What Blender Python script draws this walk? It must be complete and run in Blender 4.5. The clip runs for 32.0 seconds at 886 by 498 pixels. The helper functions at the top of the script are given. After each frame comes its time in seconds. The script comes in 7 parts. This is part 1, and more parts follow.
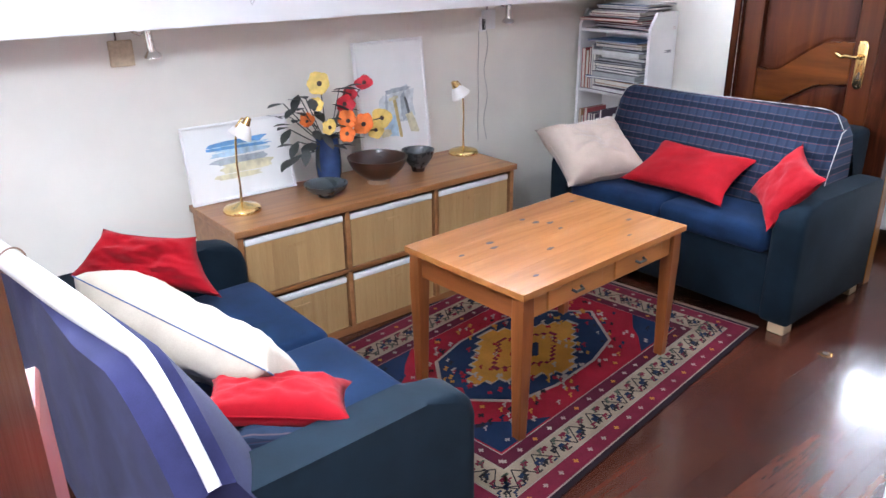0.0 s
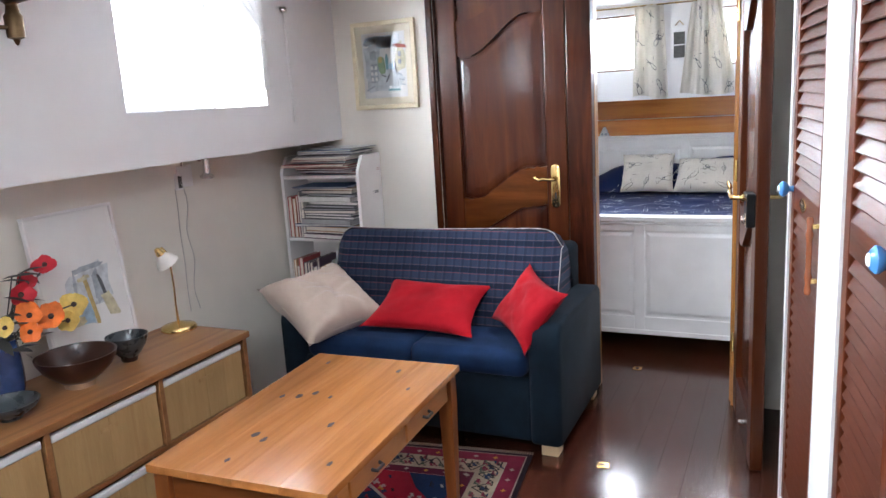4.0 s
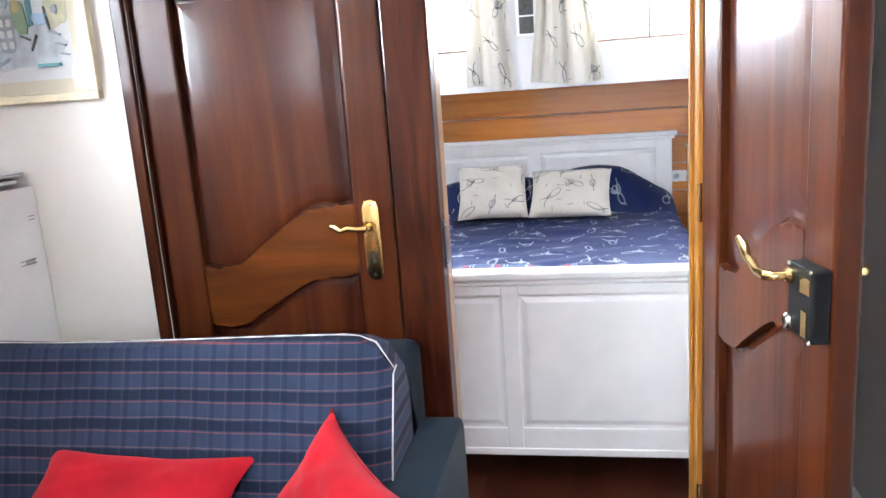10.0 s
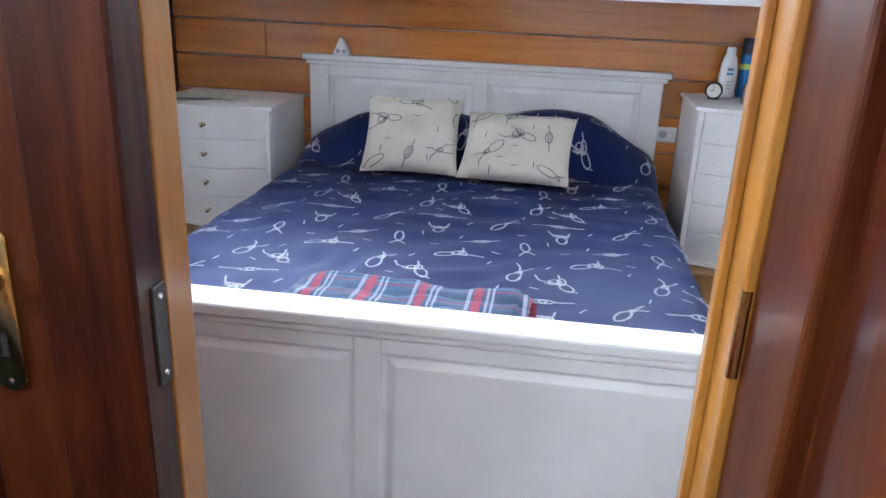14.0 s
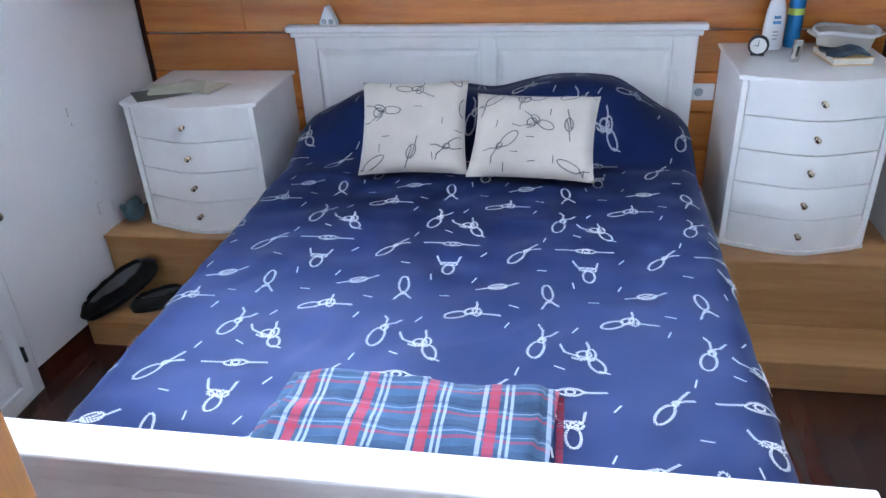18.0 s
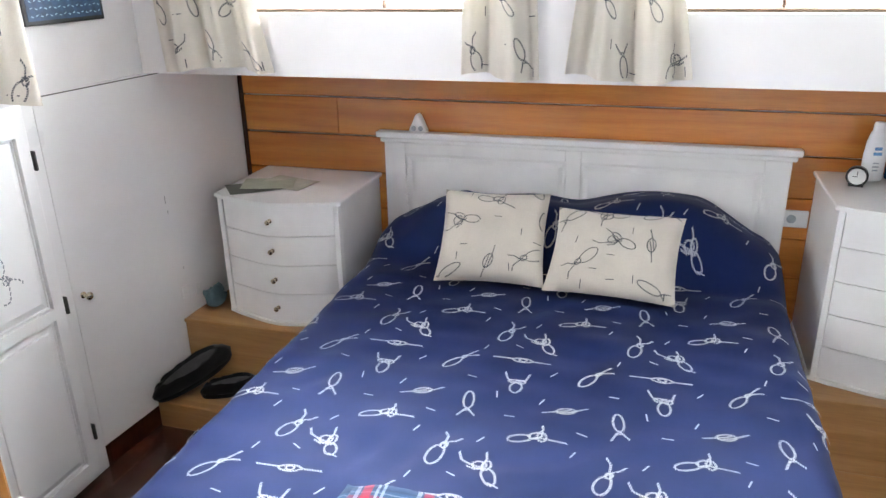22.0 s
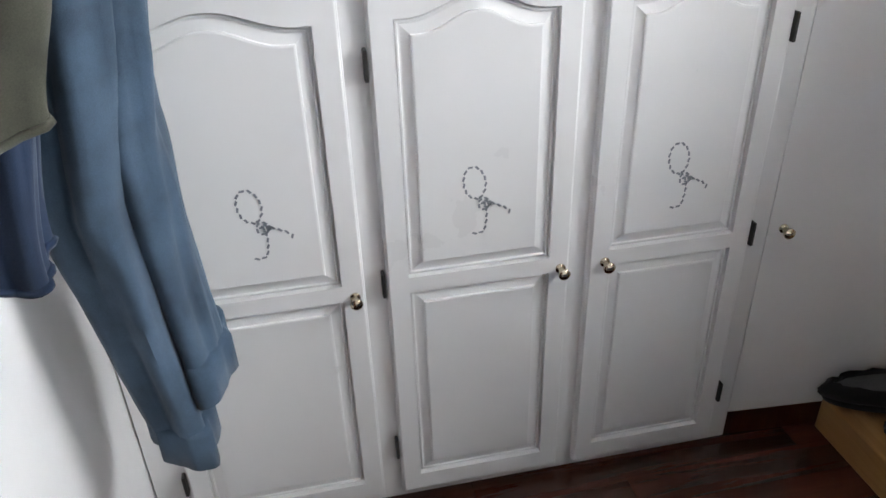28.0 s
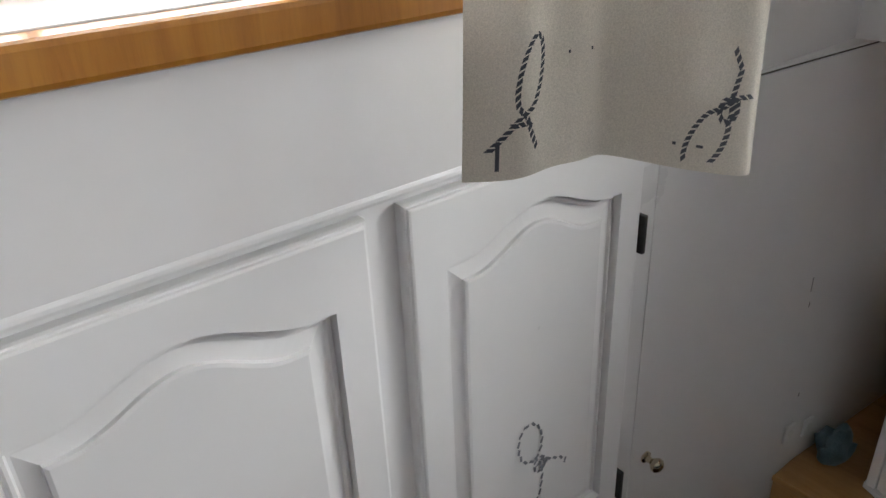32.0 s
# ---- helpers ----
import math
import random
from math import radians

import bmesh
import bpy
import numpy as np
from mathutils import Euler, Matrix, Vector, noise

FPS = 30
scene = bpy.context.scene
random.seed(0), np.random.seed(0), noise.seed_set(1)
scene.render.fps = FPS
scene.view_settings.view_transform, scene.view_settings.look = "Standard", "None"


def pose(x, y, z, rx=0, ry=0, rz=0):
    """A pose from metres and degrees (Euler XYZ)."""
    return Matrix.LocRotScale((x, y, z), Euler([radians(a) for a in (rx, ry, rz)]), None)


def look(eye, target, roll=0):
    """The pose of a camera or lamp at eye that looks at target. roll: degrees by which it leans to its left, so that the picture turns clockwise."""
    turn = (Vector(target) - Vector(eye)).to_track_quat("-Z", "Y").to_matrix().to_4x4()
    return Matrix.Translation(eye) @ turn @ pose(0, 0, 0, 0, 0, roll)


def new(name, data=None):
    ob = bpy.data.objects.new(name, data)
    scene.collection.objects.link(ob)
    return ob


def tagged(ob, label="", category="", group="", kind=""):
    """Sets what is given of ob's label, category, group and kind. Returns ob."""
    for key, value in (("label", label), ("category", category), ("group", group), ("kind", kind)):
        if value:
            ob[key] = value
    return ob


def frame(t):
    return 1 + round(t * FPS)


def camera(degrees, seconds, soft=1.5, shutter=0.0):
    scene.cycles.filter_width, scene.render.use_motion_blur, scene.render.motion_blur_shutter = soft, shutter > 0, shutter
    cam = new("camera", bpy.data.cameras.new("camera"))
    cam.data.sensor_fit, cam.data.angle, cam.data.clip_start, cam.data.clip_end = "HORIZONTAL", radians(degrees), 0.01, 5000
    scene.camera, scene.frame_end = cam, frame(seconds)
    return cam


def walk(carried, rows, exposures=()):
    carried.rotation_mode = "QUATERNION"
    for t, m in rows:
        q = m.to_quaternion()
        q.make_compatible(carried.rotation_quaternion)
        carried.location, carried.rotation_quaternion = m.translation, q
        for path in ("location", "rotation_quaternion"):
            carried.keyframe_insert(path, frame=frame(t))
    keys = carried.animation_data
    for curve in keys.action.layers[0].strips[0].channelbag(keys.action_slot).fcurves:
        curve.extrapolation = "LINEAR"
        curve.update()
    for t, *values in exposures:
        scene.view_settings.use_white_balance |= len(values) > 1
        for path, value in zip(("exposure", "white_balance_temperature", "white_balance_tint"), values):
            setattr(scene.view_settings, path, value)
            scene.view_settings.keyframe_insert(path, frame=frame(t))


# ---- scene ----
cam = camera(61.3, 32.0)
METRES, EYE, TILT, LEAN, TURN = 8.0, 1.5, 0.0, 0.0, -42.7
PATH = [
    (0, (0.445, -0.083, 1.459), (1.617, 1.359, 0.72), -0.7),
    (0.5, (0.441, -0.082, 1.474), (1.617, 1.382, 0.789), -0.8),
    (1, (0.438, -0.078, 1.484), (1.622, 1.408, 0.86), -1.4),
    (1.5, (0.437, -0.077, 1.495), (1.643, 1.422, 0.946), -2.8),
    (2, (0.451, -0.081, 1.492), (1.685, 1.418, 1.011), -3.5),
    (2.5, (0.468, -0.06, 1.49), (1.732, 1.424, 1.044), -3.6),
    (3, (0.485, 0.061, 1.465), (1.842, 1.468, 1.041), -3.8),
    (3.5, (0.507, 0.227, 1.447), (2.11, 1.35, 1.037), -4.8),
    (4, (0.544, 0.337, 1.425), (2.318, 1.169, 1.025), -3.4),
    (4.5, (0.722, 0.359, 1.418), (2.54, 1.099, 1.037), -4.6),
    (6.5, (1.038, 0.796, 1.367), (2.982, 1.024, 0.954), -6.2),
    (7, (1.219, 0.739, 1.375), (3.152, 0.947, 0.904), -3.9),
    (7.5, (1.341, 0.741, 1.365), (3.259, 1.049, 0.888), -5.1),
    (8, (1.507, 0.821, 1.363), (3.43, 1.106, 0.894), -4.4),
    (8.5, (1.654, 0.846, 1.36), (3.589, 1.037, 0.892), -6.4),
    (9, (1.829, 0.814, 1.348), (3.767, 0.978, 0.881), -6.7),
    (9.5, (1.982, 0.764, 1.357), (3.909, 1.061, 0.909), -4.8),
    (10, (2.126, 0.806, 1.336), (4.05, 1.166, 0.925), -4.0),
    (10.5, (2.257, 0.894, 1.328), (4.199, 1.148, 0.925), -4.1),
    (11, (2.343, 0.901, 1.335), (4.289, 1.05, 0.895), -3.7),
    (11.5, (2.479, 0.842, 1.35), (4.438, 0.953, 0.961), -4.7),
    (12, (2.623, 0.776, 1.351), (4.576, 1.052, 1.017), -2.1),
    (12.5, (2.741, 0.755, 1.343), (4.677, 1.1, 0.978), -1.9),
    (13, (2.905, 0.791, 1.351), (4.835, 1.117, 0.943), -3.0),
    (13.5, (3.028, 0.78, 1.347), (4.907, 1.035, 0.713), -2.8),
    (14, (3.222, 0.723, 1.347), (5.089, 0.984, 0.68), 2.4),
    (14.5, (3.332, 0.726, 1.353), (5.137, 1.149, 0.602), -1.6),
    (16.5, (3.665, 0.754, 1.578), (5.406, 1.083, 0.65), -0.9),
    (17, (3.667, 0.747, 1.626), (5.439, 1.089, 0.765), -3.1),
    (17.5, (3.654, 0.75, 1.622), (5.404, 1.08, 0.711), -1.8),
    (18, (3.64, 0.738, 1.647), (5.367, 1.053, 0.687), -2.7),
    (18.5, (3.629, 0.728, 1.677), (5.359, 1.037, 0.722), -2.3),
    (19, (3.625, 0.721, 1.695), (5.38, 1.026, 0.785), -1.2),
    (19.5, (3.631, 0.715, 1.695), (5.421, 1.011, 0.854), -0.8),
    (20, (3.624, 0.709, 1.707), (5.439, 1.001, 0.92), -0.2),
    (20.5, (3.639, 0.718, 1.7), (5.486, 1.091, 1.029), 0.1),
    (21, (3.661, 0.724, 1.683), (5.497, 1.155, 1.018), -0.1),
    (21.5, (3.679, 0.727, 1.679), (5.49, 1.213, 0.985), -0.5),
    (22, (3.687, 0.728, 1.673), (5.473, 1.266, 0.952), -1.1),
    (22.5, (3.698, 0.727, 1.672), (5.457, 1.326, 0.934), -1.7),
    (23, (3.733, 0.733, 1.653), (5.451, 1.425, 0.898), -2.2),
    (23.5, (3.787, 0.79, 1.62), (5.452, 1.556, 0.818), -2.3),
    (24, (3.86, 0.874, 1.576), (5.464, 1.632, 0.652), -2.1),
    (24.5, (3.943, 0.931, 1.531), (5.479, 1.697, 0.502), -2.2),
    (25, (4.11, 0.922, 1.496), (5.51, 1.829, 0.393), -4.0),
    (25.5, (4.23, 0.985, 1.48), (5.445, 2.096, 0.344), -2.6),
    (26, (4.316, 1.102, 1.485), (5.389, 2.329, 0.326), 1.4),
    (26.5, (4.388, 1.154, 1.5), (5.153, 2.592, 0.339), -0.3),
    (28.5, (4.449, 1.209, 1.557), (4.764, 2.916, 0.565), -1.9),
    (29, (4.468, 1.278, 1.576), (4.833, 2.993, 0.612), -1.6),
    (29.5, (4.447, 1.407, 1.539), (4.877, 3.117, 0.595), -1.7),
    (30, (4.45, 1.497, 1.528), (4.892, 3.193, 0.565), -0.9),
    (30.5, (4.517, 1.631, 1.46), (5.027, 3.288, 0.463), -0.6),
    (31, (4.543, 1.743, 1.503), (5.065, 3.357, 0.443), -2.2),
    (31.5, (4.571, 1.9, 1.544), (5.373, 3.437, 0.547), -4.0),
    (32, (4.629, 1.939, 1.614), (5.709, 3.348, 0.694), -2.6),
]
EXPOSURES = ((0, 0.90, 5650, 10), (2.5, 0.64, 5750, 10), (4, 0.34, 6050, 10), (9, 0.95, 6000, 10), (10, 0.90, 6050, 10), (11, 0.67, 6200, 10), (13, 0.57, 6100, 10), (14.3, 0.15, 5700, 10), (17, 0.45, 5350, 10), (19, 0.62, 5350, 10), (20, 0.62, 5850, 10), (23, 0.62, 6450, 10), (25, 0.54, 6400, 10), (26.5, 0.62, 6450, 10), (28.5, -0.65, 6500, 10), (30, -0.72, 6600, 10), (31, -0.80, 6550, 10), (32, -1.08, 6700, 10))
walk(cam, [(t, look(eye, target, roll)) for t, eye, target, roll in PATH], EXPOSURES)

# ---- light: daylight at the windows, plus lamps at unseen roof hatches ----
world = bpy.data.worlds.new("daylight")
scene.world = world
world.use_nodes = True
wn = world.node_tree.nodes
sky = wn.new("ShaderNodeTexSky")
sky.sky_type = "NISHITA"
sky.sun_disc = False
sky.sun_elevation, sky.sun_rotation = radians(50), radians(200)
sky.air_density, sky.dust_density = 1.0, 2.0
wn["Background"].inputs["Strength"].default_value = 0.12
world.node_tree.links.new(sky.outputs["Color"], wn["Background"].inputs["Color"])
sun = new("sun", bpy.data.lights.new("sun", "SUN"))
sun.data.energy, sun.data.angle, sun.data.color = 0.5, radians(14), (1.0, 0.95, 0.88)
sun.matrix_world = look((0, 0, 10), (2.2, 6.5, 0))


def sky_lamp(name, m, sx, sy, power, colour=(0.92, 0.96, 1.0), spread=180):
    """Daylight that enters through one opening, real or added."""
    lamp = bpy.data.lights.new(name, "AREA")
    lamp.shape, lamp.size, lamp.size_y, lamp.energy, lamp.color = "RECTANGLE", sx, sy, power, colour
    lamp.spread = radians(spread)
    ob = new(name, lamp)
    ob.matrix_world = m
    return ob


sky_lamp("daylight_window_a", look((1.02, 2.82, 1.66), (1.02, 0.0, 1.0)), 0.78, 0.44, 70)
sky_lamp("daylight_window_b", look((2.91, 2.82, 1.66), (2.91, 0.0, 1.0)), 0.78, 0.44, 70)
sky_lamp("daylight_bow_left", look((6.085, 1.665, 1.715), (4.0, 1.62, 1.15)), 0.86, 0.35, 34, spread=110)
sky_lamp("daylight_bow_right", look((6.085, 0.395, 1.715), (4.0, 0.44, 1.15)), 0.84, 0.35, 25, spread=170)
sky_lamp("daylight_bed_port", look((4.72, 2.82, 1.72), (4.72, 0.0, 1.0)), 0.8, 0.36, 32)
sky_lamp("daylight_passage_hatch", look((3.15, 0.80, 2.10), (3.15, 0.80, 0)), 0.80, 0.46, 6, (0.9, 0.95, 1.0), 110)
# added fill over saloon and entry; no hatch is known at either
sky_lamp("fill_over_saloon", look((0.60, 0.75, 1.985), (0.62, 0.80, 0)), 0.6, 0.7, 29, (0.95, 0.97, 1.0), 170)
sky_lamp("fill_over_entry", look((-1.2, 0.9, 1.985), (-1.1, 0.95, 0)), 0.5, 0.8, 62, (0.97, 0.98, 1.0), 170)

# ---- materials ----
def nodes_of(name):
    m = bpy.data.materials.new(name)
    m.use_nodes = True
    nt = m.node_tree
    return m, nt, nt.nodes["Principled BSDF"]


def ramp_of(nt, stops):
    r = nt.nodes.new("ShaderNodeValToRGB")
    while len(r.color_ramp.elements) < len(stops):
        r.color_ramp.elements.new(0.5)
    for e, (p, c) in zip(r.color_ramp.elements, stops):
        e.position, e.color = p, (*c, 1)
    return r


def coords(nt, kind="Object", scale=(1, 1, 1), rot=(0, 0, 0)):
    tc, mp = nt.nodes.new("ShaderNodeTexCoord"), nt.nodes.new("ShaderNodeMapping")
    mp.inputs["Scale"].default_value, mp.inputs["Rotation"].default_value = scale, rot
    nt.links.new(tc.outputs[kind], mp.inputs["Vector"])
    return mp.outputs["Vector"]


def noise_of(nt, vec, scale, detail=5, rough=0.55, distort=0.0):
    n = nt.nodes.new("ShaderNodeTexNoise")
    n.inputs["Scale"].default_value, n.inputs["Detail"].default_value = scale, detail
    n.inputs["Roughness"].default_value, n.inputs["Distortion"].default_value = rough, distort
    nt.links.new(vec, n.inputs["Vector"])
    return n


def blend(nt, kind, fac, a, b):
    mx = nt.nodes.new("ShaderNodeMix")
    mx.data_type, mx.blend_type = "RGBA", kind
    for key, v in (("Factor", fac), ("A", a), ("B", b)):
        sock = [s for s in mx.inputs if s.name == key and s.enabled][0]
        if isinstance(v, (int, float)):
            sock.default_value = v
        elif isinstance(v, tuple):
            sock.default_value = (*v, 1)
        else:
            nt.links.new(v, sock)
    return [s for s in mx.outputs if s.enabled][0]


def bump_to(nt, bsdf, height, strength, distance=0.002):
    b = nt.nodes.new("ShaderNodeBump")
    b.inputs["Strength"].default_value, b.inputs["Distance"].default_value = strength, distance
    nt.links.new(height, b.inputs["Height"])
    nt.links.new(b.outputs["Normal"], bsdf.inputs["Normal"])


def plain(name, colour, rough=0.5, metal=0.0, vary=0.08, scale=6.0, bump=0.1, fine=180.0, coat=0.0, kind="Object"):
    """Paint, metal, ceramic: colour with two scales of variation, uneven gloss and fine relief."""
    m, nt, p = nodes_of(name)
    v = coords(nt, kind)
    big, small = noise_of(nt, v, scale), noise_of(nt, v, fine, 3)
    lo = tuple(max(0, c * (1 - vary)) for c in colour)
    hi = tuple(min(1, c * (1 + vary * 0.6)) for c in colour)
    r = ramp_of(nt, ((0.3, lo), (0.7, hi)))
    nt.links.new(big.outputs["Fac"], r.inputs["Fac"])
    nt.links.new(r.outputs["Color"], p.inputs["Base Color"])
    rr = nt.nodes.new("ShaderNodeMapRange")
    rr.inputs["To Min"].default_value, rr.inputs["To Max"].default_value = max(0.02, rough * 0.8), min(1, rough * 1.2)
    nt.links.new(big.outputs["Fac"], rr.inputs["Value"])
    nt.links.new(rr.outputs["Result"], p.inputs["Roughness"])
    p.inputs["Metallic"].default_value = metal
    p.inputs["Coat Weight"].default_value = coat
    if bump:
        bump_to(nt, p, small.outputs["Fac"], bump, 0.001)
    return m


def wood(name, dark, mid, light, axis="z", rough=0.3, coat=0.3, figure=3.0, bump=0.15, per_piece=0.0, kind="Object", calm=False):
    """Grained wood: long streaks along one axis, fine pores, uneven lacquer."""
    m, nt, p = nodes_of(name)
    long, across = (0.9, 8.5) if calm else (0.6, 9.0)
    sc = {"x": (long, across, across), "y": (across, long, across), "z": (across, across, long)}[axis]
    v = coords(nt, kind, sc)
    if per_piece:
        info, add = nt.nodes.new("ShaderNodeObjectInfo"), nt.nodes.new("ShaderNodeVectorMath")
        comb = nt.nodes.new("ShaderNodeMath")
        comb.operation = "MULTIPLY"
        comb.inputs[1].default_value = 37.0
        nt.links.new(info.outputs["Random"], comb.inputs[0])
        nt.links.new(v, add.inputs[0])
        nt.links.new(comb.outputs[0], add.inputs[1])
        v = add.outputs[0]
    grain = noise_of(nt, v, figure, 5 if calm else 6, 0.62 if calm else 0.6, 1.3 if calm else 0.9)
    pores = noise_of(nt, v, figure * 14, 4, 0.7, 0.2)
    r = ramp_of(nt, ((0.28, dark), (0.5, mid), (0.74, light)) if calm else ((0.25, dark), (0.5, mid), (0.78, light)))
    nt.links.new(grain.outputs["Fac"], r.inputs["Fac"])
    pr = ramp_of(nt, ((0.33, (0.66, 0.62, 0.60)), (0.55, (1, 1, 1))))
    nt.links.new(pores.outputs["Fac"], pr.inputs["Fac"])
    col = blend(nt, "MULTIPLY", 0.25 if calm else 0.30, r.outputs["Color"], pr.outputs["Color"])
    if per_piece:
        t = ramp_of(nt, ((0.0, (1 - per_piece,) * 3), (1.0, (1 + per_piece * 0.5,) * 3)))
        nt.links.new(info.outputs["Random"], t.inputs["Fac"])
        col = blend(nt, "MULTIPLY", 1.0, col, t.outputs["Color"])
    nt.links.new(col, p.inputs["Base Color"])
    rr = nt.nodes.new("ShaderNodeMapRange")
    rr.inputs["To Min"].default_value, rr.inputs["To Max"].default_value = rough * 0.75, rough * 1.3
    nt.links.new(pores.outputs["Fac"], rr.inputs["Value"])
    nt.links.new(rr.outputs["Result"], p.inputs["Roughness"])
    p.inputs["Coat Weight"].default_value, p.inputs["Coat Roughness"].default_value, p.inputs["Specular IOR Level"].default_value = coat, 0.14 if calm else 0.12, 0.06 if calm else 0.3
    bump_to(nt, p, pores.outputs["Fac"], 0.02 if calm else bump, 0.001)
    return m


def cloth(name, colour, weave=900.0, vary=0.15, bump=0.35, rough=0.95, sheen=0.15, checks=None, kind="Object", thin=0.0, gloss=None):
    """Woven fabric; checks: stripes in two directions; gloss: (strength, tint) of a satin finish."""
    m, nt, p = nodes_of(name)
    v = coords(nt, kind)
    big, small = noise_of(nt, v, 7.0, 4), noise_of(nt, v, weave, 2)
    lo = tuple(c * (1 - vary) for c in colour)
    hi = tuple(min(1, c * (1 + vary)) for c in colour)
    r = ramp_of(nt, ((0.3, lo), (0.7, hi)))
    nt.links.new(big.outputs["Fac"], r.inputs["Fac"])
    wr = ramp_of(nt, ((0.3, (0.8, 0.8, 0.8)), (0.7, (1.1, 1.1, 1.1))))
    nt.links.new(small.outputs["Fac"], wr.inputs["Fac"])
    col = blend(nt, "MULTIPLY", 0.8, r.outputs["Color"], wr.outputs["Color"])
    if checks:
        for axis, period, width, offset, tint, amount in checks:
            sep = nt.nodes.new("ShaderNodeSeparateXYZ")
            nt.links.new(v, sep.inputs[0])
            ad = nt.nodes.new("ShaderNodeMath")
            ad.operation, ad.inputs[1].default_value = "ADD", offset
            nt.links.new(sep.outputs[axis], ad.inputs[0])
            md = nt.nodes.new("ShaderNodeMath")
            md.operation, md.inputs[1].default_value = "PINGPONG", period / 2
            nt.links.new(ad.outputs[0], md.inputs[0])
            lt = nt.nodes.new("ShaderNodeMath")
            lt.operation, lt.inputs[1].default_value = "LESS_THAN", width / 2
            nt.links.new(md.outputs[0], lt.inputs[0])
            sc = nt.nodes.new("ShaderNodeMath")
            sc.operation, sc.inputs[1].default_value = "MULTIPLY", amount
            nt.links.new(lt.outputs[0], sc.inputs[0])
            col = blend(nt, "MIX", sc.outputs[0], col, tint)
    nt.links.new(col, p.inputs["Base Color"])
    p.inputs["Roughness"].default_value, p.inputs["Sheen Weight"].default_value, p.inputs["Specular IOR Level"].default_value = rough, sheen, 0.12
    if gloss:
        p.inputs["Specular IOR Level"].default_value, p.inputs["Specular Tint"].default_value = gloss[0], (*gloss[1], 1)
    bump_to(nt, p, small.outputs["Fac"], bump, 0.0008)
    if thin:
        tr, mix = nt.nodes.new("ShaderNodeBsdfTranslucent"), nt.nodes.new("ShaderNodeMixShader")
        nt.links.new(col, tr.inputs["Color"])
        mix.inputs[0].default_value = thin
        nt.links.new(p.outputs[0], mix.inputs[1])
        nt.links.new(tr.outputs[0], mix.inputs[2])
        nt.links.new(mix.outputs[0], nt.nodes["Material Output"].inputs["Surface"])
    return m


WHITE_WALL = plain("painted_wall", (0.76, 0.75, 0.742), 0.5, vary=0.07, scale=2.2, bump=0.15, fine=45)
CREAM_WALL = plain("cream_wall", (0.73, 0.695, 0.62), 0.6, vary=0.08, scale=2.2, bump=0.18, fine=45)
WHITE_GLOSS = plain("white_gloss_paint", (0.80, 0.797, 0.79), 0.3, vary=0.02, scale=5, bump=0.12, fine=35)
WHITE_FURN = plain("white_furniture_paint", (0.82, 0.815, 0.80), 0.33, vary=0.06, scale=6, bump=0.08, fine=50)
MAHOGANY = wood("mahogany", (0.018, 0.0031, 0.0012), (0.043, 0.0087, 0.0027), (0.088, 0.0212, 0.0052), "z", 0.40, 0.70, 0.7, calm=True)
MAHOGANY_RAIL = wood("mahogany_rail", (0.040, 0.0092, 0.0017), (0.088, 0.0232, 0.0040), (0.142, 0.042, 0.0078), "y", 0.40, 0.35, 0.7, calm=True)
MAHOGANY_STILE = wood("mahogany_stile", (0.027, 0.0052, 0.0015), (0.054, 0.0119, 0.0030), (0.100, 0.0258, 0.0058), "z", 0.40, 0.50, 0.7, calm=True)
MAHOGANY_POST = wood("mahogany_post", (0.012, 0.0022, 0.0009), (0.034, 0.0068, 0.0020), (0.075, 0.0175, 0.0042), "z", 0.40, 0.45, 1.6, calm=True)
MAHOGANY_RED = wood("louvre_wood", (0.0467, 0.0102, 0.0036), (0.0850, 0.0197, 0.0066), (0.1275, 0.0313, 0.0105), "z", 0.36, 0.12, 2.2)
LOUVRE_SLAT = wood("louvre_slat_wood", (0.0374, 0.0085, 0.0028), (0.0612, 0.0140, 0.0049), (0.0884, 0.0215, 0.0074), "x", 0.40, 0.06, 2.0)
for m in (MAHOGANY_RED, LOUVRE_SLAT):
    m.node_tree.nodes["Principled BSDF"].inputs["Specular IOR Level"].default_value = 0.12
HONEY = wood("honey_pine", (0.205, 0.0720, 0.0095), (0.290, 0.1180, 0.0175), (0.355, 0.1620, 0.0280), "z", 0.30, 0.4, 2.0)
WALL_PLANK = wood("varnished_plank", (0.38, 0.112, 0.020), (0.58, 0.212, 0.040), (0.70, 0.300, 0.064), "y", 0.22, 0.55, 1.3, per_piece=0.30)
FLOOR_WOOD = wood("floor_plank", (0.034, 0.0092, 0.0052), (0.052, 0.0142, 0.0078), (0.080, 0.0230, 0.0112), "x", 0.24, 0.4, 1.5, per_piece=0.5)
PINE = wood("table_pine", (0.26, 0.088, 0.022), (0.36, 0.140, 0.036), (0.44, 0.19, 0.058), "x", 0.30, 0.35, 1.6)
OAK = wood("platform_oak", (0.27, 0.132, 0.046), (0.36, 0.195, 0.074), (0.43, 0.25, 0.105), "y", 0.36, 0.2, 1.6)
WALNUT = wood("sideboard_wood", (0.17, 0.070, 0.024), (0.27, 0.12, 0.044), (0.35, 0.17, 0.066), "x", 0.35, 0.25, 2.0)
BRASS = plain("polished_brass", (0.78, 0.56, 0.22), 0.18, 1.0, 0.12, 20, 0.05, 200)
PALE_BRASS = plain("pale_brass", (0.62, 0.54, 0.40), 0.18, 1.0, 0.12, 20, 0.05, 200)
CHROME = plain("satin_chrome", (0.70, 0.68, 0.64), 0.22, 1.0, 0.08, 20, 0.05, 200)
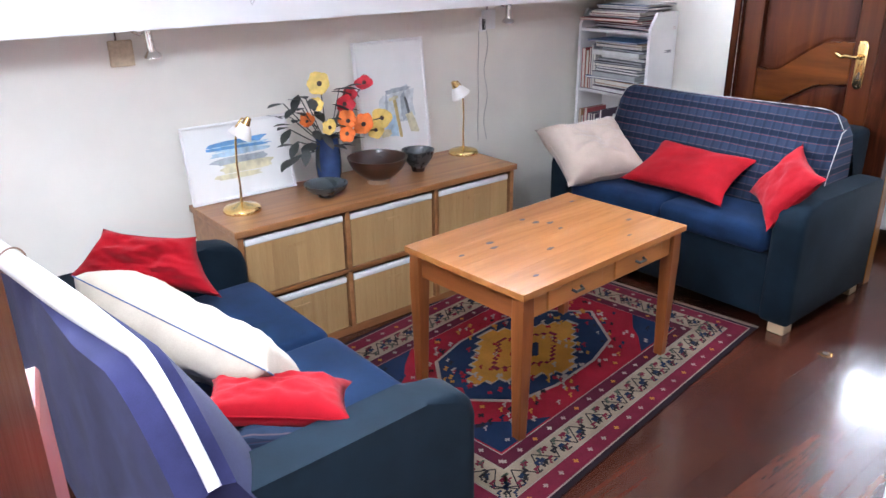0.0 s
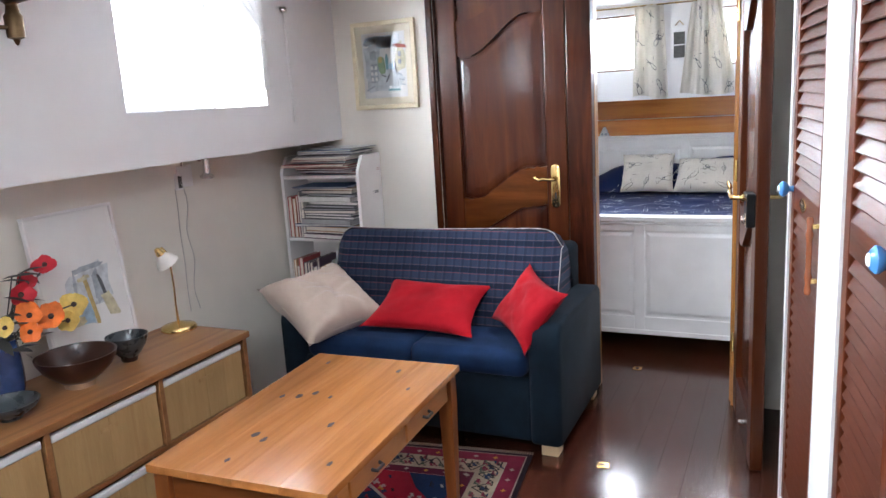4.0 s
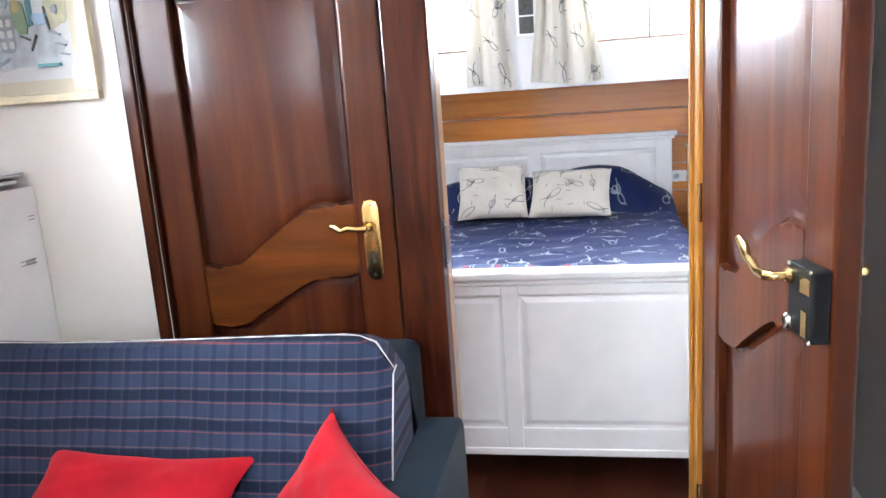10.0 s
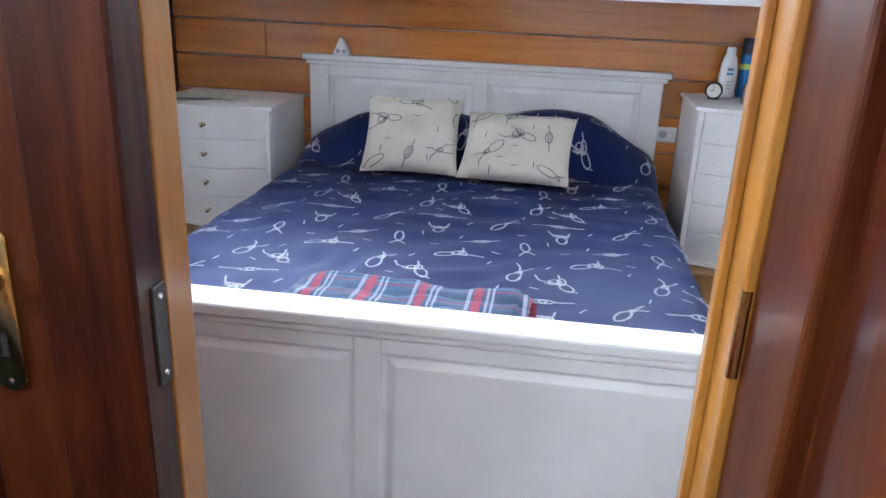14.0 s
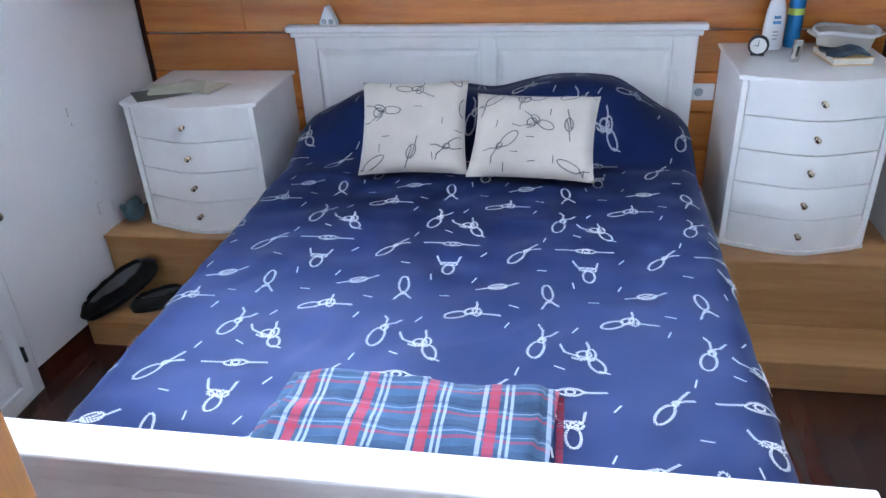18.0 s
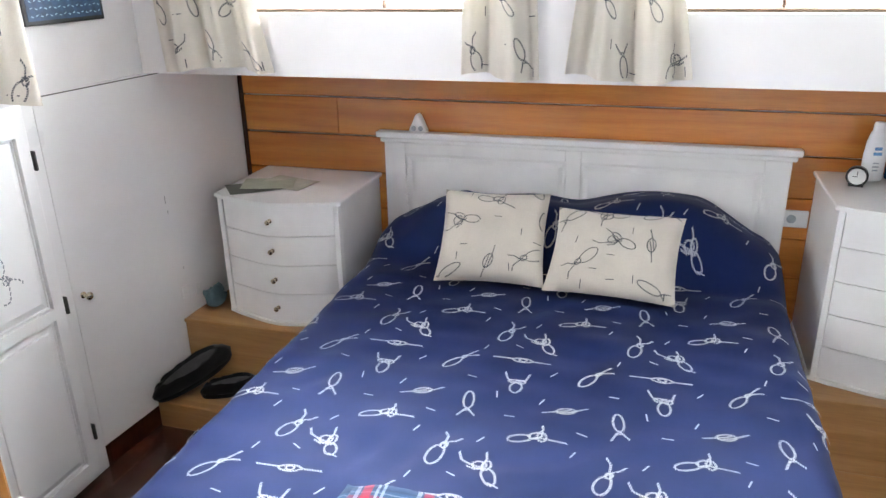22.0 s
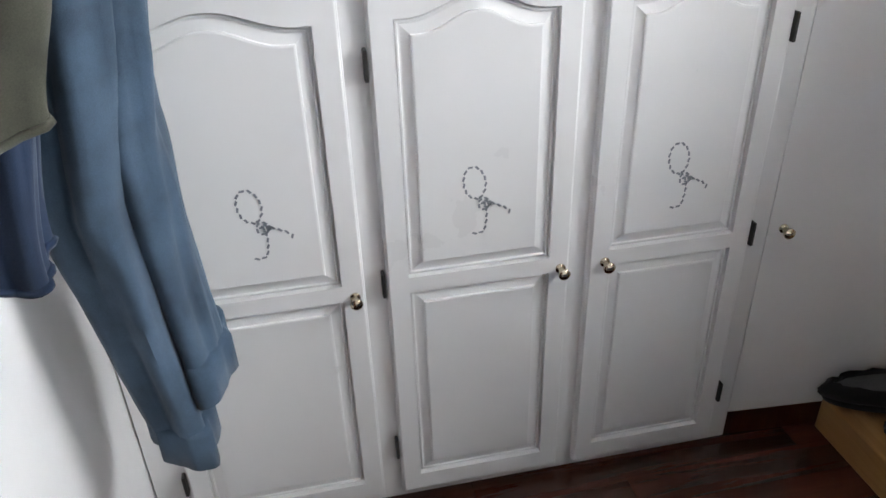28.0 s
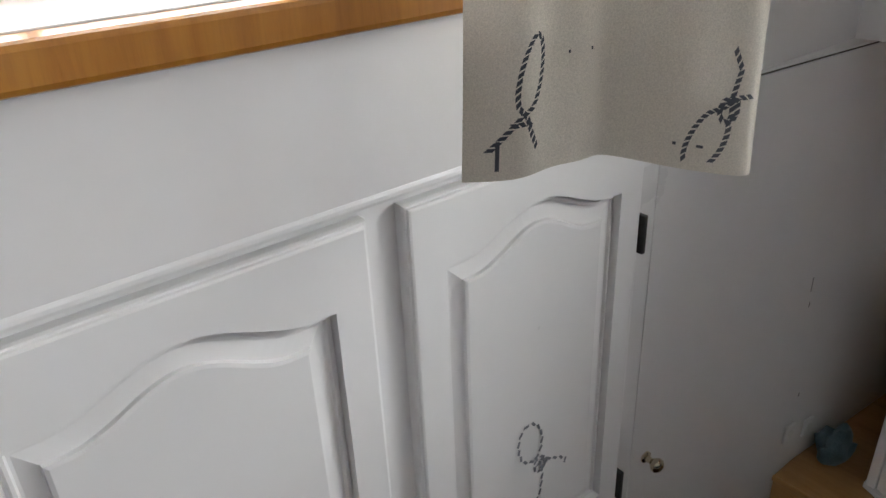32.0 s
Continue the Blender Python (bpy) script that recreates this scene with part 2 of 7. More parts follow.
DARK_METAL = plain("dark_metal", (0.05, 0.048, 0.046), 0.4, 0.6, 0.2, 30, 0.1, 150)
# dark body cloth; shade on the sofas' base and front is in its colour
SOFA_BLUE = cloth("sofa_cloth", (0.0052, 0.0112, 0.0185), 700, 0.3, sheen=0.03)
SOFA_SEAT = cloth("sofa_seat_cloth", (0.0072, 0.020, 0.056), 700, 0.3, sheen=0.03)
SOFA_BACK = cloth("plaid_throw", (0.024, 0.034, 0.062), 700, 0.2, sheen=0.03, checks=((2, 0.060, 0.020, 0.0, (0.006, 0.009, 0.020), 0.75), (2, 0.060, 0.0025, 0.014, (0.16, 0.045, 0.045), 0.75), (2, 0.060, 0.0025, -0.014, (0.12, 0.075, 0.075), 0.65), (1, 0.042, 0.011, 0.0, (0.006, 0.009, 0.020), 0.34), (1, 0.084, 0.0020, 0.012, (0.07, 0.030, 0.040), 0.35), (1, 0.042, 0.002, 0.010, (0.04, 0.06, 0.11), 0.3)))
RED_CLOTH = cloth("red_cotton", (0.26, 0.0036, 0.0090), 600, 0.18, sheen=0.05)
BEIGE_CLOTH = cloth("beige_satin", (0.50, 0.40, 0.33), 700, 0.08, rough=0.6, sheen=0.3)
CREAM_CLOTH = cloth("cream_cotton", (0.5220, 0.4823, 0.4185), 700, 0.08)
CURTAIN = cloth("curtain_cotton", (0.70, 0.66, 0.58), 700, 0.06, thin=0.22)
VOILE = cloth("white_voile", (0.74, 0.73, 0.72), 700, 0.05, thin=0.5)
BLACK_LOCK = plain("black_lock_paint", (0.004, 0.004, 0.004), 0.6, vary=0.2, scale=30)
BLACK_LOCK.node_tree.nodes["Principled BSDF"].inputs["Specular IOR Level"].default_value = 0.15
NAVY = cloth("navy_cotton", (0.0058, 0.0094, 0.036), 800, 0.2, bump=0.25, rough=0.60, sheen=0.0, gloss=(0.62, (0.14, 0.28, 1.0)))
WHITE_CLOTH = cloth("white_cotton", (0.68, 0.67, 0.665), 500, 0.06)
DENIM = cloth("faded_denim", (0.046, 0.072, 0.106), 600, 0.4)
KNOT_WHITE = cloth("printed_white", (0.48, 0.49, 0.50), 900, 0.08, bump=0.1)
KNOT_GREY = cloth("printed_grey", (0.065, 0.072, 0.085), 900, 0.15, bump=0.1)
KNOT_BLUE = plain("stencil_blue", (0.23, 0.245, 0.275), 0.5, vary=0.3, scale=60)


def glass_of(name, tint=(1, 1, 1), rough=0.0):
    m, nt, p = nodes_of(name)
    p.inputs["Base Color"].default_value = (*tint, 1)
    p.inputs["Transmission Weight"].default_value, p.inputs["Roughness"].default_value = 1.0, rough
    p.inputs["IOR"].default_value = 1.45
    return m


GLASS = glass_of("window_glass")


def glow(name, colour, strength):
    m, nt, p = nodes_of(name)
    p.inputs["Base Color"].default_value = (0, 0, 0, 1)
    p.inputs["Emission Color"].default_value, p.inputs["Emission Strength"].default_value = (*colour, 1), strength
    p.inputs["Roughness"].default_value = 1.0
    return m


OUTDOORS = glow("bright_overcast_distance", (0.97, 0.98, 1.0), 2.2)


# ---- mesh tools ----
def finish(bm, smooth=None):
    bmesh.ops.recalc_face_normals(bm, faces=bm.faces[:])
    if smooth is not None:
        cosang = math.cos(radians(smooth))
        for f in bm.faces:
            f.smooth = True
        for e in bm.edges:
            if len(e.link_faces) == 2 and e.link_faces[0].normal.dot(e.link_faces[1].normal) < cosang:
                e.smooth = False
    return bm


def part(name, bm, material, parent=None, label="", smooth=None):
    finish(bm, smooth)
    me = bpy.data.meshes.new(name)
    bm.to_mesh(me)
    bm.free()
    me.materials.append(material)
    ob = new(name, me)
    ob.parent = parent
    if label:
        ob["label"] = label
    return ob


def thing(name, label, category, m=None, group="", kind=""):
    ob = new(name)
    ob.empty_display_size = 0.1
    if m is not None:
        ob.matrix_world = m
    return tagged(ob, label, category, group, kind)


def box(lo, hi, bevel=0.0, segs=2, bm=None):
    """A block from corner to corner, with eased edges."""
    own = bmesh.new()
    size = [b - a for a, b in zip(lo, hi)]
    mid = [(a + b) / 2 for a, b in zip(lo, hi)]
    bmesh.ops.create_cube(own, size=1, matrix=Matrix.Translation(mid) @ Matrix.Diagonal((*size, 1)))
    if bevel:
        bmesh.ops.bevel(own, geom=own.edges[:], offset=min(bevel, min(size) * 0.45), segments=segs, profile=0.5, affect="EDGES")
    return merge(own, bm)


def merge(own, bm):
    if bm is None:
        return own
    me = bpy.data.meshes.new("joined")
    own.to_mesh(me)
    own.free()
    bm.from_mesh(me)
    bpy.data.meshes.remove(me)
    return bm


def lathe(profile, turns=24, m=None, bm=None, closed=False):
    """Spins (radius, height) pairs about z."""
    own = bmesh.new()
    rings = []
    for r, z in profile:
        if r < 1e-5:
            rings.append([own.verts.new((0, 0, z))])
        else:
            rings.append([own.verts.new((r * math.cos(2 * math.pi * i / turns), r * math.sin(2 * math.pi * i / turns), z)) for i in range(turns)])
    for a, b in zip(rings, rings[1:]):
        for i in range(turns):
            j = (i + 1) % turns
            q = [a[i % len(a)], a[j % len(a)], b[j % len(b)], b[i % len(b)]]
            q = [v for k, v in enumerate(q) if v not in q[:k]]
            if len(q) > 2:
                own.faces.new(q)
    for ring in (rings[0], rings[-1]):
        if len(ring) > 2 and not closed:
            own.faces.new(ring)
    if m is not None:
        own.transform(m)
    return merge(own, bm)


def tube(points, radius, sides=8, bm=None, cap=True):
    """A round bar along points; radius is one number or one for each point."""
    own = bmesh.new()
    pts = [Vector(p) for p in points]
    rad = radius if isinstance(radius, (list, tuple)) else [radius] * len(pts)
    rings, side = [], None
    for i, p in enumerate(pts):
        d = (pts[min(i + 1, len(pts) - 1)] - pts[max(i - 1, 0)]).normalized()
        if side is None:
            side = d.orthogonal().normalized()
        side = (side - d * side.dot(d)).normalized()
        other = d.cross(side)
        rings.append([own.verts.new(p + rad[i] * (math.cos(2 * math.pi * k / sides) * side + math.sin(2 * math.pi * k / sides) * other)) for k in range(sides)])
    for a, b in zip(rings, rings[1:]):
        for k in range(sides):
            own.faces.new((a[k], a[(k + 1) % sides], b[(k + 1) % sides], b[k]))
    if cap:
        own.faces.new(rings[0])
        own.faces.new(rings[-1])
    return merge(own, bm)


def prism(outline, lo, hi, plane="yz", bevel=0.0, bm=None):
    """A flat outline given depth. plane yz: outline is (y, z) and lo..hi run along x; and so on."""
    own = bmesh.new()
    put = {"yz": lambda a, b, d: (d, a, b), "xz": lambda a, b, d: (a, d, b), "xy": lambda a, b, d: (a, b, d)}[plane]
    low = [own.verts.new(put(a, b, lo)) for a, b in outline]
    high = [own.verts.new(put(a, b, hi)) for a, b in outline]
    n = len(outline)
    own.faces.new(low)
    own.faces.new(high)
    for i in range(n):
        own.faces.new((low[i], low[(i + 1) % n], high[(i + 1) % n], high[i]))
    if bevel:
        rim = [e for e in own.edges if all(v in high for v in e.verts)] if bevel > 0 else [e for e in own.edges if all(v in low for v in e.verts)]
        bmesh.ops.bevel(own, geom=rim, offset=abs(bevel), segments=2, profile=0.5, affect="EDGES")
    return merge(own, bm)


def loft(rings, bm=None, cap=True):
    """Skins a stack of rings with equal counts of points."""
    own = bmesh.new()
    vs = [[own.verts.new(p) for p in r] for r in rings]
    n = len(vs[0])
    for a, b in zip(vs, vs[1:]):
        for i in range(n):
            own.faces.new((a[i], a[(i + 1) % n], b[(i + 1) % n], b[i]))
    if cap:
        own.faces.new(vs[0])
        own.faces.new(vs[-1])
    return merge(own, bm)


def sheet(f, nu, nv, thick=0.0, bm=None):
    """A surface f(u, v), u and v from 0 to 1; given a thickness downwards along its normal."""
    own = bmesh.new()
    g = [[own.verts.new(f(i / nu, j / nv)) for j in range(nv + 1)] for i in range(nu + 1)]
    for i in range(nu):
        for j in range(nv):
            own.faces.new((g[i][j], g[i + 1][j], g[i + 1][j + 1], g[i][j + 1]))
    if thick:
        bmesh.ops.recalc_face_normals(own, faces=own.faces[:])
        bmesh.ops.solidify(own, geom=own.faces[:], thickness=thick)
    return merge(own, bm)


def cushion(w, h, t, seed=0, n=18, ear=0.0, pinch=0.0, crumple=0.0):
    """A stuffed pillow in the x-z plane, bottom edge at z = 0, thick along y, with pulled-in sides and pointed corners."""
    own = bmesh.new()
    rnd = random.Random(seed)
    ph = [rnd.uniform(0, 6.28) for _ in range(4)]
    grids = []
    for s in (-1, 1):
        g = []
        for i in range(n + 1):
            row = []
            for j in range(n + 1):
                u, v = 2 * i / n - 1, 2 * j / n - 1
                pull = 0.06
                x = u * (1 - pull * (1 - v * v)) + ear * u * abs(u * v) ** 3
                z = v * (1 - pull * (1 - u * u)) + ear * v * abs(u * v) ** 3
                full = max(0.0, (1 - u ** 4) * (1 - v ** 4)) ** 0.5
                dent = 1 + 0.10 * math.sin(3 * u + ph[0]) * math.sin(2.5 * v + ph[1]) + 0.05 * math.sin(7 * u + ph[2]) * math.sin(6 * v + ph[3])
                dent += crumple * full * (noise.noise(Vector((2.2 * u + seed, 2.2 * v, s))) + 0.6 * noise.noise(Vector((5 * u + 0.6 * v, 5 * v, seed + s))))
                x *= 1 - pinch * (0.5 + 0.5 * v) ** 1.4
                row.append(own.verts.new((x * w / 2, s * t / 2 * full * dent, (z + 1) * h / 2)))
            g.append(row)
        grids.append(g)
    for g in grids:
        for i in range(n):
            for j in range(n):
                own.faces.new((g[i][j], g[i + 1][j], g[i + 1][j + 1], g[i][j + 1]))
    bmesh.ops.remove_doubles(own, verts=own.verts[:], dist=0.0005)
    return own


def knob(m, scale=1.0, bm=None):
    """A small turned knob that stands out along +z of m."""
    prof = [(0.0, 0.0), (0.011, 0.0), (0.011, 0.003), (0.006, 0.006), (0.005, 0.014), (0.009, 0.018), (0.013, 0.024), (0.013, 0.029), (0.008, 0.034), (0.0, 0.035)]
    return lathe([(r * scale, z * scale) for r, z in prof], 16, m, bm)


def smoothstep(a, b, x):
    t = min(1.0, max(0.0, (x - a) / (b - a)))
    return t * t * (3 - 2 * t)


BRONZE = plain("aged_bronze", (0.16, 0.105, 0.055), 0.32, 1.0, 0.3, 25, 0.1, 150)


def quilt_frame(low_a, low_b, top_mid):
    """Width, height and place of a cushion from the ends of its lower edge and the middle of its upper one."""
    a, b, c = Vector(low_a), Vector(low_b), Vector(top_mid)
    mid = (a + b) / 2
    side = (b - a).normalized()
    up = c - mid
    up -= side * up.dot(side)
    z = up.normalized()
    y = z.cross(side)
    m = Matrix((side, y, z)).transposed().to_4x4()
    return (b - a).length, up.length, Matrix.Translation(mid) @ m


# ---- the shell of the boat's cabins ----
def holed(lo, hi, axis, holes, bm=None):
    """A slab with rectangular openings. axis: the slab's thin direction; holes: (a0, a1, b0, b1) along the other two axes."""
    i, j = [k for k in range(3) if k != axis]
    a_cuts = sorted({lo[i], hi[i], *(v for h in holes for v in h[:2] if lo[i] < v < hi[i])})
    b_cuts = sorted({lo[j], hi[j], *(v for h in holes for v in h[2:] if lo[j] < v < hi[j])})
    own = bmesh.new()
    corner = {}

    def vert(a, b, d):
        key = (round(a, 5), round(b, 5), d)
        if key not in corner:
            p = [0, 0, 0]
            p[i], p[j], p[axis] = a, b, (lo, hi)[d][axis]
            corner[key] = own.verts.new(p)
        return corner[key]

    solid = {}
    for m, (a0, a1) in enumerate(zip(a_cuts, a_cuts[1:])):
        for n, (b0, b1) in enumerate(zip(b_cuts, b_cuts[1:])):
            ca, cb = (a0 + a1) / 2, (b0 + b1) / 2
            solid[m, n] = not any(h[0] < ca < h[1] and h[2] < cb < h[3] for h in holes)
    for (m, n), full in solid.items():
        if not full:
            continue
        a0, a1, b0, b1 = a_cuts[m], a_cuts[m + 1], b_cuts[n], b_cuts[n + 1]
        for d in (0, 1):
            own.faces.new([vert(a, b, d) for a, b in ((a0, b0), (a1, b0), (a1, b1), (a0, b1))])
        for (dm, dn), (p, q) in {(-1, 0): ((a0, b0), (a0, b1)), (1, 0): ((a1, b0), (a1, b1)), (0, -1): ((a0, b0), (a1, b0)), (0, 1): ((a0, b1), (a1, b1))}.items():
            if not solid.get((m + dm, n + dn), False):
                own.faces.new([vert(*p, 0), vert(*q, 0), vert(*q, 1), vert(*p, 1)])
    return merge(own, bm)


def structure(name, bm, material, label="", category="", smooth=None):
    ob = part(name, bm, material, None, "", smooth)
    return tagged(ob, label, category, "", "structure")


CEIL = 1.97
floor = structure("floor", box((-1.5, -0.75, -0.06), (6.56, 2.80, -0.012)), plain("bilge_dark", (0.012, 0.008, 0.006), 0.9, vary=0.2), "dark red lacquered plank floor of the boat", "floor")

# port side of the saloon: low wall under a boxed-out panel with two windows
structure("wall_port", box((-1.5, 2.72, 0), (3.90, 2.80, 1.26)), CREAM_WALL, "cream painted low wall under the window panel", "wall")
WIN_A, WIN_B = (0.62, 1.425, 1.435, 1.89), (2.51, 3.305, 1.43, 1.89)
structure("wall_port_panel", holed((-1.5, 2.45, 1.235), (3.90, 2.47, CEIL), 1, [WIN_A, WIN_B]), WHITE_WALL, "white painted panel with two deep windows", "wall")
structure("ledge_soffit", box((-1.5, 2.47, 1.235), (3.90, 2.72, 1.255)), WHITE_WALL, "white underside of the window panel", "trim")


def reveal(name, lo, hi, axis, out):
    """White boards that line a window opening, through to the glass."""
    own = bmesh.new()
    a0, a1, b0, b1 = lo[0], hi[0], lo[1], hi[1]
    d0, d1 = out
    t = 0.012

    def put(p0, p1, q0, q1):
        if axis == 1:
            box((p0, d0, q0), (p1, d1, q1), 0, 1, own)
        else:
            box((d0, p0, q0), (d1, p1, q1), 0, 1, own)
    put(a0 - t, a0, b0 - t, b1 + t)
    put(a1, a1 + t, b0 - t, b1 + t)
    put(a0, a1, b0 - t, b0)
    put(a0, a1, b1, b1 + t)
    return structure(name, own, WHITE_GLOSS, "white boarded window reveal", "trim")


def window(name, a0, a1, b0, b1, at, axis, bars, frame_mat, label, bar=0.018, rail=0.03):
    """A framed window in a wall; at: where its frame stands; bars: places of the uprights."""
    w = thing(name, label, "window", None, "", "structure")
    sgn = 0.03

    def put(p0, p1, q0, q1, nm, mat, d0=0.0, d1=sgn, bev=0.004):
        lo, hi = ((p0, at + d0, q0), (p1, at + d1, q1)) if axis == 1 else ((at + d0, p0, q0), (at + d1, p1, q1))
        return part(nm, box(lo, hi, bev, 1), mat, w)
    put(a0, a1, b0, b0 + rail, "window_frame", frame_mat)
    put(a0, a1, b1 - rail, b1, "window_frame", frame_mat)
    put(a0, a0 + rail, b0 + rail, b1 - rail, "window_frame", frame_mat)
    put(a1 - rail, a1, b0 + rail, b1 - rail, "window_frame", frame_mat)
    edges = [a0 + rail, *[b for m in bars for b in (m - bar / 2, m + bar / 2)], a1 - rail]
    for m in bars:
        put(m - bar / 2, m + bar / 2, b0 + rail, b1 - rail, "mullion", frame_mat)
    for p, q in zip(edges[::2], edges[1::2]):
        pane = put(p, q, b0 + rail, b1 - rail, "pane", GLASS, 0.012, 0.016, 0)
        pane.visible_shadow = False
    return w


reveal("window_reveal_a", (WIN_A[0], WIN_A[2]), (WIN_A[1], WIN_A[3]), 1, (2.47, 2.76))
reveal("window_reveal_b", (WIN_B[0], WIN_B[2]), (WIN_B[1], WIN_B[3]), 1, (2.47, 2.76))
window("window_1", *WIN_A, 2.745, 1, [], WHITE_GLOSS, "deep white saloon window full of bright daylight")
window("window_2", *WIN_B, 2.745, 1, [], WHITE_GLOSS, "deep white saloon window full of bright daylight")
structure("wall_port_hull", holed((-1.5, 2.762, 1.26), (3.98, 2.80, CEIL), 1, [(WIN_A[0], WIN_A[1], WIN_A[2], WIN_A[3]), (WIN_B[0], WIN_B[1], WIN_B[2], WIN_B[3])]), WHITE_WALL, "white hull side", "wall")

# bulkhead between saloon and cabin, with a closed door and an open doorway
D1, PASS = (1.25, 1.892, 0, 1.93), (0.525, 1.147, 0, 1.92)
structure("wall_bulkhead_saloon", holed((3.90, -0.75, 0), (3.94, 2.80, CEIL), 0, [D1, PASS]), CREAM_WALL, "cream painted bulkhead with two doorways", "wall")
structure("wall_bulkhead_cabin", holed((3.94, -0.75, 0), (3.98, 2.80, CEIL), 0, [D1, PASS]), WHITE_WALL, "white painted bulkhead of the sleeping cabin", "wall")

door_frame = thing("door_frame", "dark mahogany posts and casings round both doorways", "door frame", None, "", "structure")
part("post", box((3.884, 1.1365, 0), (3.9435, 1.248, 1.94), 0.005), MAHOGANY_POST, door_frame)
part("post", box((3.9445, 1.150, 0), (3.988, 1.248, 1.94), 0.003), MAHOGANY_POST, door_frame)
part("casing", box((3.882, 1.894, 0), (3.9, 1.926, 1.95), 0.004), MAHOGANY_POST, door_frame)
part("casing", box((3.98, 1.894, 0), (3.996, 1.95, 1.95), 0.004), MAHOGANY, door_frame)
part("head_casing", box((3.882, 0.47, 1.9225), (3.9, 1.892, 1.968), 0.004), MAHOGANY, door_frame)
part("head_casing", box((3.98, 0.47, 1.935), (3.996, 1.892, 1.968), 0.004), MAHOGANY, door_frame)
part("jamb", box((3.8995, 1.8865, 0), (3.9800, 1.8935, 1.936), 0.001), MAHOGANY, door_frame)
part("stop", box((3.9815, 1.2485, 0), (3.993, 1.290, 1.934), 0.002), MAHOGANY, door_frame)
part("stop", box((3.9815, 1.852, 0), (3.993, 1.8935, 1.934), 0.002), MAHOGANY, door_frame)
lining = thing("doorway_lining", "honey coloured pine lining of the open doorway", "door frame", None, "", "structure")
part("jamb", box((3.9445, 1.136, 0), (4.004, 1.1475, 1.92), 0.003), HONEY, lining)
part("jamb", box((3.890, 0.5245, 0), (4.004, 0.538, 1.92), 0.003), HONEY, lining)
part("casing", box((3.886, 0.470, 0), (3.9, 0.5243, 1.92), 0.003), HONEY, lining)
part("head", box((3.890, 0.538, 1.905), (4.004, 1.136, 1.9195), 0.003), HONEY, lining)
part("stop", box((3.945, 0.538, 0), (3.965, 0.548, 1.905), 0.002), HONEY, lining)
strike = part("strike_plate", box((3.912, 1.133, 0.905), (3.938, 1.1370, 1.025), 0.0012), DARK_METAL, lining, "dark steel strike plate")
for z in (0.918, 1.012):
    part("screw", lathe([(0, 0), (0.004, 0), (0.003, 0.002), (0, 0.002)], 10, pose(3.925, 1.133, z, 90)), CHROME, strike)

# starboard side: closet wall with louvred doors, and the entry beyond it
LOUV = [(2.545, 3.075, 0.04, 1.90), (1.42, 2.303, 0.04, 1.90)]
SLANT = pose(3.20, 0.347, 0, 0, 0, 7.4) @ pose(-3.20, -0.285, 0)
slanted = structure("wall_closet", holed((0.96, 0.225, 0), (3.108, 0.285, CEIL), 1, LOUV), WHITE_WALL, "white painted slanting closet wall with louvred doors", "wall")
slanted.matrix_world = SLANT
structure("wall_closet_far", box((3.085, 0.17, 0), (3.90, 0.245, CEIL)), WHITE_WALL, "white painted wall behind the open door", "wall")
structure("wall_closet_end", box((0.93, -0.75, 0), (0.985, 0.0, CEIL)), WHITE_WALL, "white end of the closet", "wall")
structure("closet_back", box((0.985, -0.15, 0), (3.86, -0.11, CEIL)), WHITE_WALL, "dim back of the closet", "wall")
structure("wall_starboard", box((-1.5, -0.80, 0), (3.90, -0.75, CEIL)), WHITE_WALL, "white starboard side", "wall")
structure("wall_aft", box((-1.56, -0.80, 0), (-1.5, 2.80, CEIL)), WHITE_WALL, "white aft wall", "wall")
structure("wall_entry", prism([(-1.5, 0.10), (0.452, 0.10), (0.472, 0.16), (-1.5, 0.16)], 0, CEIL, "xy"), MAHOGANY_RED, "red brown wooden partition beside the entry", "wall")
structure("partition_board", prism([(-0.6, 0.162), (0.469, 0.162), (0.486, 0.24), (-0.6, 0.24)], 0, 1.30, "xy", 0.004), plain("dull_red_paint", (0.20, 0.040, 0.036), 0.4, vary=0.1), "dull red board beside the entry partition", "partition")
structure("baseboard_closet", box((3.12, 0.245, 0), (3.88, 0.257, 0.09), 0.003), MAHOGANY, "dark baseboard", "baseboard")

# ceiling with openings that are never in view, added to let light in
UNSEEN_HATCHES = [(2.70, 3.56, 0.52, 1.06), (0.30, 0.94, 0.38, 1.12), (-1.48, -0.92, 0.48, 1.32)]
structure("ceiling", holed((-1.56, -0.80, CEIL), (6.56, 2.80, CEIL + 0.05), 2, UNSEEN_HATCHES), WHITE_WALL, "white ceiling with unseen openings added to let light in", "ceiling")
structure("ceiling_trim", box((3.868, 0.30, 1.935), (3.882, 2.45, CEIL), 0.003), MAHOGANY, "dark wooden moulding along the ceiling", "trim")

# sleeping cabin
CW = 2.52
PORT = (4.34, 5.13, 1.525, 1.90)
structure("wall_cabin_port", holed((3.98, CW, 1.318), (6.0, CW + 0.03, CEIL), 1, [PORT]), WHITE_WALL, "white upper wall with a window above the cupboards", "wall")
reveal("window_reveal_cabin", (PORT[0], PORT[2]), (PORT[1], PORT[3]), 1, (CW + 0.03, 2.74))
structure("wall_cabin_hull", holed((3.98, 2.742, 0), (6.56, 2.80, CEIL), 1, [(PORT[0] - 0.02, PORT[1] + 0.02, PORT[2] - 0.02, PORT[3] + 0.02)]), WHITE_WALL, "white hull side of the cabin", "wall")
window("window_3", *PORT, 2.70, 1, [4.765], WALL_PLANK, "wood framed side window above the cupboards")
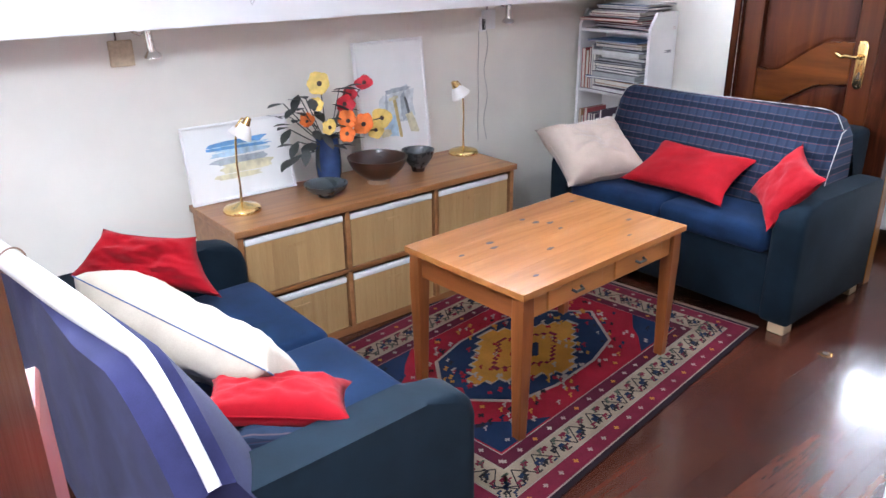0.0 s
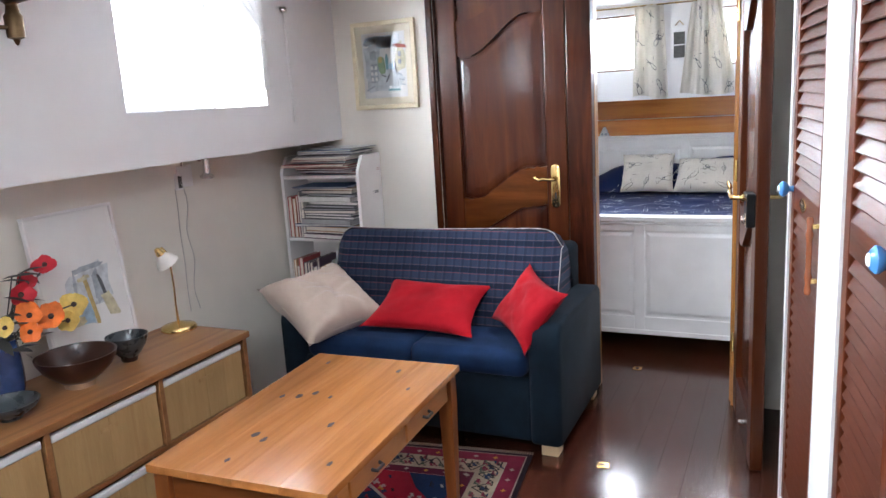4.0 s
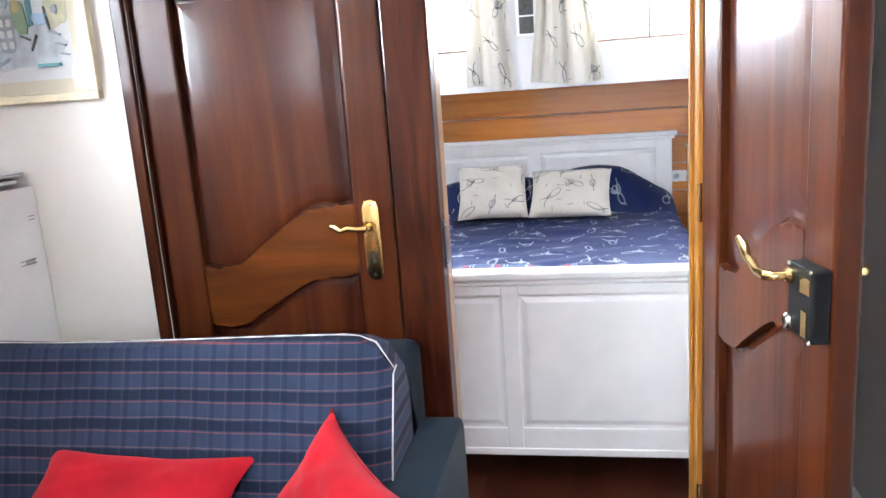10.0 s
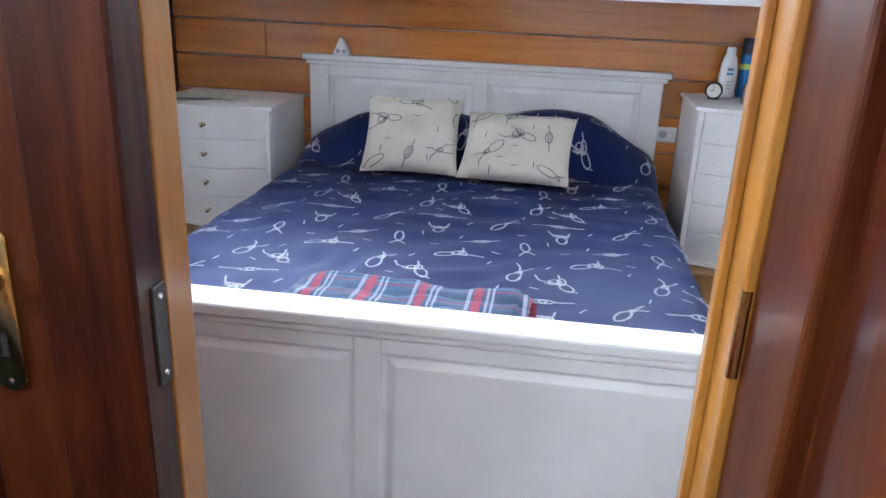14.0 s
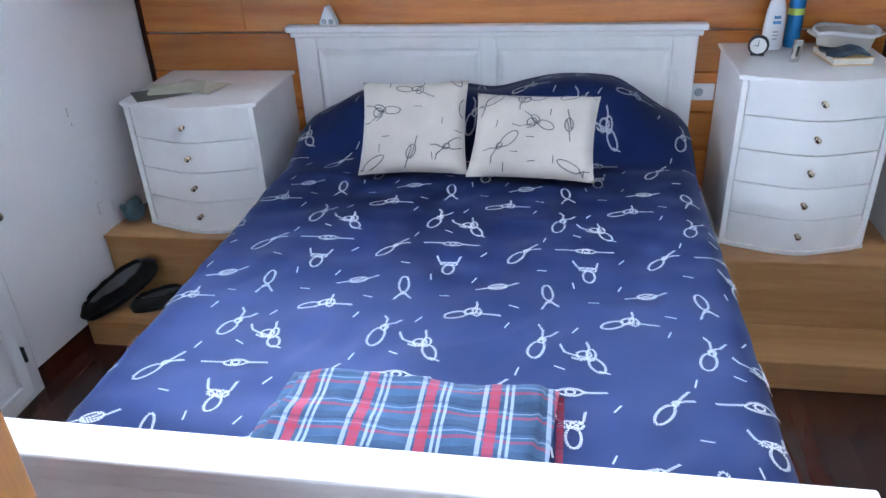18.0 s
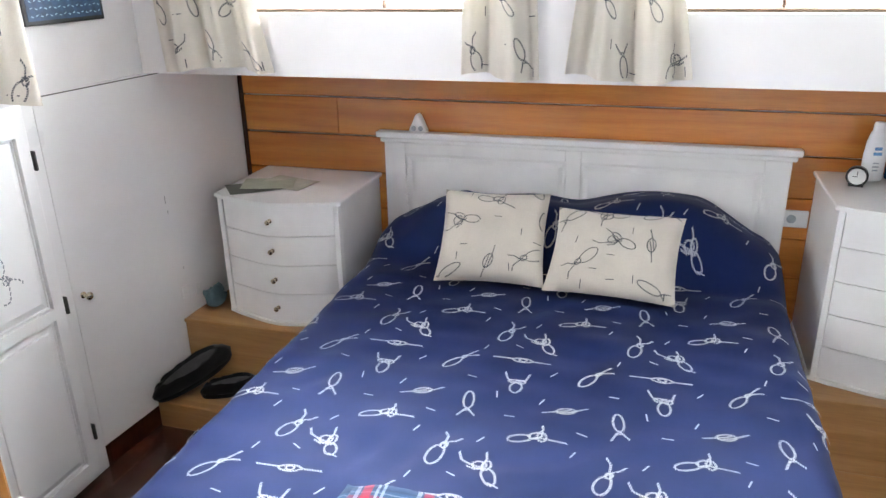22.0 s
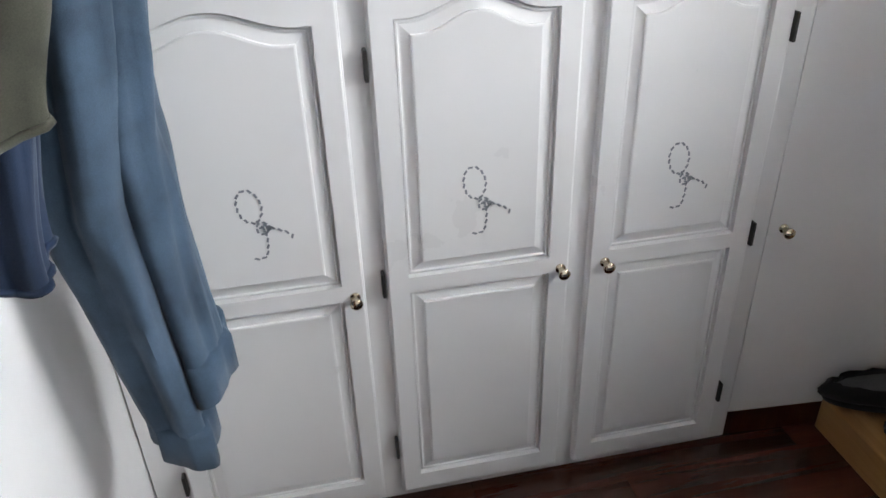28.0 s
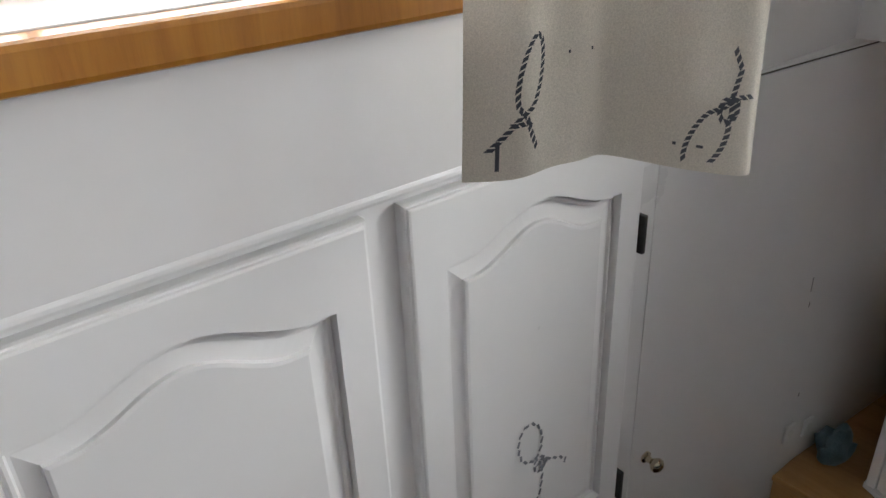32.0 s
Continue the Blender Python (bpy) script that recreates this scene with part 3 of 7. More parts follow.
structure("window_sill_cabin", box((PORT[0] - 0.04, 2.485, 1.488), (PORT[1] + 0.01, 2.74, 1.5235), 0.006), HONEY, "varnished wooden window sill", "sill")
BOW = 5.98
BOW_L, BOW_R = (1.22, 2.11, 1.522, 1.90), (-0.04, 0.83, 1.522, 1.90)
structure("wall_bow_panel", holed((BOW, -0.37, 1.318), (BOW + 0.02, CW, CEIL), 0, [BOW_L, BOW_R]), WHITE_WALL, "white boxed-out panel with two bow windows", "wall")
structure("bow_soffit", box((BOW + 0.02, -0.37, 1.318), (6.5, CW, 1.335)), WHITE_WALL, "white underside of the bow panel", "trim")
structure("wall_bow", holed((6.5, -0.45, 0), (6.56, 2.80, CEIL), 0, [(BOW_L[0], BOW_L[1], 1.5, 1.93), (BOW_R[0], BOW_R[1], 1.5, 1.93)]), WHITE_WALL, "bow wall behind the panelling", "wall")
for nm, w in (("window_reveal_bow", BOW_L), ("window_reveal_bow_b", BOW_R)):
    reveal(nm, (w[0], w[2]), (w[1], w[3]), 0, (BOW + 0.02, 6.5))
DARK_FRAME = plain("brown_window_frame", (0.20, 0.12, 0.075), 0.45, vary=0.15)
window("window_4", *BOW_L, 6.02, 0, [1.612], DARK_FRAME, "bow window with two panes in a thin brown frame", 0.012, 0.012)
window("window_5", *BOW_R, 6.02, 0, [0.438], DARK_FRAME, "bow window with two panes in a thin brown frame", 0.012, 0.012)
structure("wall_cabin_starboard", box((3.98, -0.45, 0), (6.5, -0.37, CEIL)), WHITE_WALL, "white starboard side of the cabin", "wall")
structure("wall_panel_flush", prism([(5.476, 2.532), (6.5, 2.448), (6.5, 2.60), (5.476, 2.60)], 0.085, 1.31, "xy"), WHITE_GLOSS, "flush white painted side panel beside the bed", "wall")
structure("wall_panel_top", prism([(5.476, 2.534), (6.5, 2.450), (6.5, 2.60), (5.476, 2.60)], 1.3105, 1.3140, "xy"), DARK_METAL, "dark joint above the side panel", "trim")
structure("panel_ledge", prism([(5.476, 2.5325), (6.5, 2.4485), (6.5, 2.60), (5.476, 2.60)], 1.3140, 1.3178, "xy"), WHITE_GLOSS, "thin white ledge on the side panel", "trim")
structure("baseboard_cabin", prism([(5.476, 2.535), (5.90, 2.500), (5.90, 2.58), (5.476, 2.58)], 0.0, 0.085, "xy"), MAHOGANY, "dark wooden baseboard", "baseboard")

# bright overcast distance outside the windows
structure("backdrop_port", box((-3, 4.5, 0.2), (9, 4.55, 4.5)), OUTDOORS, "bright overcast distance", "backdrop")
structure("backdrop_bow", box((8.5, -3, 0.2), (8.55, 4.4, 4.5)), OUTDOORS, "bright overcast distance", "backdrop")
structure("water", box((-60, -60, -1.3), (60, 60, -1.2)), plain("river_water", (0.05, 0.06, 0.055), 0.12, vary=0.2, scale=0.5), "dull river water outside", "water")


P_SCUFF = plain("grey_scuff", (0.30, 0.29, 0.28), 0.7, vary=0.3, scale=80)


# ---- doors ----
def s_curve(y, y0, y1, z_low, z_high, bump):
    """A rail's wavy edge: low at y0, rising in an S to y1."""
    t = (y - y0) / (y1 - y0)
    return z_low + (z_high - z_low) * smoothstep(0.12, 0.85, t) - bump * math.sin(math.pi * min(1, max(0, t / 0.4))) ** 2 * (t < 0.4) - 0.6 * bump * math.sin(math.pi * min(1, max(0, (t - 0.75) / 0.25))) ** 2 * (t > 0.75)


def panelled_door(name, width, height, label, m, back=0.040, rail_wood=None):
    """A panelled leaf in its own frame: y runs from the hinge (0) to the lock (width), face towards -x, thickness 0.04."""
    d = thing(name, label, "door", m, "", "structure")
    st = 0.10
    y0, y1 = st, width - st
    part("panel", box((0.004, 0.01, 0.01), (0.022, width - 0.01, height - 0.01), 0.002), MAHOGANY, d)
    part("stile", box((-0.020, 0, 0), (back, st, height), 0.007, 3), MAHOGANY_STILE, d)
    part("stile", box((-0.020, y1, 0), (back, width, height), 0.007, 3), MAHOGANY_STILE, d)
    n = 28
    ys = [y0 - 0.002 + (y1 - y0 + 0.004) * i / n for i in range(n + 1)]

    def rail(lower, upper):
        pts = [(y, lower(y)) for y in ys] + [(y, upper(y)) for y in reversed(ys)]
        return prism(pts, back - 0.002, -0.018, "yz", 0.009)
    part("rail", rail(lambda y: s_curve(y, y0, y1, 0.765, 0.895, 0.012), lambda y: s_curve(y, y0, y1, 0.925, 1.075, 0.014)), rail_wood or MAHOGANY_RAIL, d, "wavy carved middle rail")
    part("rail", rail(lambda y: s_curve(y, y0, y1, 1.60, 1.775, 0.0), lambda y: s_curve(y, y0, y1, 1.765, 1.90, 0.0)), MAHOGANY, d, "wavy carved upper rail")
    part("rail", rail(lambda y: 0.0, lambda y: 0.17), MAHOGANY, d)
    part("rail", rail(lambda y: height - 0.03, lambda y: height), MAHOGANY, d)

    def field(lower, upper, inset):
        """A softly crowned centre field inside the rails."""
        rings = []
        for grow, x in ((0.0, 0.005), (0.002, 0.002), (0.016, 0.0), (0.050, -0.0020), (0.085, -0.0025)):
            yy = [y0 + inset + grow + (y1 - y0 - 2 * inset - 2 * grow) * i / n for i in range(n + 1)]
            rings.append([Vector((x, y, lower(y) + inset + grow)) for y in yy] + [Vector((x, y, upper(y) - inset - grow)) for y in reversed(yy)])
        return loft(rings)
    part("raised_field", field(lambda y: s_curve(y, y0, y1, 0.925, 1.075, 0.014), lambda y: s_curve(y, y0, y1, 1.60, 1.775, 0.0), 0.008), MAHOGANY, d)
    part("raised_field", field(lambda y: 0.17, lambda y: s_curve(y, y0, y1, 0.765, 0.895, 0.012), 0.008), MAHOGANY, d)
    return d


def lever(parent, m, mirror=1, reach=1.0, rise=0.0):
    """A brass lever that points along mirror * y from its spindle, out along -x."""
    h = part("lever_handle", tube([m @ Vector((p[0], p[1] * reach, p[2] + rise * (p[1] * 8) ** 2)) for p in ((0, 0, 0), (-0.028, 0, 0), (-0.040, mirror * 0.008, 0), (-0.044, mirror * 0.03, 0.0), (-0.042, mirror * 0.06, 0.004), (-0.040, mirror * 0.085, -0.003), (-0.040, mirror * 0.105, 0.006), (-0.044, mirror * 0.118, 0.012))],
             [0.008, 0.008, 0.009, 0.0075, 0.0085, 0.0075, 0.009, 0.006], 10), BRASS, parent, "polished brass lever", 40)
    part("collar", lathe([(0, 0), (0.013, 0), (0.013, 0.006), (0.009, 0.012), (0, 0.012)], 14, m @ pose(0, 0, 0, 0, -90, 0)), BRASS, h)
    return h


def long_plate(parent, y, z0, z1, x=-0.020):
    n = 10
    w = 0.021
    mid = [(y + w * math.cos(math.pi * i / n), z1 - w + w * math.sin(math.pi * i / n)) for i in range(n + 1)]
    low = [(y + w * math.cos(math.pi + math.pi * i / n), z0 + w + w * math.sin(math.pi + math.pi * i / n)) for i in range(n + 1)]
    p = part("handle_plate", prism(mid + low, x, x - 0.006, "yz", 0.0025), BRASS, parent, "long polished brass door plate", 30)
    part("keyhole", prism([(y - 0.004, z0 + 0.045), (y + 0.004, z0 + 0.045), (y + 0.003, z0 + 0.062), (y + 0.005, z0 + 0.070), (y, z0 + 0.076), (y - 0.005, z0 + 0.070), (y - 0.003, z0 + 0.062)], x - 0.0055, x - 0.0072, "yz"), DARK_METAL, p)
    for z in (z0 + 0.012, z1 - 0.012):
        part("screw", lathe([(0, 0), (0.004, 0), (0.003, 0.0015), (0, 0.0018)], 10, pose(x - 0.006, y, z, 0, -90, 0)), CHROME, p)
    return p


# closed leaf: hinge side at larger y, so the leaf is mirrored by a half turn of its handing
closed = panelled_door("door_1", 0.627, 1.925, "closed dark mahogany door with wavy raised panels", pose(3.930, 1.8860, 0.002) @ Matrix.Diagonal((1, -1, 1, 1)))
pl = long_plate(closed, 0.570, 0.880, 1.085)
lever(pl, pose(-0.026, 0.570, 1.018), -1, 0.8)
# open leaf, hinged on the starboard jamb, swung back into the saloon
open_leaf = panelled_door("door_2", 0.602, 1.90, "open dark mahogany door with wavy panels swung into the saloon", pose(3.893, 0.509, 0.004, 0, 0, 99.2) @ Matrix.Diagonal((-1, 1, 1, 1)), 0.025, MAHOGANY_STILE)
lock = part("rim_lock", box((-0.050, 0.514, 0.912), (-0.020, 0.600, 1.030), 0.005), BLACK_LOCK, open_leaf, "black steel rim lock")
part("lock_label", box((-0.0515, 0.560, 0.988), (-0.0495, 0.592, 1.014), 0.0005), BRASS, lock, "small brass lock label")
part("lock_strip", box((-0.0515, 0.566, 0.918), (-0.0495, 0.584, 0.960), 0.0005), BRASS, lock)
part("cylinder", lathe([(0, 0), (0.015, 0), (0.015, 0.006), (0.010, 0.010), (0.004, 0.008), (0, 0.008)], 18, pose(-0.050, 0.528, 0.930, 0, -90, 0)), CHROME, lock, "", 40)
for y, z in ((0.520, 1.026), (0.594, 1.026), (0.594, 0.914)):
    part("screw", lathe([(0, 0), (0.004, 0), (0.003, 0.002), (0, 0.002)], 10, pose(-0.050, y, z, 0, -90, 0)), CHROME, lock)
lever(lock, pose(-0.050, 0.530, 1.008), -1, 0.95, 0.035)
part("outer_lever", tube([(0.025, 0.540, 1.010), (0.058, 0.540, 1.010), (0.068, 0.530, 1.010), (0.071, 0.440, 1.012)], 0.008, 8), BRASS, open_leaf, "polished brass lever", 40)
for z in (0.25, 1.0, 1.65):
    part("hinge", tube([(-0.024, -0.004, z), (-0.024, -0.004, z + 0.09)], 0.006, 10), BRASS, open_leaf, "brass hinge")
part("door_stop", lathe([(0, 0), (0.012, 0), (0.012, 0.012), (0.009, 0.02), (0, 0.02)], 12, pose(-0.020, 0.40, 0.10, 0, -90)), CHROME, open_leaf)


def louvre_door(name, x0, x1, z0, z1, label, knob_side, rail_z=(1.03, 1.10)):
    d = thing(name, label, "louvred door", SLANT, "", "structure")
    y0, y1, st = 0.245, 0.279, 0.055
    part("stile", box((x0, y0, z0), (x0 + st, y1, z1), 0.004), MAHOGANY_RED, d)
    part("stile", box((x1 - st, y0, z0), (x1, y1, z1), 0.004), MAHOGANY_RED, d)
    for a, b in ((z0, z0 + 0.09), rail_z, (z1 - 0.06, z1)):
        part("rail", box((x0 + st, y0, a), (x1 - st, y1, b), 0.003), LOUVRE_SLAT, d)
    me = None
    for a, b in ((z0 + 0.09, rail_z[0]), (rail_z[1], z1 - 0.06)):
        k = max(1, int((b - a) / 0.034))
        for i in range(k):
            z = a + (i + 0.5) * (b - a) / k
            if me is None:
                bm = box((-(x1 - x0 - 2 * st) / 2, -0.0235, -0.003), ((x1 - x0 - 2 * st) / 2, 0.0235, 0.003), 0.002, 1)
                sl = part("slat", bm, LOUVRE_SLAT, d)
                me = sl.data
            else:
                sl = new("slat", me)
                sl.parent = d
            sl.matrix_basis = pose((x0 + x1) / 2, (y0 + y1) / 2 + 0.004, z, -63)
    kx, kz = knob_side
    kb = part("knob", lathe([(0, 0), (0.010, 0), (0.008, 0.012), (0.018, 0.018), (0.024, 0.026), (0.024, 0.032), (0.015, 0.040), (0, 0.042)], 20, pose(kx, y1, kz, -90)), plain("blue_knob_glaze", (0.06, 0.22, 0.50), 0.2, vary=0.1, coat=0.5), d, "glossy blue ceramic knob", 40)
    part("knob_centre", lathe([(0, 0), (0.012, 0), (0.009, 0.003), (0, 0.004)], 16, pose(kx, y1 + 0.041, kz, -90)), WHITE_GLOSS, kb)
    return d


far_louvre = louvre_door("door_3", 2.548, 3.072, 0.045, 1.895, "red brown louvred closet door with a blue knob", (3.035, 1.088))
plate = part("name_plate", prism([(2.84 + 0.045 * math.cos(a) * (1 + 0.10 * math.cos(4 * a)), 1.065 + 0.019 * math.sin(a) * (1 + 0.10 * math.cos(4 * a))) for a in [2 * math.pi * i / 28 for i in range(28)]], 0.279, 0.282, "xz", 0.001), BRASS, far_louvre, "small oval brass name plate")
for i in range(6):
    part("letter", box((2.812 + 0.010 * i, 0.2822, 1.060), (2.817 + 0.010 * i, 0.2832, 1.070)), DARK_METAL, plate)
pull = part("pull_bar", lathe([(0.006, 0), (0.009, 0.01), (0.006, 0.03), (0.010, 0.045), (0.007, 0.06), (0.007, 0.14), (0.010, 0.155), (0.006, 0.17), (0.009, 0.19), (0.006, 0.20)], 14, pose(2.575, 0.302, 0.88)), plain("turned_red_wood", (0.26, 0.08, 0.035), 0.25, vary=0.15, coat=0.5), far_louvre, "turned wooden pull bar", 40)
for z in (0.91, 1.05):
    part("bracket", box((2.569, 0.279, z), (2.581, 0.298, z + 0.012), 0.002), BRASS, pull)
louvre_door("door_4", 1.862, 2.300, 0.045, 1.895, "red brown louvred closet door with a blue knob", (1.895, 1.125), (1.06, 1.13))
louvre_door("door_5", 1.423, 1.858, 0.045, 1.895, "red brown louvred closet door beside its twin", (1.46, 1.125), (1.06, 1.13))
hatch_panel = thing("access_panel", "low grey painted access panel with pale worn edges", "access panel", pose(3.605, 0.245, 0.10))
part("panel", box((0.004, 0, 0), (0.256, 0.005, 0.345), 0.001), WHITE_WALL, hatch_panel)
for x, z0, z1 in ((0.0, 0.0, 0.345), (0.254, 0.0, 0.255), (0.254, 0.275, 0.340)):
    part("edge_strip", box((x, 0.0, z0), (x + 0.006, 0.008, z1), 0.001), WHITE_GLOSS, hatch_panel, "pale worn edge strip")
part("ledge", box((-0.004, 0, 0.346), (0.264, 0.010, 0.352), 0.001), WHITE_WALL, hatch_panel)
part("latch", box((0.17, 0.0048, 0.27), (0.195, 0.013, 0.315), 0.003), DARK_METAL, hatch_panel, "small dark latch")
for x, z, l in ((5.953, 0.838, 0.032), (5.958, 0.800, 0.012), (5.995, 0.56, 0.010)):
    y = 2.532 - (x - 5.476) * 0.082
    part("scuff", box((x, y - 0.0006, z), (x + 0.003, y + 0.002, z + l)), P_SCUFF, bpy.data.objects["wall_panel_flush"])


# ---- knot prints on cloth ----
def motif(kind):
    """One rope figure as polylines, about 0.1 across, a to the side and b upwards."""
    def arc(cx, cy, rx, ry, a0, a1, n=12):
        return [(cx + rx * math.cos(radians(a0 + (a1 - a0) * i / n)), cy + ry * math.sin(radians(a0 + (a1 - a0) * i / n))) for i in range(n + 1)]
    def tilted(cx, cy, rx, ry, turn, a0, a1, n=16):
        c, s = math.cos(radians(turn)), math.sin(radians(turn))
        return [(cx + c * x - s * y, cy + s * x + c * y) for x, y in arc(0, 0, rx, ry, a0, a1, n)]
    if kind == "ribbon":
        return [[(-0.020, -0.047), (-0.013, -0.032), (-0.003, -0.014)] + arc(0, 0.024, 0.0125, 0.036, -55, 235, 18) + [(0.003, -0.014), (0.012, -0.030), (0.022, -0.045)], [(-0.007, -0.022), (0.008, -0.019)]]
    if kind == "bow":
        return [[(-0.006, 0.058), (0.004, 0.044), (0.004, 0.016), (0.008, 0.0)] + tilted(-0.008, -0.032, 0.017, 0.034, -12, 55, -235, 20) + [(-0.004, 0.002), (0.010, 0.018), (0.026, 0.024), (0.038, 0.040)], arc(0.004, 0.004, 0.008, 0.012, 0, 360, 10)]
    if kind == "line":
        return [[(-0.078, 0.004), (-0.03, 0.002)] + arc(0, 0, 0.024, 0.010, 160, 20, 8) + [(0.03, -0.002), (0.078, -0.004)], arc(0, 0, 0.026, 0.012, 180, 360, 10), arc(0.0, 0.0, 0.010, 0.008, 0, 360, 8)]
    if kind == "crab":
        return [[(-0.056, 0.034), (-0.046, 0.014), (-0.022, 0.002), (0.004, -0.006)] + tilted(0.024, -0.032, 0.014, 0.028, 28, 110, -200, 18) + [(0.004, 0.006), (0.008, 0.028), (0.002, 0.052)], arc(-0.004, 0.004, 0.016, 0.014, 0, 360, 12), arc(0.012, 0.004, 0.010, 0.020, 0, 360, 12), [(-0.028, -0.006), (-0.010, -0.014), (0.016, -0.008)]]
    if kind == "ram":
        return [[(-0.034, 0.040), (-0.024, 0.014), (-0.006, 0.002)] + arc(0.004, -0.028, 0.014, 0.025, 125, 415, 18) + [(0.010, 0.004), (0.022, 0.016), (0.026, 0.042)], arc(-0.006, 0.004, 0.014, 0.009, 0, 360, 10), arc(0.010, 0.004, 0.012, 0.010, 0, 360, 10)]
    if kind == "sling":
        return [tilted(-0.036, -0.008, 0.027, 0.012, 14, 25, 335, 18) + [(0.002, 0.002), (0.024, -0.002), (0.066, -0.006)], tilted(-0.002, 0.006, 0.016, 0.010, 30, 0, 360, 12), arc(0.012, 0.004, 0.010, 0.016, 0, 360, 12), [(0.004, 0.014), (0.014, 0.028), (0.012, 0.046)]]
    if kind == "eye":
        return [tilted(0, 0, 0.023, 0.013, 15, 0, 360, 14), [(-0.052, -0.016), (-0.022, -0.006), (0.004, 0.004), (0.012, 0.010)], [(-0.012, -0.010), (0.010, -0.002), (0.026, 0.006), (0.052, 0.020)]]
    if kind == "loop":
        return [tilted(-0.018, -0.022, 0.031, 0.013, 48, 25, 335, 18) + [(0.010, 0.004), (0.024, 0.022), (0.044, 0.040)], [(0.002, 0.002), (0.014, 0.010), (0.030, 0.014), (0.050, 0.014)], tilted(0.010, 0.008, 0.008, 0.005, 45, 0, 360, 8)]
    return [[(0, 0), (0, 0.016)]]


def knot_print(name, surf, marks, material, parent, lift=0.0022, width=0.006, rope=0.013):
    """Lays rope figures on a surface; surf(a, b) gives the place in metres; marks: (kind, a, b, turn, size)."""
    own = bmesh.new()
    e = 0.002
    for kind, a0, b0, turn, size in marks:
        c, s = math.cos(radians(turn)), math.sin(radians(turn))
        solid = kind == "dash"
        for line in motif(kind):
            pts = [(a0 + size * (c * x - s * y), b0 + size * (s * x + c * y)) for x, y in line]
            walk_pts, left = [], 0.0
            for (xa, ya), (xb, yb) in zip(pts, pts[1:]):
                d = math.hypot(xb - xa, yb - ya)
                t = left
                while t < d:
                    walk_pts.append((xa + (xb - xa) * t / d, ya + (yb - ya) * t / d, (xb - xa) / d, (yb - ya) / d))
                    t += 1.0 if solid else rope
                left = t - d
            for x, y, dx, dy in walk_pts:
                ln = 0.013 * size if solid else rope * 0.36
                w = width * (0.6 if solid else 1.0) / 2
                sk = 0 if solid else w * 0.8
                quad = []
                for u, v in ((-ln + sk, -w), (ln + sk, -w), (ln - sk, w), (-ln - sk, w)):
                    pa, pb = x + dx * u - dy * v, y + dy * u + dx * v
                    p = surf(pa, pb)
                    if p is None:
                        quad = None
                        break
                    nrm = (surf(pa + e, pb) or p) - p
                    nb = (surf(pa, pb + e) or p) - p
                    nn = nrm.cross(nb)
                    if nn.length < 1e-12:
                        quad = None
                        break
                    quad.append(p + nn.normalized() * lift)
                if quad:
                    own.faces.new([own.verts.new(q) for q in quad])
    ob = part(name, own, material, parent)
    return tagged(ob, "", "", "", "stuff")


def pillow_surface(w, h, t, side, ph=(0, 0, 0, 0)):
    """The skin of a cushion() with flat filling, as a function of metres from its lower left corner."""
    def f(a, b):
        u, v = 2 * a / w - 1, 2 * b / h - 1
        if abs(u) > 0.97 or abs(v) > 0.97:
            return None
        pull = 0.06
        x = u * (1 - pull * (1 - v * v))
        z = v * (1 - pull * (1 - u * u))
        full = max(0.0, (1 - u ** 4) * (1 - v ** 4)) ** 0.5
        dent = 1 + 0.10 * math.sin(3 * u + ph[0]) * math.sin(2.5 * v + ph[1]) + 0.05 * math.sin(7 * u + ph[2]) * math.sin(6 * v + ph[3])
        return Vector((x * w / 2, side * t / 2 * full * dent, (z + 1) * h / 2))
    return f


def phases(seed):
    rnd = random.Random(seed)
    return [rnd.uniform(0, 6.28) for _ in range(4)]


# ---- saloon furniture ----
def scatter_cushion(label, w, h, t, material, m, seed, ear=0.03, pinch=0.0, crumple=0.22, stitch=None):
    c = thing("cushion", label, "cushion", m, "cushions on the sofas")
    part("cover", cushion(w, h, t, seed, 28, ear, pinch, crumple), material, c, "", 60)
    rim = [(-w / 2 * 0.99, 0, h * 0.005), (-w / 2 * 0.93, 0, h / 2), (-w / 2 * 0.99, 0, h * 0.995), (0, 0, h * 0.965), (w / 2 * 0.99, 0, h * 0.995), (w / 2 * 0.93, 0, h / 2), (w / 2 * 0.99, 0, h * 0.005), (0, 0, h * 0.035), (-w / 2 * 0.99, 0, h * 0.005)]
    rim = [(x * (1 - pinch * (z / h) ** 1.4), y, z) for x, y, z in rim]
    part("seam", tube(rim, 0.0018 if stitch else 0.0028, 6), stitch or material, c, "blue stitched edge" if stitch else "", 60)
    return c


# navy throw whose purple is a cast of flare mixed into the colour
FLARE_TINT_THROW = cloth("flare_tint_navy_throw", (0.020, 0.020, 0.060), 600, 0.3, sheen=0.05)
EDGE_WHITE = cloth("off_white_binding", (0.50, 0.475, 0.46), 400, 0.12, bump=0.5)
FOOT_BROWN = plain("brown_string", (0.20, 0.12, 0.08), 0.8, vary=0.2)


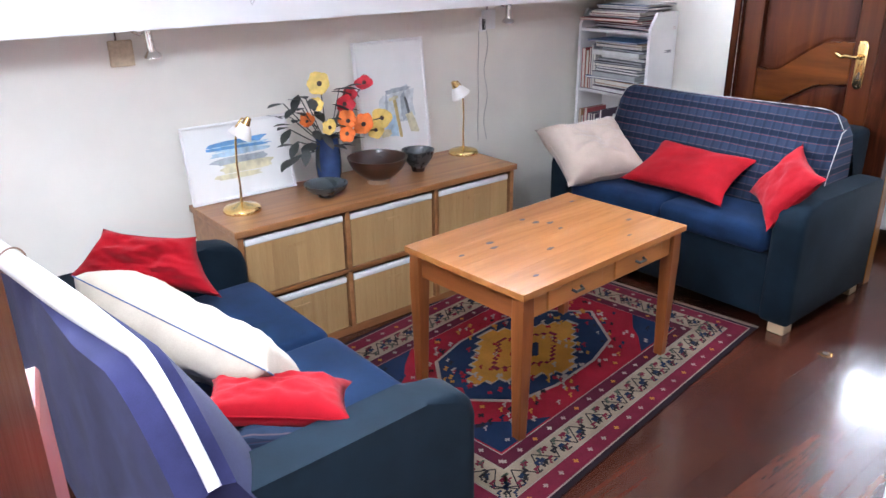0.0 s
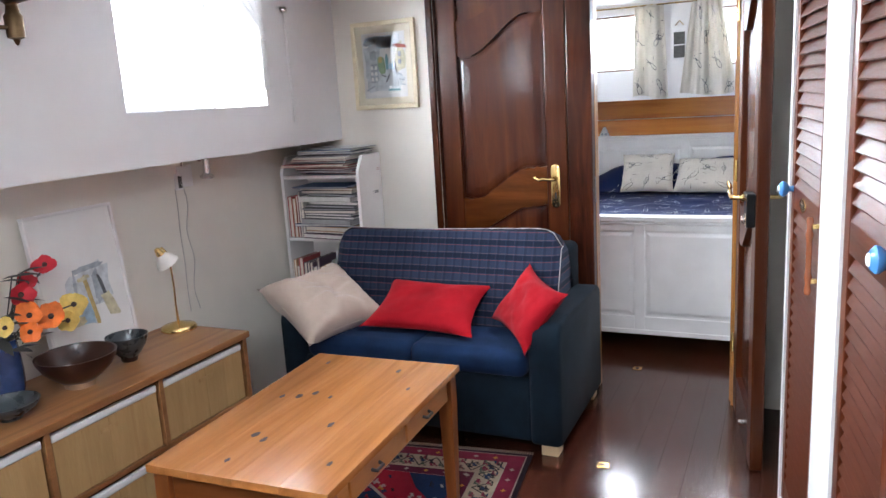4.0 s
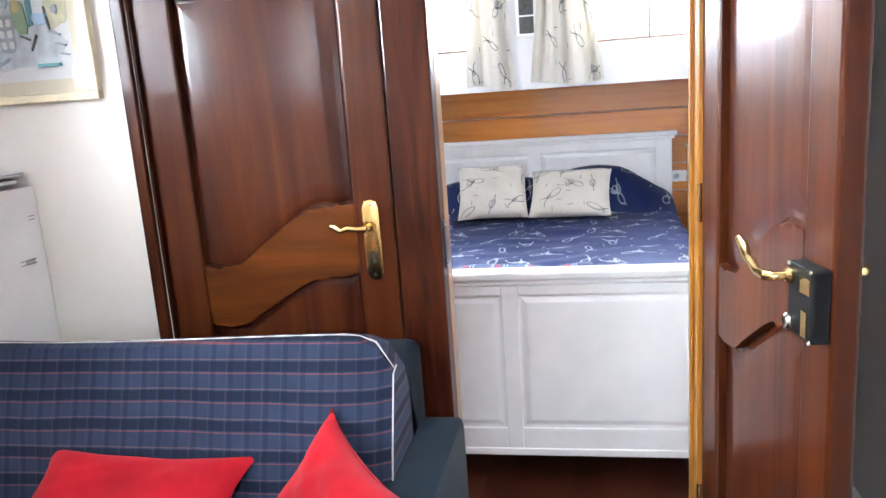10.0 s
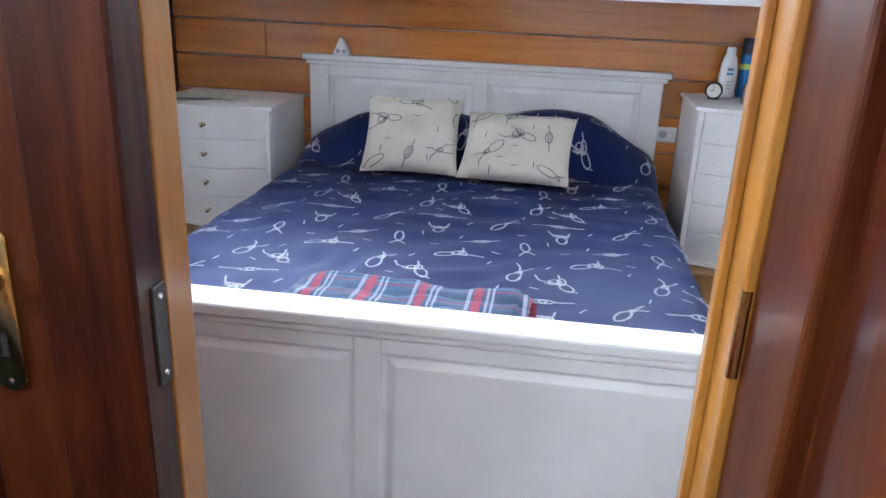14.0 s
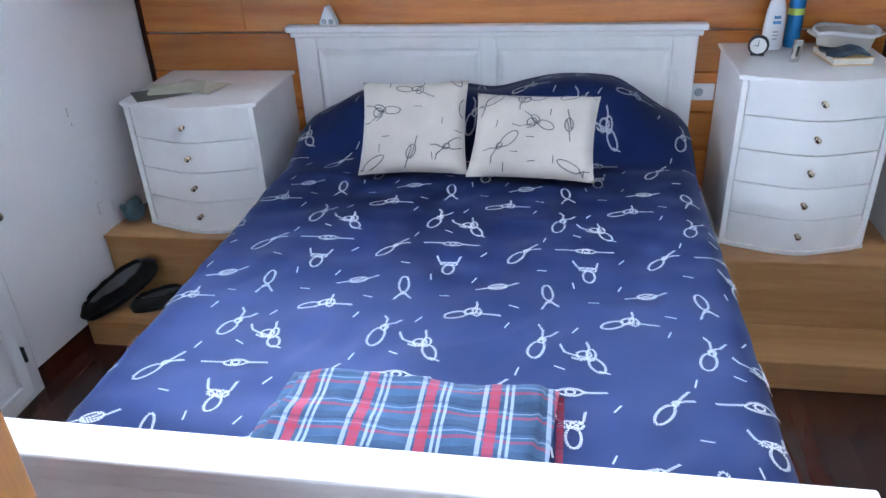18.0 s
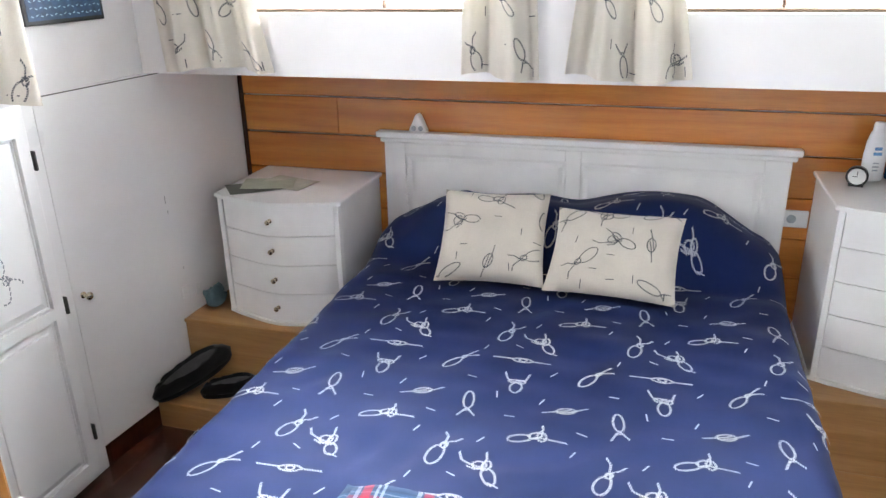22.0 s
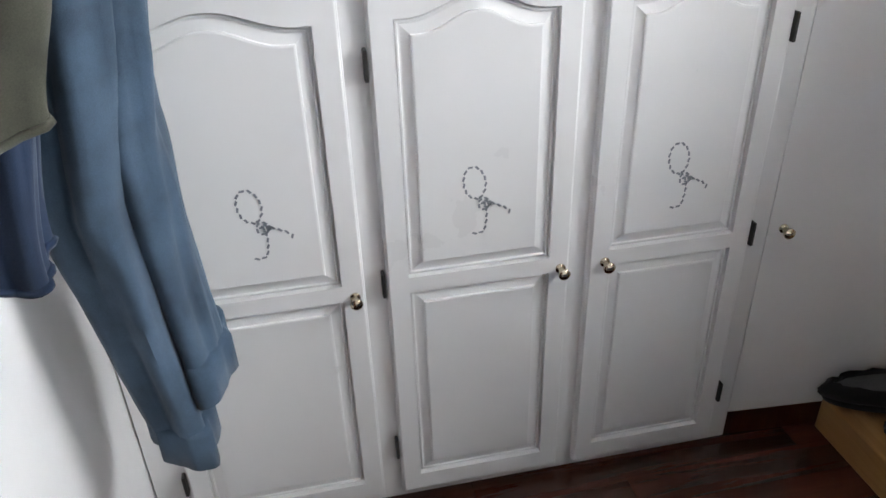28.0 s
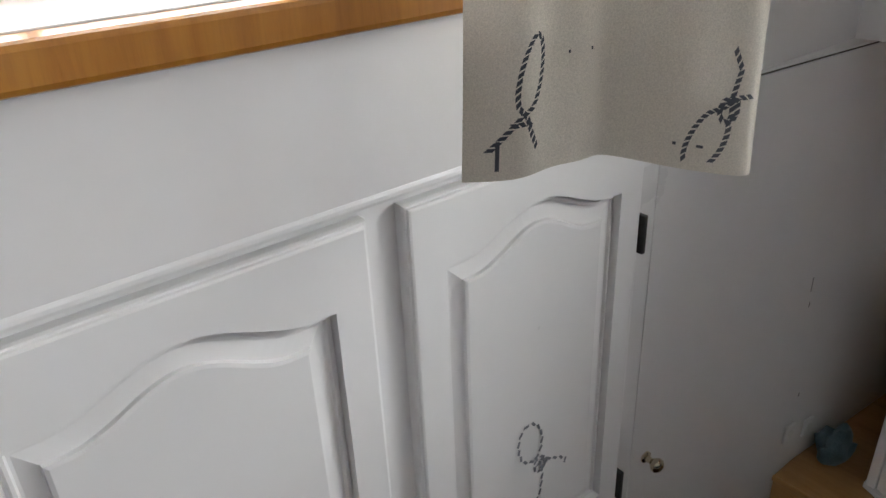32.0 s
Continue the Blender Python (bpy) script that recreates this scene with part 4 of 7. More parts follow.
def sofa(m, label, throw_white):
    """A two seat sofa: faces +x, stands on x 0..0.74, y 0..1.30."""
    s = thing("sofa", label, "sofa", m, "pair of sofas")
    W, D = 1.30, 0.72
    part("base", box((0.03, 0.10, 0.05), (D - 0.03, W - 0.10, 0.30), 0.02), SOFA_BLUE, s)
    # front takes the darker body cloth to stand for shade below the seat
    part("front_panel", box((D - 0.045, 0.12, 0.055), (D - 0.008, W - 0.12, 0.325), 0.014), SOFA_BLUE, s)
    aw = 0.112 if throw_white else 0.13
    for y0 in (0.0, W - aw):
        prof = [(0.02, 0.045), (D, 0.045), (D, 0.47), (D - 0.015, 0.520), (D - 0.06, 0.548), (D - 0.15, 0.556), (0.30, 0.548), (0.10, 0.545), (0.02, 0.535)]
        own = bmesh.new()
        lo = [own.verts.new((x, y0, z)) for x, z in prof]
        hi = [own.verts.new((x, y0 + aw, z)) for x, z in prof]
        own.faces.new(lo)
        own.faces.new(hi)
        for i in range(len(prof)):
            k = (i + 1) % len(prof)
            own.faces.new((lo[i], lo[k], hi[k], hi[i]))
        bmesh.ops.bevel(own, geom=own.edges[:], offset=0.022, segments=3, profile=0.5, affect="EDGES")
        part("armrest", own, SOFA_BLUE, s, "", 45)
    for i in range(2):
        a = 0.135 + i * 0.515
        own = box((0.14, a, 0.318), (D + 0.005, a + 0.512, 0.425), 0.038, 4)
        for v in own.verts:
            if v.co.z > 0.40:
                v.co.z += 0.012 * math.sin(math.pi * (v.co.y - a) / 0.512) + 0.004 * math.sin(v.co.x * 23)
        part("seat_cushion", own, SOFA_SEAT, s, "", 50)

    rings, rim = [], []
    for i in range(33):
        u = i / 32
        if throw_white:
            e = Vector((0.135 - 0.15 * u, -0.008 + 1.25 * u, 0.785 - 0.02 * u - 0.19 * max(0, 1 - u / 0.19) ** 1.5))
        else:
            e = Vector((0.300, 0.085 + 1.115 * u, 0.832 - 0.006 * math.sin(5 * u) - 0.075 * (1 - math.sqrt(1 - max(0, 1 - min(u, 1 - u) / 0.085) ** 2))))
        low, rear = e.x + (0.20 if throw_white else 0.13), 0.0 if throw_white else 0.02
        w = 0.006 * math.sin(9 * u) + 0.003 * math.sin(31 * u)
        prof = ((rear, 0.07), (rear + 0.3 * (e.x - rear) - 0.02 + w, e.z * 0.62), (max(rear - 0.01, e.x - 0.10), e.z - 0.025), (e.x - 0.03, e.z), (e.x, e.z - 0.008), ((2 * e.x + low) / 3 + 0.014 + w, e.z - 0.16), ((e.x + 2 * low) / 3 + 0.012 - w, e.z - 0.28), (low, min(0.42, e.z - 0.3)), (low - 0.03, 0.12))
        rings.append([Vector((x, e.y, max(0.06, z))) for x, z in prof])
        rim.append(e + (Vector((-0.040, 0, -0.002)) if throw_white else Vector((-0.008, 0, 0.004))))
    part("backrest", loft(rings), FLARE_TINT_THROW if throw_white else SOFA_BACK, s, "navy throw over the backrest", 40)
    part("throw_edge", tube(rim, [0.013 + 0.017 * smoothstep(0.0, 0.5, i / 32) for i in range(33)] if throw_white else [0.0016 + 0.0008 * math.sin(3.1 * i) for i in range(33)], 10), EDGE_WHITE, s, "white edge of the throw", 70)
    if throw_white:
        k = 23
        part("string_tie", tube([rim[k] + Vector((0.034 * math.cos(a), 0.010 * math.sin(2 * a), 0.034 * math.sin(a))) for a in [2 * math.pi * i / 20 for i in range(21)]], 0.0025, 6), FOOT_BROWN, s, "brown string round the white edge", 60)
    else:
        for u in (0, -1):
            part("throw_edge", tube([p + Vector((0.002, 0, 0.002)) for p in rings[u][3:8]], 0.0018, 8), EDGE_WHITE, s, "white edge of the throw", 70)
        part("back_shell", box((0.0, 0.10, 0.05), (0.20, W - 0.10, 0.74), 0.03, 3), SOFA_BLUE, s, "", 50)
    for x in (0.04, D - 0.09):
        for y in (0.02, W - 0.09):
            part("foot", box((x, y, 0), (x + 0.07, y + 0.07, 0.05), 0.005), plain("pale_beech", (0.62, 0.46, 0.27), 0.45, vary=0.1), s, "pale wooden foot")
    return s


sofa(pose(3.885, 2.405, 0, 0, 0, 180), "navy blue two seat sofa with a plaid throw against the bulkhead", False)
sofa(pose(0.705, 1.0, 0), "navy blue two seat sofa with a white edged throw", True)


def lay_cushion(label, low_a, low_b, top_mid, t, material, seed, ear=0.03, pinch=0.0, crumple=0.22, stitch=None):
    w, h, m = quilt_frame(low_a, low_b, top_mid)
    return scatter_cushion(label, w, h, t, material, m, seed, ear, pinch, crumple, stitch)


LONG_CREAM = cloth("warm_cream_cotton", (0.45, 0.385, 0.305), 600, 0.12)
BLUE_STITCH = cloth("blue_stitching", (0.05, 0.09, 0.22), 600, 0.2)
lay_cushion("plump beige satin cushion in the sofa's corner", (3.02, 2.135, 0.450), (3.40, 2.005, 0.470), (3.33, 2.355, 0.640), 0.19, BEIGE_CLOTH, 3, 0.12, 0.0, 0.30)
lay_cushion("flat bright red cushion lying against the plaid back", (3.265, 2.015, 0.458), (3.245, 1.515, 0.456), (3.51, 1.765, 0.594), 0.085, RED_CLOTH, 5, 0.10, 0.07, 0.16)
lay_cushion("bright red cushion stood on its corner beside the armrest", (3.42, 1.455, 0.488), (3.155, 1.238, 0.452), (3.405, 1.245, 0.672), 0.10, RED_CLOTH, 8, 0.16, 0.0, 0.16)
lay_cushion("crumpled red cushion in the corner of the sofa", (0.885, 2.300, 0.520), (1.225, 2.020, 0.475), (1.125, 2.215, 0.635), 0.14, RED_CLOTH, 11, 0.14, 0.42, 0.5)
lay_cushion("long cream cotton cushion with a blue stitched edge", (0.975, 2.05, 0.50), (1.175, 1.310, 0.462), (0.955, 1.57, 0.630), 0.17, LONG_CREAM, 14, 0.0, 0.0, 0.22, BLUE_STITCH)
lay_cushion("red cushion lying half on a denim one", (0.870, 1.235, 0.585), (1.125, 1.075, 0.545), (1.065, 1.370, 0.530), 0.085, RED_CLOTH, 17, 0.10, 0.0, 0.35)
lay_cushion("dark denim cushion under the red one", (0.900, 1.170, 0.520), (1.100, 1.080, 0.500), (1.060, 1.310, 0.470), 0.09, SOFA_BACK, 19)


def low_table():
    """The rectangular pine table with two small drawers."""
    t = thing("coffee_table", "knotty pine coffee table with tapered legs and two drawers", "table", pose(2.276, 1.577, 0, 0, 0, 2.6))
    L, W, H = 0.868, 0.545, 0.535
    n = 4
    for i in range(n):
        y0 = -W / 2 + i * W / n
        part("top_board", box((-L / 2, y0 + 0.0001, H - 0.022), (L / 2, y0 + W / n - 0.0001, H), 0.0006, 1), PINE_TOP, t)
    rnd = random.Random(77)
    for x, y, r in ((0.05, 0.175, 0.009), (0.064, 0.122, 0.011), (0.098, 0.083, 0.010), (0.081, 0.02, 0.008), (-0.205, 0.092, 0.011), (-0.227, 0.050, 0.010), (-0.095, -0.084, 0.010), (0.333, -0.094, 0.009), (0.352, 0.187, 0.008), (-0.354, 0.073, 0.007), (0.20, -0.19, 0.007), (-0.30, -0.20, 0.008)):
        ring = [(x + r * 1.6 * rnd.uniform(0.75, 1.2) * math.cos(a), y + r * 0.85 * rnd.uniform(0.75, 1.2) * math.sin(a)) for a in [2 * math.pi * i / 14 for i in range(14)]]
        part("wood_knot", prism(ring, H - 0.004, H + 0.0005, "xy"), PINE_KNOT, t, "dark knot in the pine")
    lx, ly = L / 2 - 0.036, W / 2 - 0.034
    for sx in (-1, 1):
        for sy in (-1, 1):
            own = loft([[(sx * lx + a * r, sy * ly + b * r, z) for a, b in ((-1, -1), (1, -1), (1, 1), (-1, 1))] for r, z in ((0.017, 0.0125), (0.024, H - 0.12), (0.024, H - 0.022))])
            bmesh.ops.bevel(own, geom=[e for e in own.edges if abs(e.verts[0].co.z - e.verts[1].co.z) > 0.05], offset=0.004, segments=2, profile=0.5, affect="EDGES")
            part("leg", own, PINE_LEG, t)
    for sy in (-1, 1):
        part("apron", box((-lx + 0.027, sy * ly - 0.012, H - 0.105), (lx - 0.027, sy * ly + 0.012, H - 0.022), 0.002), PINE, t)
    for sx in (-1, 1):
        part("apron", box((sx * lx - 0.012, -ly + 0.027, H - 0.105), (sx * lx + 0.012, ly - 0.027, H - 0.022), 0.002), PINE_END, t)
    for k in (-1, 1):
        c = k * 0.17
        dr = part("drawer", box((c - 0.135, -ly - 0.019, H - 0.097), (c + 0.135, -ly - 0.010, H - 0.032), 0.003), PINE, t)
        part("cup_pull", tube([(c - 0.022, -ly - 0.019, H - 0.062), (c - 0.018, -ly - 0.034, H - 0.066), (c + 0.018, -ly - 0.034, H - 0.066), (c + 0.022, -ly - 0.019, H - 0.062)], 0.005, 8), DARK_METAL, dr, "dark metal drawer pull", 40)
    return t


PINE_TOP = wood("table_pine_boards", (0.27, 0.092, 0.022), (0.36, 0.138, 0.036), (0.44, 0.185, 0.055), "x", 0.20, 0.5, 1.5, per_piece=0.16)
PINE_KNOT = plain("pine_knot", (0.030, 0.009, 0.003), 0.9, vary=0.35, scale=60)
# legs and end aprons: the table's pine at about half the brightness
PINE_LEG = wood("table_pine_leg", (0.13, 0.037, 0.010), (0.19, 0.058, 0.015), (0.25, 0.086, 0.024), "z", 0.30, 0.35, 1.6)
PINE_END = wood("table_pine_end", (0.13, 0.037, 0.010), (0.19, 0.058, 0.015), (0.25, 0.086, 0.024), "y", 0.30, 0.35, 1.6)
low_table()


def persian_rug():
    """A knotted rug whose borders, field and medallion are pieces of pile of different colour."""
    r = thing("rug", "red and navy patterned oriental rug under the table", "rug", pose(2.30, 1.70, 0.0, 0, 0, 7.2))
    L, W = 1.60, 1.16
    # pile tones are all lowered, partly to carry the table's shadow
    cols = {"edge": (0.01008, 0.00504, 0.0072), "red": (0.135, 0.0040, 0.0105), "cream": (0.165, 0.128, 0.088), "wine": (0.0828, 0.00576, 0.01584), "navy": (0.00504, 0.01224, 0.0324), "gold": (0.216, 0.1008, 0.01296), "white": (0.175, 0.145, 0.118), "black": (0.00864, 0.0072, 0.00864), "green": (0.036, 0.0432, 0.0288), "plum": (0.045, 0.0045, 0.0125)}
    mats = {k: cloth("rug_" + k, c, 350, 0.22, 0.6, sheen=0.0) for k, c in cols.items()}
    z = 0.006

    def slab(nm, l, w, h, key):
        return part(nm, box((-l / 2, -w / 2, 0.0005), (l / 2, w / 2, h), 0.002, 1), mats[key], r)
    slab("backing", L, W, z, "edge")
    steps = (("white_guard", 0.018, "white"), ("outer_border", 0.023, "wine"), ("white_guard", 0.085, "white"), ("main_border", 0.088, "cream"), ("white_guard", 0.186, "white"), ("inner_border", 0.189, "plum"), ("white_guard", 0.236, "white"), ("field", 0.239, "red"))
    for i, (nm, inset, key) in enumerate(steps):
        slab(nm, L - 2 * inset, W - 2 * inset, z + 0.0009 * (i + 1), key)
    zt = z + 0.0009 * 8

    def poly(nm, pts, h, key):
        return part(nm, prism(pts, zt - 0.001, zt + h, "xy"), mats[key], r)

    def steppy(rx, ry, k):
        pts = []
        for q in range(4):
            for i in range(k):
                t0, t1 = i / k, (i + 1) / k
                seq = [(1 - t0, t0), (1 - t0, t1)] if q % 2 == 0 else [(t0, 1 - t0), (t1, 1 - t0)]
                for a, b in seq:
                    x, y = {0: (a, b), 1: (-a, b), 2: (-a, -b), 3: (a, -b)}[q] if q in (0, 2) else {1: (-a, b), 3: (a, -b)}[q]
                    pts.append((x * rx, y * ry))
        return pts
    fl, fw = L / 2 - 0.245, W / 2 - 0.245
    for sx in (-1, 1):
        for sy in (-1, 1):
            poly("corner_field", [(sx * fl, sy * fw), (sx * (fl - 0.26), sy * fw), (sx * (fl - 0.16), sy * (fw - 0.07)), (sx * (fl - 0.10), sy * (fw - 0.13)), (sx * fl, sy * (fw - 0.19))], 0.0012, "navy")
    ring = [(0.47, 0), (0.30, 0.20), (0.12, 0.24), (-0.12, 0.24), (-0.30, 0.20), (-0.47, 0), (-0.30, -0.20), (-0.12, -0.24), (0.12, -0.24), (0.30, -0.20)]
    poly("medallion", ring, 0.0010, "white")
    poly("medallion", [(x * 0.965, y * 0.955) for x, y in ring], 0.0018, "navy")
    zig = steppy(0.31, 0.20, 7)
    poly("medallion_core", [(x * 1.05, y * 1.06) for x, y in zig], 0.0026, "white")
    poly("medallion_core", zig, 0.0033, "gold")
    poly("medallion_core", [(0.62 * x, 0.62 * y) for x, y in zig], 0.0037, "wine")
    poly("medallion_core", [(0.55 * x, 0.55 * y) for x, y in zig], 0.0041, "gold")
    for sx in (-1, 1):
        poly("pendant", [(sx * 0.40 + 0.6 * a * 0.06, b * 0.05) for a, b in ((1, 0), (0, 1), (-1, 0), (0, -1))], 0.0030, "red")
    poly("medallion_core", [(0.25 * x, 0.3 * y) for x, y in zig], 0.0048, "navy")
    rnd = random.Random(4)
    heaps = {k: bmesh.new() for k in ("white", "black", "wine", "gold", "green", "navy", "red")}

    def mark(key, x, y, s, h, kind):
        """One small woven figure: a diamond, hook or leaf of stepped squares."""
        cells = {"diamond": ((0, 0), (1, 0), (-1, 0), (0, 1), (0, -1)), "hook": ((0, 0), (1, 0), (1, 1), (-1, 0), (-1, -1)), "leaf": ((0, 0), (1, 1), (2, 1), (-1, -1), (0, 1)), "bar": ((0, 0), (1, 0), (2, 0))}[kind]
        for a, b in cells:
            box((x + (a - 0.5) * s, y + (b - 0.5) * s, h - 0.0012), (x + (a + 0.5) * s, y + (b + 0.5) * s, h + 0.0004), 0, 1, heaps[key])
    zb = z + 0.0009 * 4 + 0.0006
    for side in range(4):
        length = L if side < 2 else W
        k = int((length - 0.28) / 0.075)
        for i in range(k + 1):
            u = -(length - 0.28) / 2 + i * (length - 0.28) / k
            v = (W if side < 2 else L) / 2 - 0.138
            for off, key, s, kind in ((0, "black", 0.010, "hook"), (0.024, "wine", 0.008, "leaf"), (-0.024, "green", 0.008, "leaf"), (0.034, "black", 0.006, "bar")):
                a, b = u + rnd.uniform(-0.006, 0.006) + (0.03 if off else 0), v + off
                x, y = {0: (a, b), 1: (a, -b), 2: (b, a), 3: (-b, a)}[side]
                mark(key if i % 2 else ("navy" if key == "black" else key), x, y, s, zb, kind)
            for inset, hz, key in ((0.056, z + 0.0009 * 2 + 0.0006, "white"), (0.212, z + 0.0009 * 6 + 0.0006, "white")):
                b = (W if side < 2 else L) / 2 - inset
                x, y = {0: (u, b), 1: (u, -b), 2: (b, u), 3: (-b, u)}[side]
                if abs(x) < L / 2 - inset + 0.02 and abs(y) < W / 2 - inset + 0.02:
                    mark(key if i % 3 else "gold", x, y, 0.006, hz, "diamond")
    for side in range(4):
        length, other = (L, W) if side < 2 else (W, L)
        k = int((length - 0.2) / 0.10)
        for i in range(2 * k):
            u0 = -(length - 0.2) / 2 + i * (length - 0.2) / (2 * k)
            u1 = u0 + (length - 0.2) / (2 * k)
            v0, v1 = (other / 2 - 0.102, other / 2 - 0.174)[::1 if i % 2 else -1]
            line = []
            for a, b in ((u0, v0), (u0 + 0.005, v0), (u1 + 0.005, v1), (u1, v1)):
                line.append({0: (a, b), 1: (a, -b), 2: (b, a), 3: (-b, a)}[side])
            prism(line, zb - 0.001, zb + 0.0002, "xy", 0, heaps["black"])
            um, vm = (u0 + u1) / 2, other / 2 - 0.138
            for da, db, key in ((0.018, 0.022, "black"), (-0.018, -0.022, "wine"), (0.03, 0.008, "navy")):
                a, b = um + da * (1 if i % 2 else -1), vm + db
                x, y = {0: (a, b), 1: (a, -b), 2: (b, a), 3: (-b, a)}[side]
                mark(key, x, y, 0.0065, zb, "hook" if i % 2 else "leaf")
    for i in range(260):
        x, y = rnd.uniform(-fl, fl) * 0.95, rnd.uniform(-fw, fw) * 0.93
        inside = abs(x) / 0.47 + abs(y) / 0.33 < 1
        key = rnd.choice(("white", "gold", "red")) if inside else rnd.choice(("white", "navy", "black", "white", "gold"))
        mark(key, x, y, rnd.choice((0.006, 0.008)), zt + (0.005 if inside else 0.0016), rnd.choice(("diamond", "hook", "leaf")))
    for k, h in heaps.items():
        tagged(part("woven_figure", h, mats[k], r), "", "", "", "stuff")
    fr = bmesh.new()
    for sx in (-1, 1):
        for i in range(120):
            y = -W / 2 + (i + 0.5) * W / 120
            box((sx * L / 2 - (0.025 if sx < 0 else 0), y - 0.002, 0.0005), (sx * L / 2 + (0.025 if sx > 0 else 0), y + 0.002, 0.004), 0, 1, fr)
    tagged(part("fringe", fr, mats["white"], r), "", "", "", "stuff")
    return r


persian_rug()


def sideboard():
    """The low cube cabinet with six pull-out baskets."""
    s = thing("sideboard", "brown low sideboard with six bamboo storage baskets", "sideboard", pose(1.430, 2.270, 0))
    L, D, H = 1.350, 0.40, 0.560
    part("top", box((-0.012, -0.010, H - 0.026), (L + 0.012, D, H), 0.003), WALNUT, s)
    for x in (0, L - 0.022):
        part("side", box((x, 0, 0), (x + 0.022, D, H - 0.026), 0.002), WALNUT, s)
    part("plinth", box((0.022, 0.01, 0), (L - 0.022, D, 0.035), 0.002), WALNUT, s)
    part("back", box((0.022, D - 0.012, 0.035), (L - 0.022, D, H - 0.026)), WALNUT, s)
    part("shelf", box((0.022, 0, 0.277), (L - 0.022, D - 0.012, 0.293), 0.002), WALNUT, s)
    cw = (L - 0.044 - 2 * 0.02) / 3
    for i in (1, 2):
        x = 0.022 + i * cw + (i - 1) * 0.02
        part("divider", box((x, 0.0, 0.035), (x + 0.02, D - 0.012, H - 0.026), 0.002), WALNUT, s)
    for i in range(3):
        for j in range(2):
            x0 = 0.022 + i * (cw + 0.02) + 0.008
            z0 = 0.037 + j * 0.258
            x1, z1 = x0 + cw - 0.016, z0 + 0.222
            b = thing("storage_basket", "bamboo storage basket with a white cloth lining", "basket", s.matrix_world.copy(), "baskets in the sideboard")
            n = 4
            for k in range(n):
                a0, a1 = x0 + (x1 - x0) * k / n, x0 + (x1 - x0) * (k + 1) / n
                slat = part("bamboo_slat", box((a0 + 0.0001, 0.010 + 0.0005 * (k % 2), z0), (a1 - 0.0001, 0.020, z1 - 0.02), 0.0006, 1), BAMBOO_STRIP, b)
            for xa, xb, ya, yb in ((x0, x0 + 0.008, 0.02, D - 0.03), (x1 - 0.008, x1, 0.02, D - 0.03)):
                part("side", box((xa, ya, z0), (xb, yb, z1 - 0.02), 0.001), BAMBOO_STRIP, b)
            part("bottom", box((x0, 0.02, z0), (x1, D - 0.03, z0 + 0.008), 0.001), BAMBOO_STRIP, b)
            part("lining", box((x0 - 0.002, 0.006, z1 - 0.026), (x1 + 0.002, 0.026, z1), 0.006, 3), WHITE_CLOTH, b, "white cloth rim", 50)
            part("handle_slot", box(((x0 + x1) / 2 - 0.035, 0.0075, z1 - 0.072), ((x0 + x1) / 2 + 0.035, 0.0105, z1 - 0.058), 0.0012), BAMBOO_STRIP, b, "stitched handle strip")
    return s


BAMBOO_STRIP = wood("bamboo_strip", (0.33, 0.195, 0.080), (0.38, 0.235, 0.100), (0.43, 0.28, 0.13), "z", 0.45, 0.05, 2.6, bump=0.2, per_piece=0.07)
sideboard()
TOP = 0.5605

PAPER = plain("white_paper", (0.78, 0.78, 0.76), 0.7, vary=0.04, scale=10)
FRAME_WHITE = plain("white_picture_frame", (0.76, 0.75, 0.74), 0.35, vary=0.04)


def framed_picture(name, w, h, label, m, frame_mat, bar, mount, strokes, glazed=True, mount_mat=None):
    """A framed watercolour: strokes are (x, z, width, height, turn, material) blotches of paint on the sheet."""
    p = thing(name, label, "picture", m)
    part("backing", box((-w / 2 + 0.002, 0.004, 0.002), (w / 2 - 0.002, 0.010, h - 0.002)), PAPER, p)
    for a, b, c, d in ((-w / 2, w / 2, 0, bar), (-w / 2, w / 2, h - bar, h), (-w / 2, -w / 2 + bar, bar, h - bar), (w / 2 - bar, w / 2, bar, h - bar)):
        part("frame", box((a, -0.010, c), (b, 0.012, d), 0.003), frame_mat, p)
    part("mount", box((-w / 2 + bar, -0.001, bar), (w / 2 - bar, 0.004, h - bar)), mount_mat or PAPER, p)
    if mount_mat:
        part("sheet", box((-w / 2 + bar + mount, -0.0014, bar + mount), (w / 2 - bar - mount, 0.0, h - bar - mount)), PAPER, p)
    for i, (x, z, sw, sh, turn, mt) in enumerate(strokes):
        n = 14
        rnd = random.Random(i * 7 + 1)
        pts = []
        for k in range(n):
            a = 2 * math.pi * k / n
            q = 1 + rnd.uniform(-0.18, 0.18)
            cx, cz = abs(math.cos(a)) ** 0.5 * math.copysign(1, math.cos(a)), abs(math.sin(a)) ** 0.5 * math.copysign(1, math.sin(a))
            u, v = sw / 2 * q * cx, sh / 2 * q * cz
            c, s = math.cos(radians(turn)), math.sin(radians(turn))
            pts.append((x + u * c - v * s, z + u * s + v * c))
        part("paint", prism(pts, -0.001 - 0.0004 * (i + 1), 0.0, "xz"), mt, p)
    if glazed:
        g = part("glazing", box((-w / 2 + bar, -0.0095, bar), (w / 2 - bar, -0.0085, h - bar)), GLASS, p, "clear glass")
        g.visible_shadow = False
    return p


def paint(name, c):
    return plain("paint_" + name, c, 0.7, vary=0.35, scale=25, bump=0)


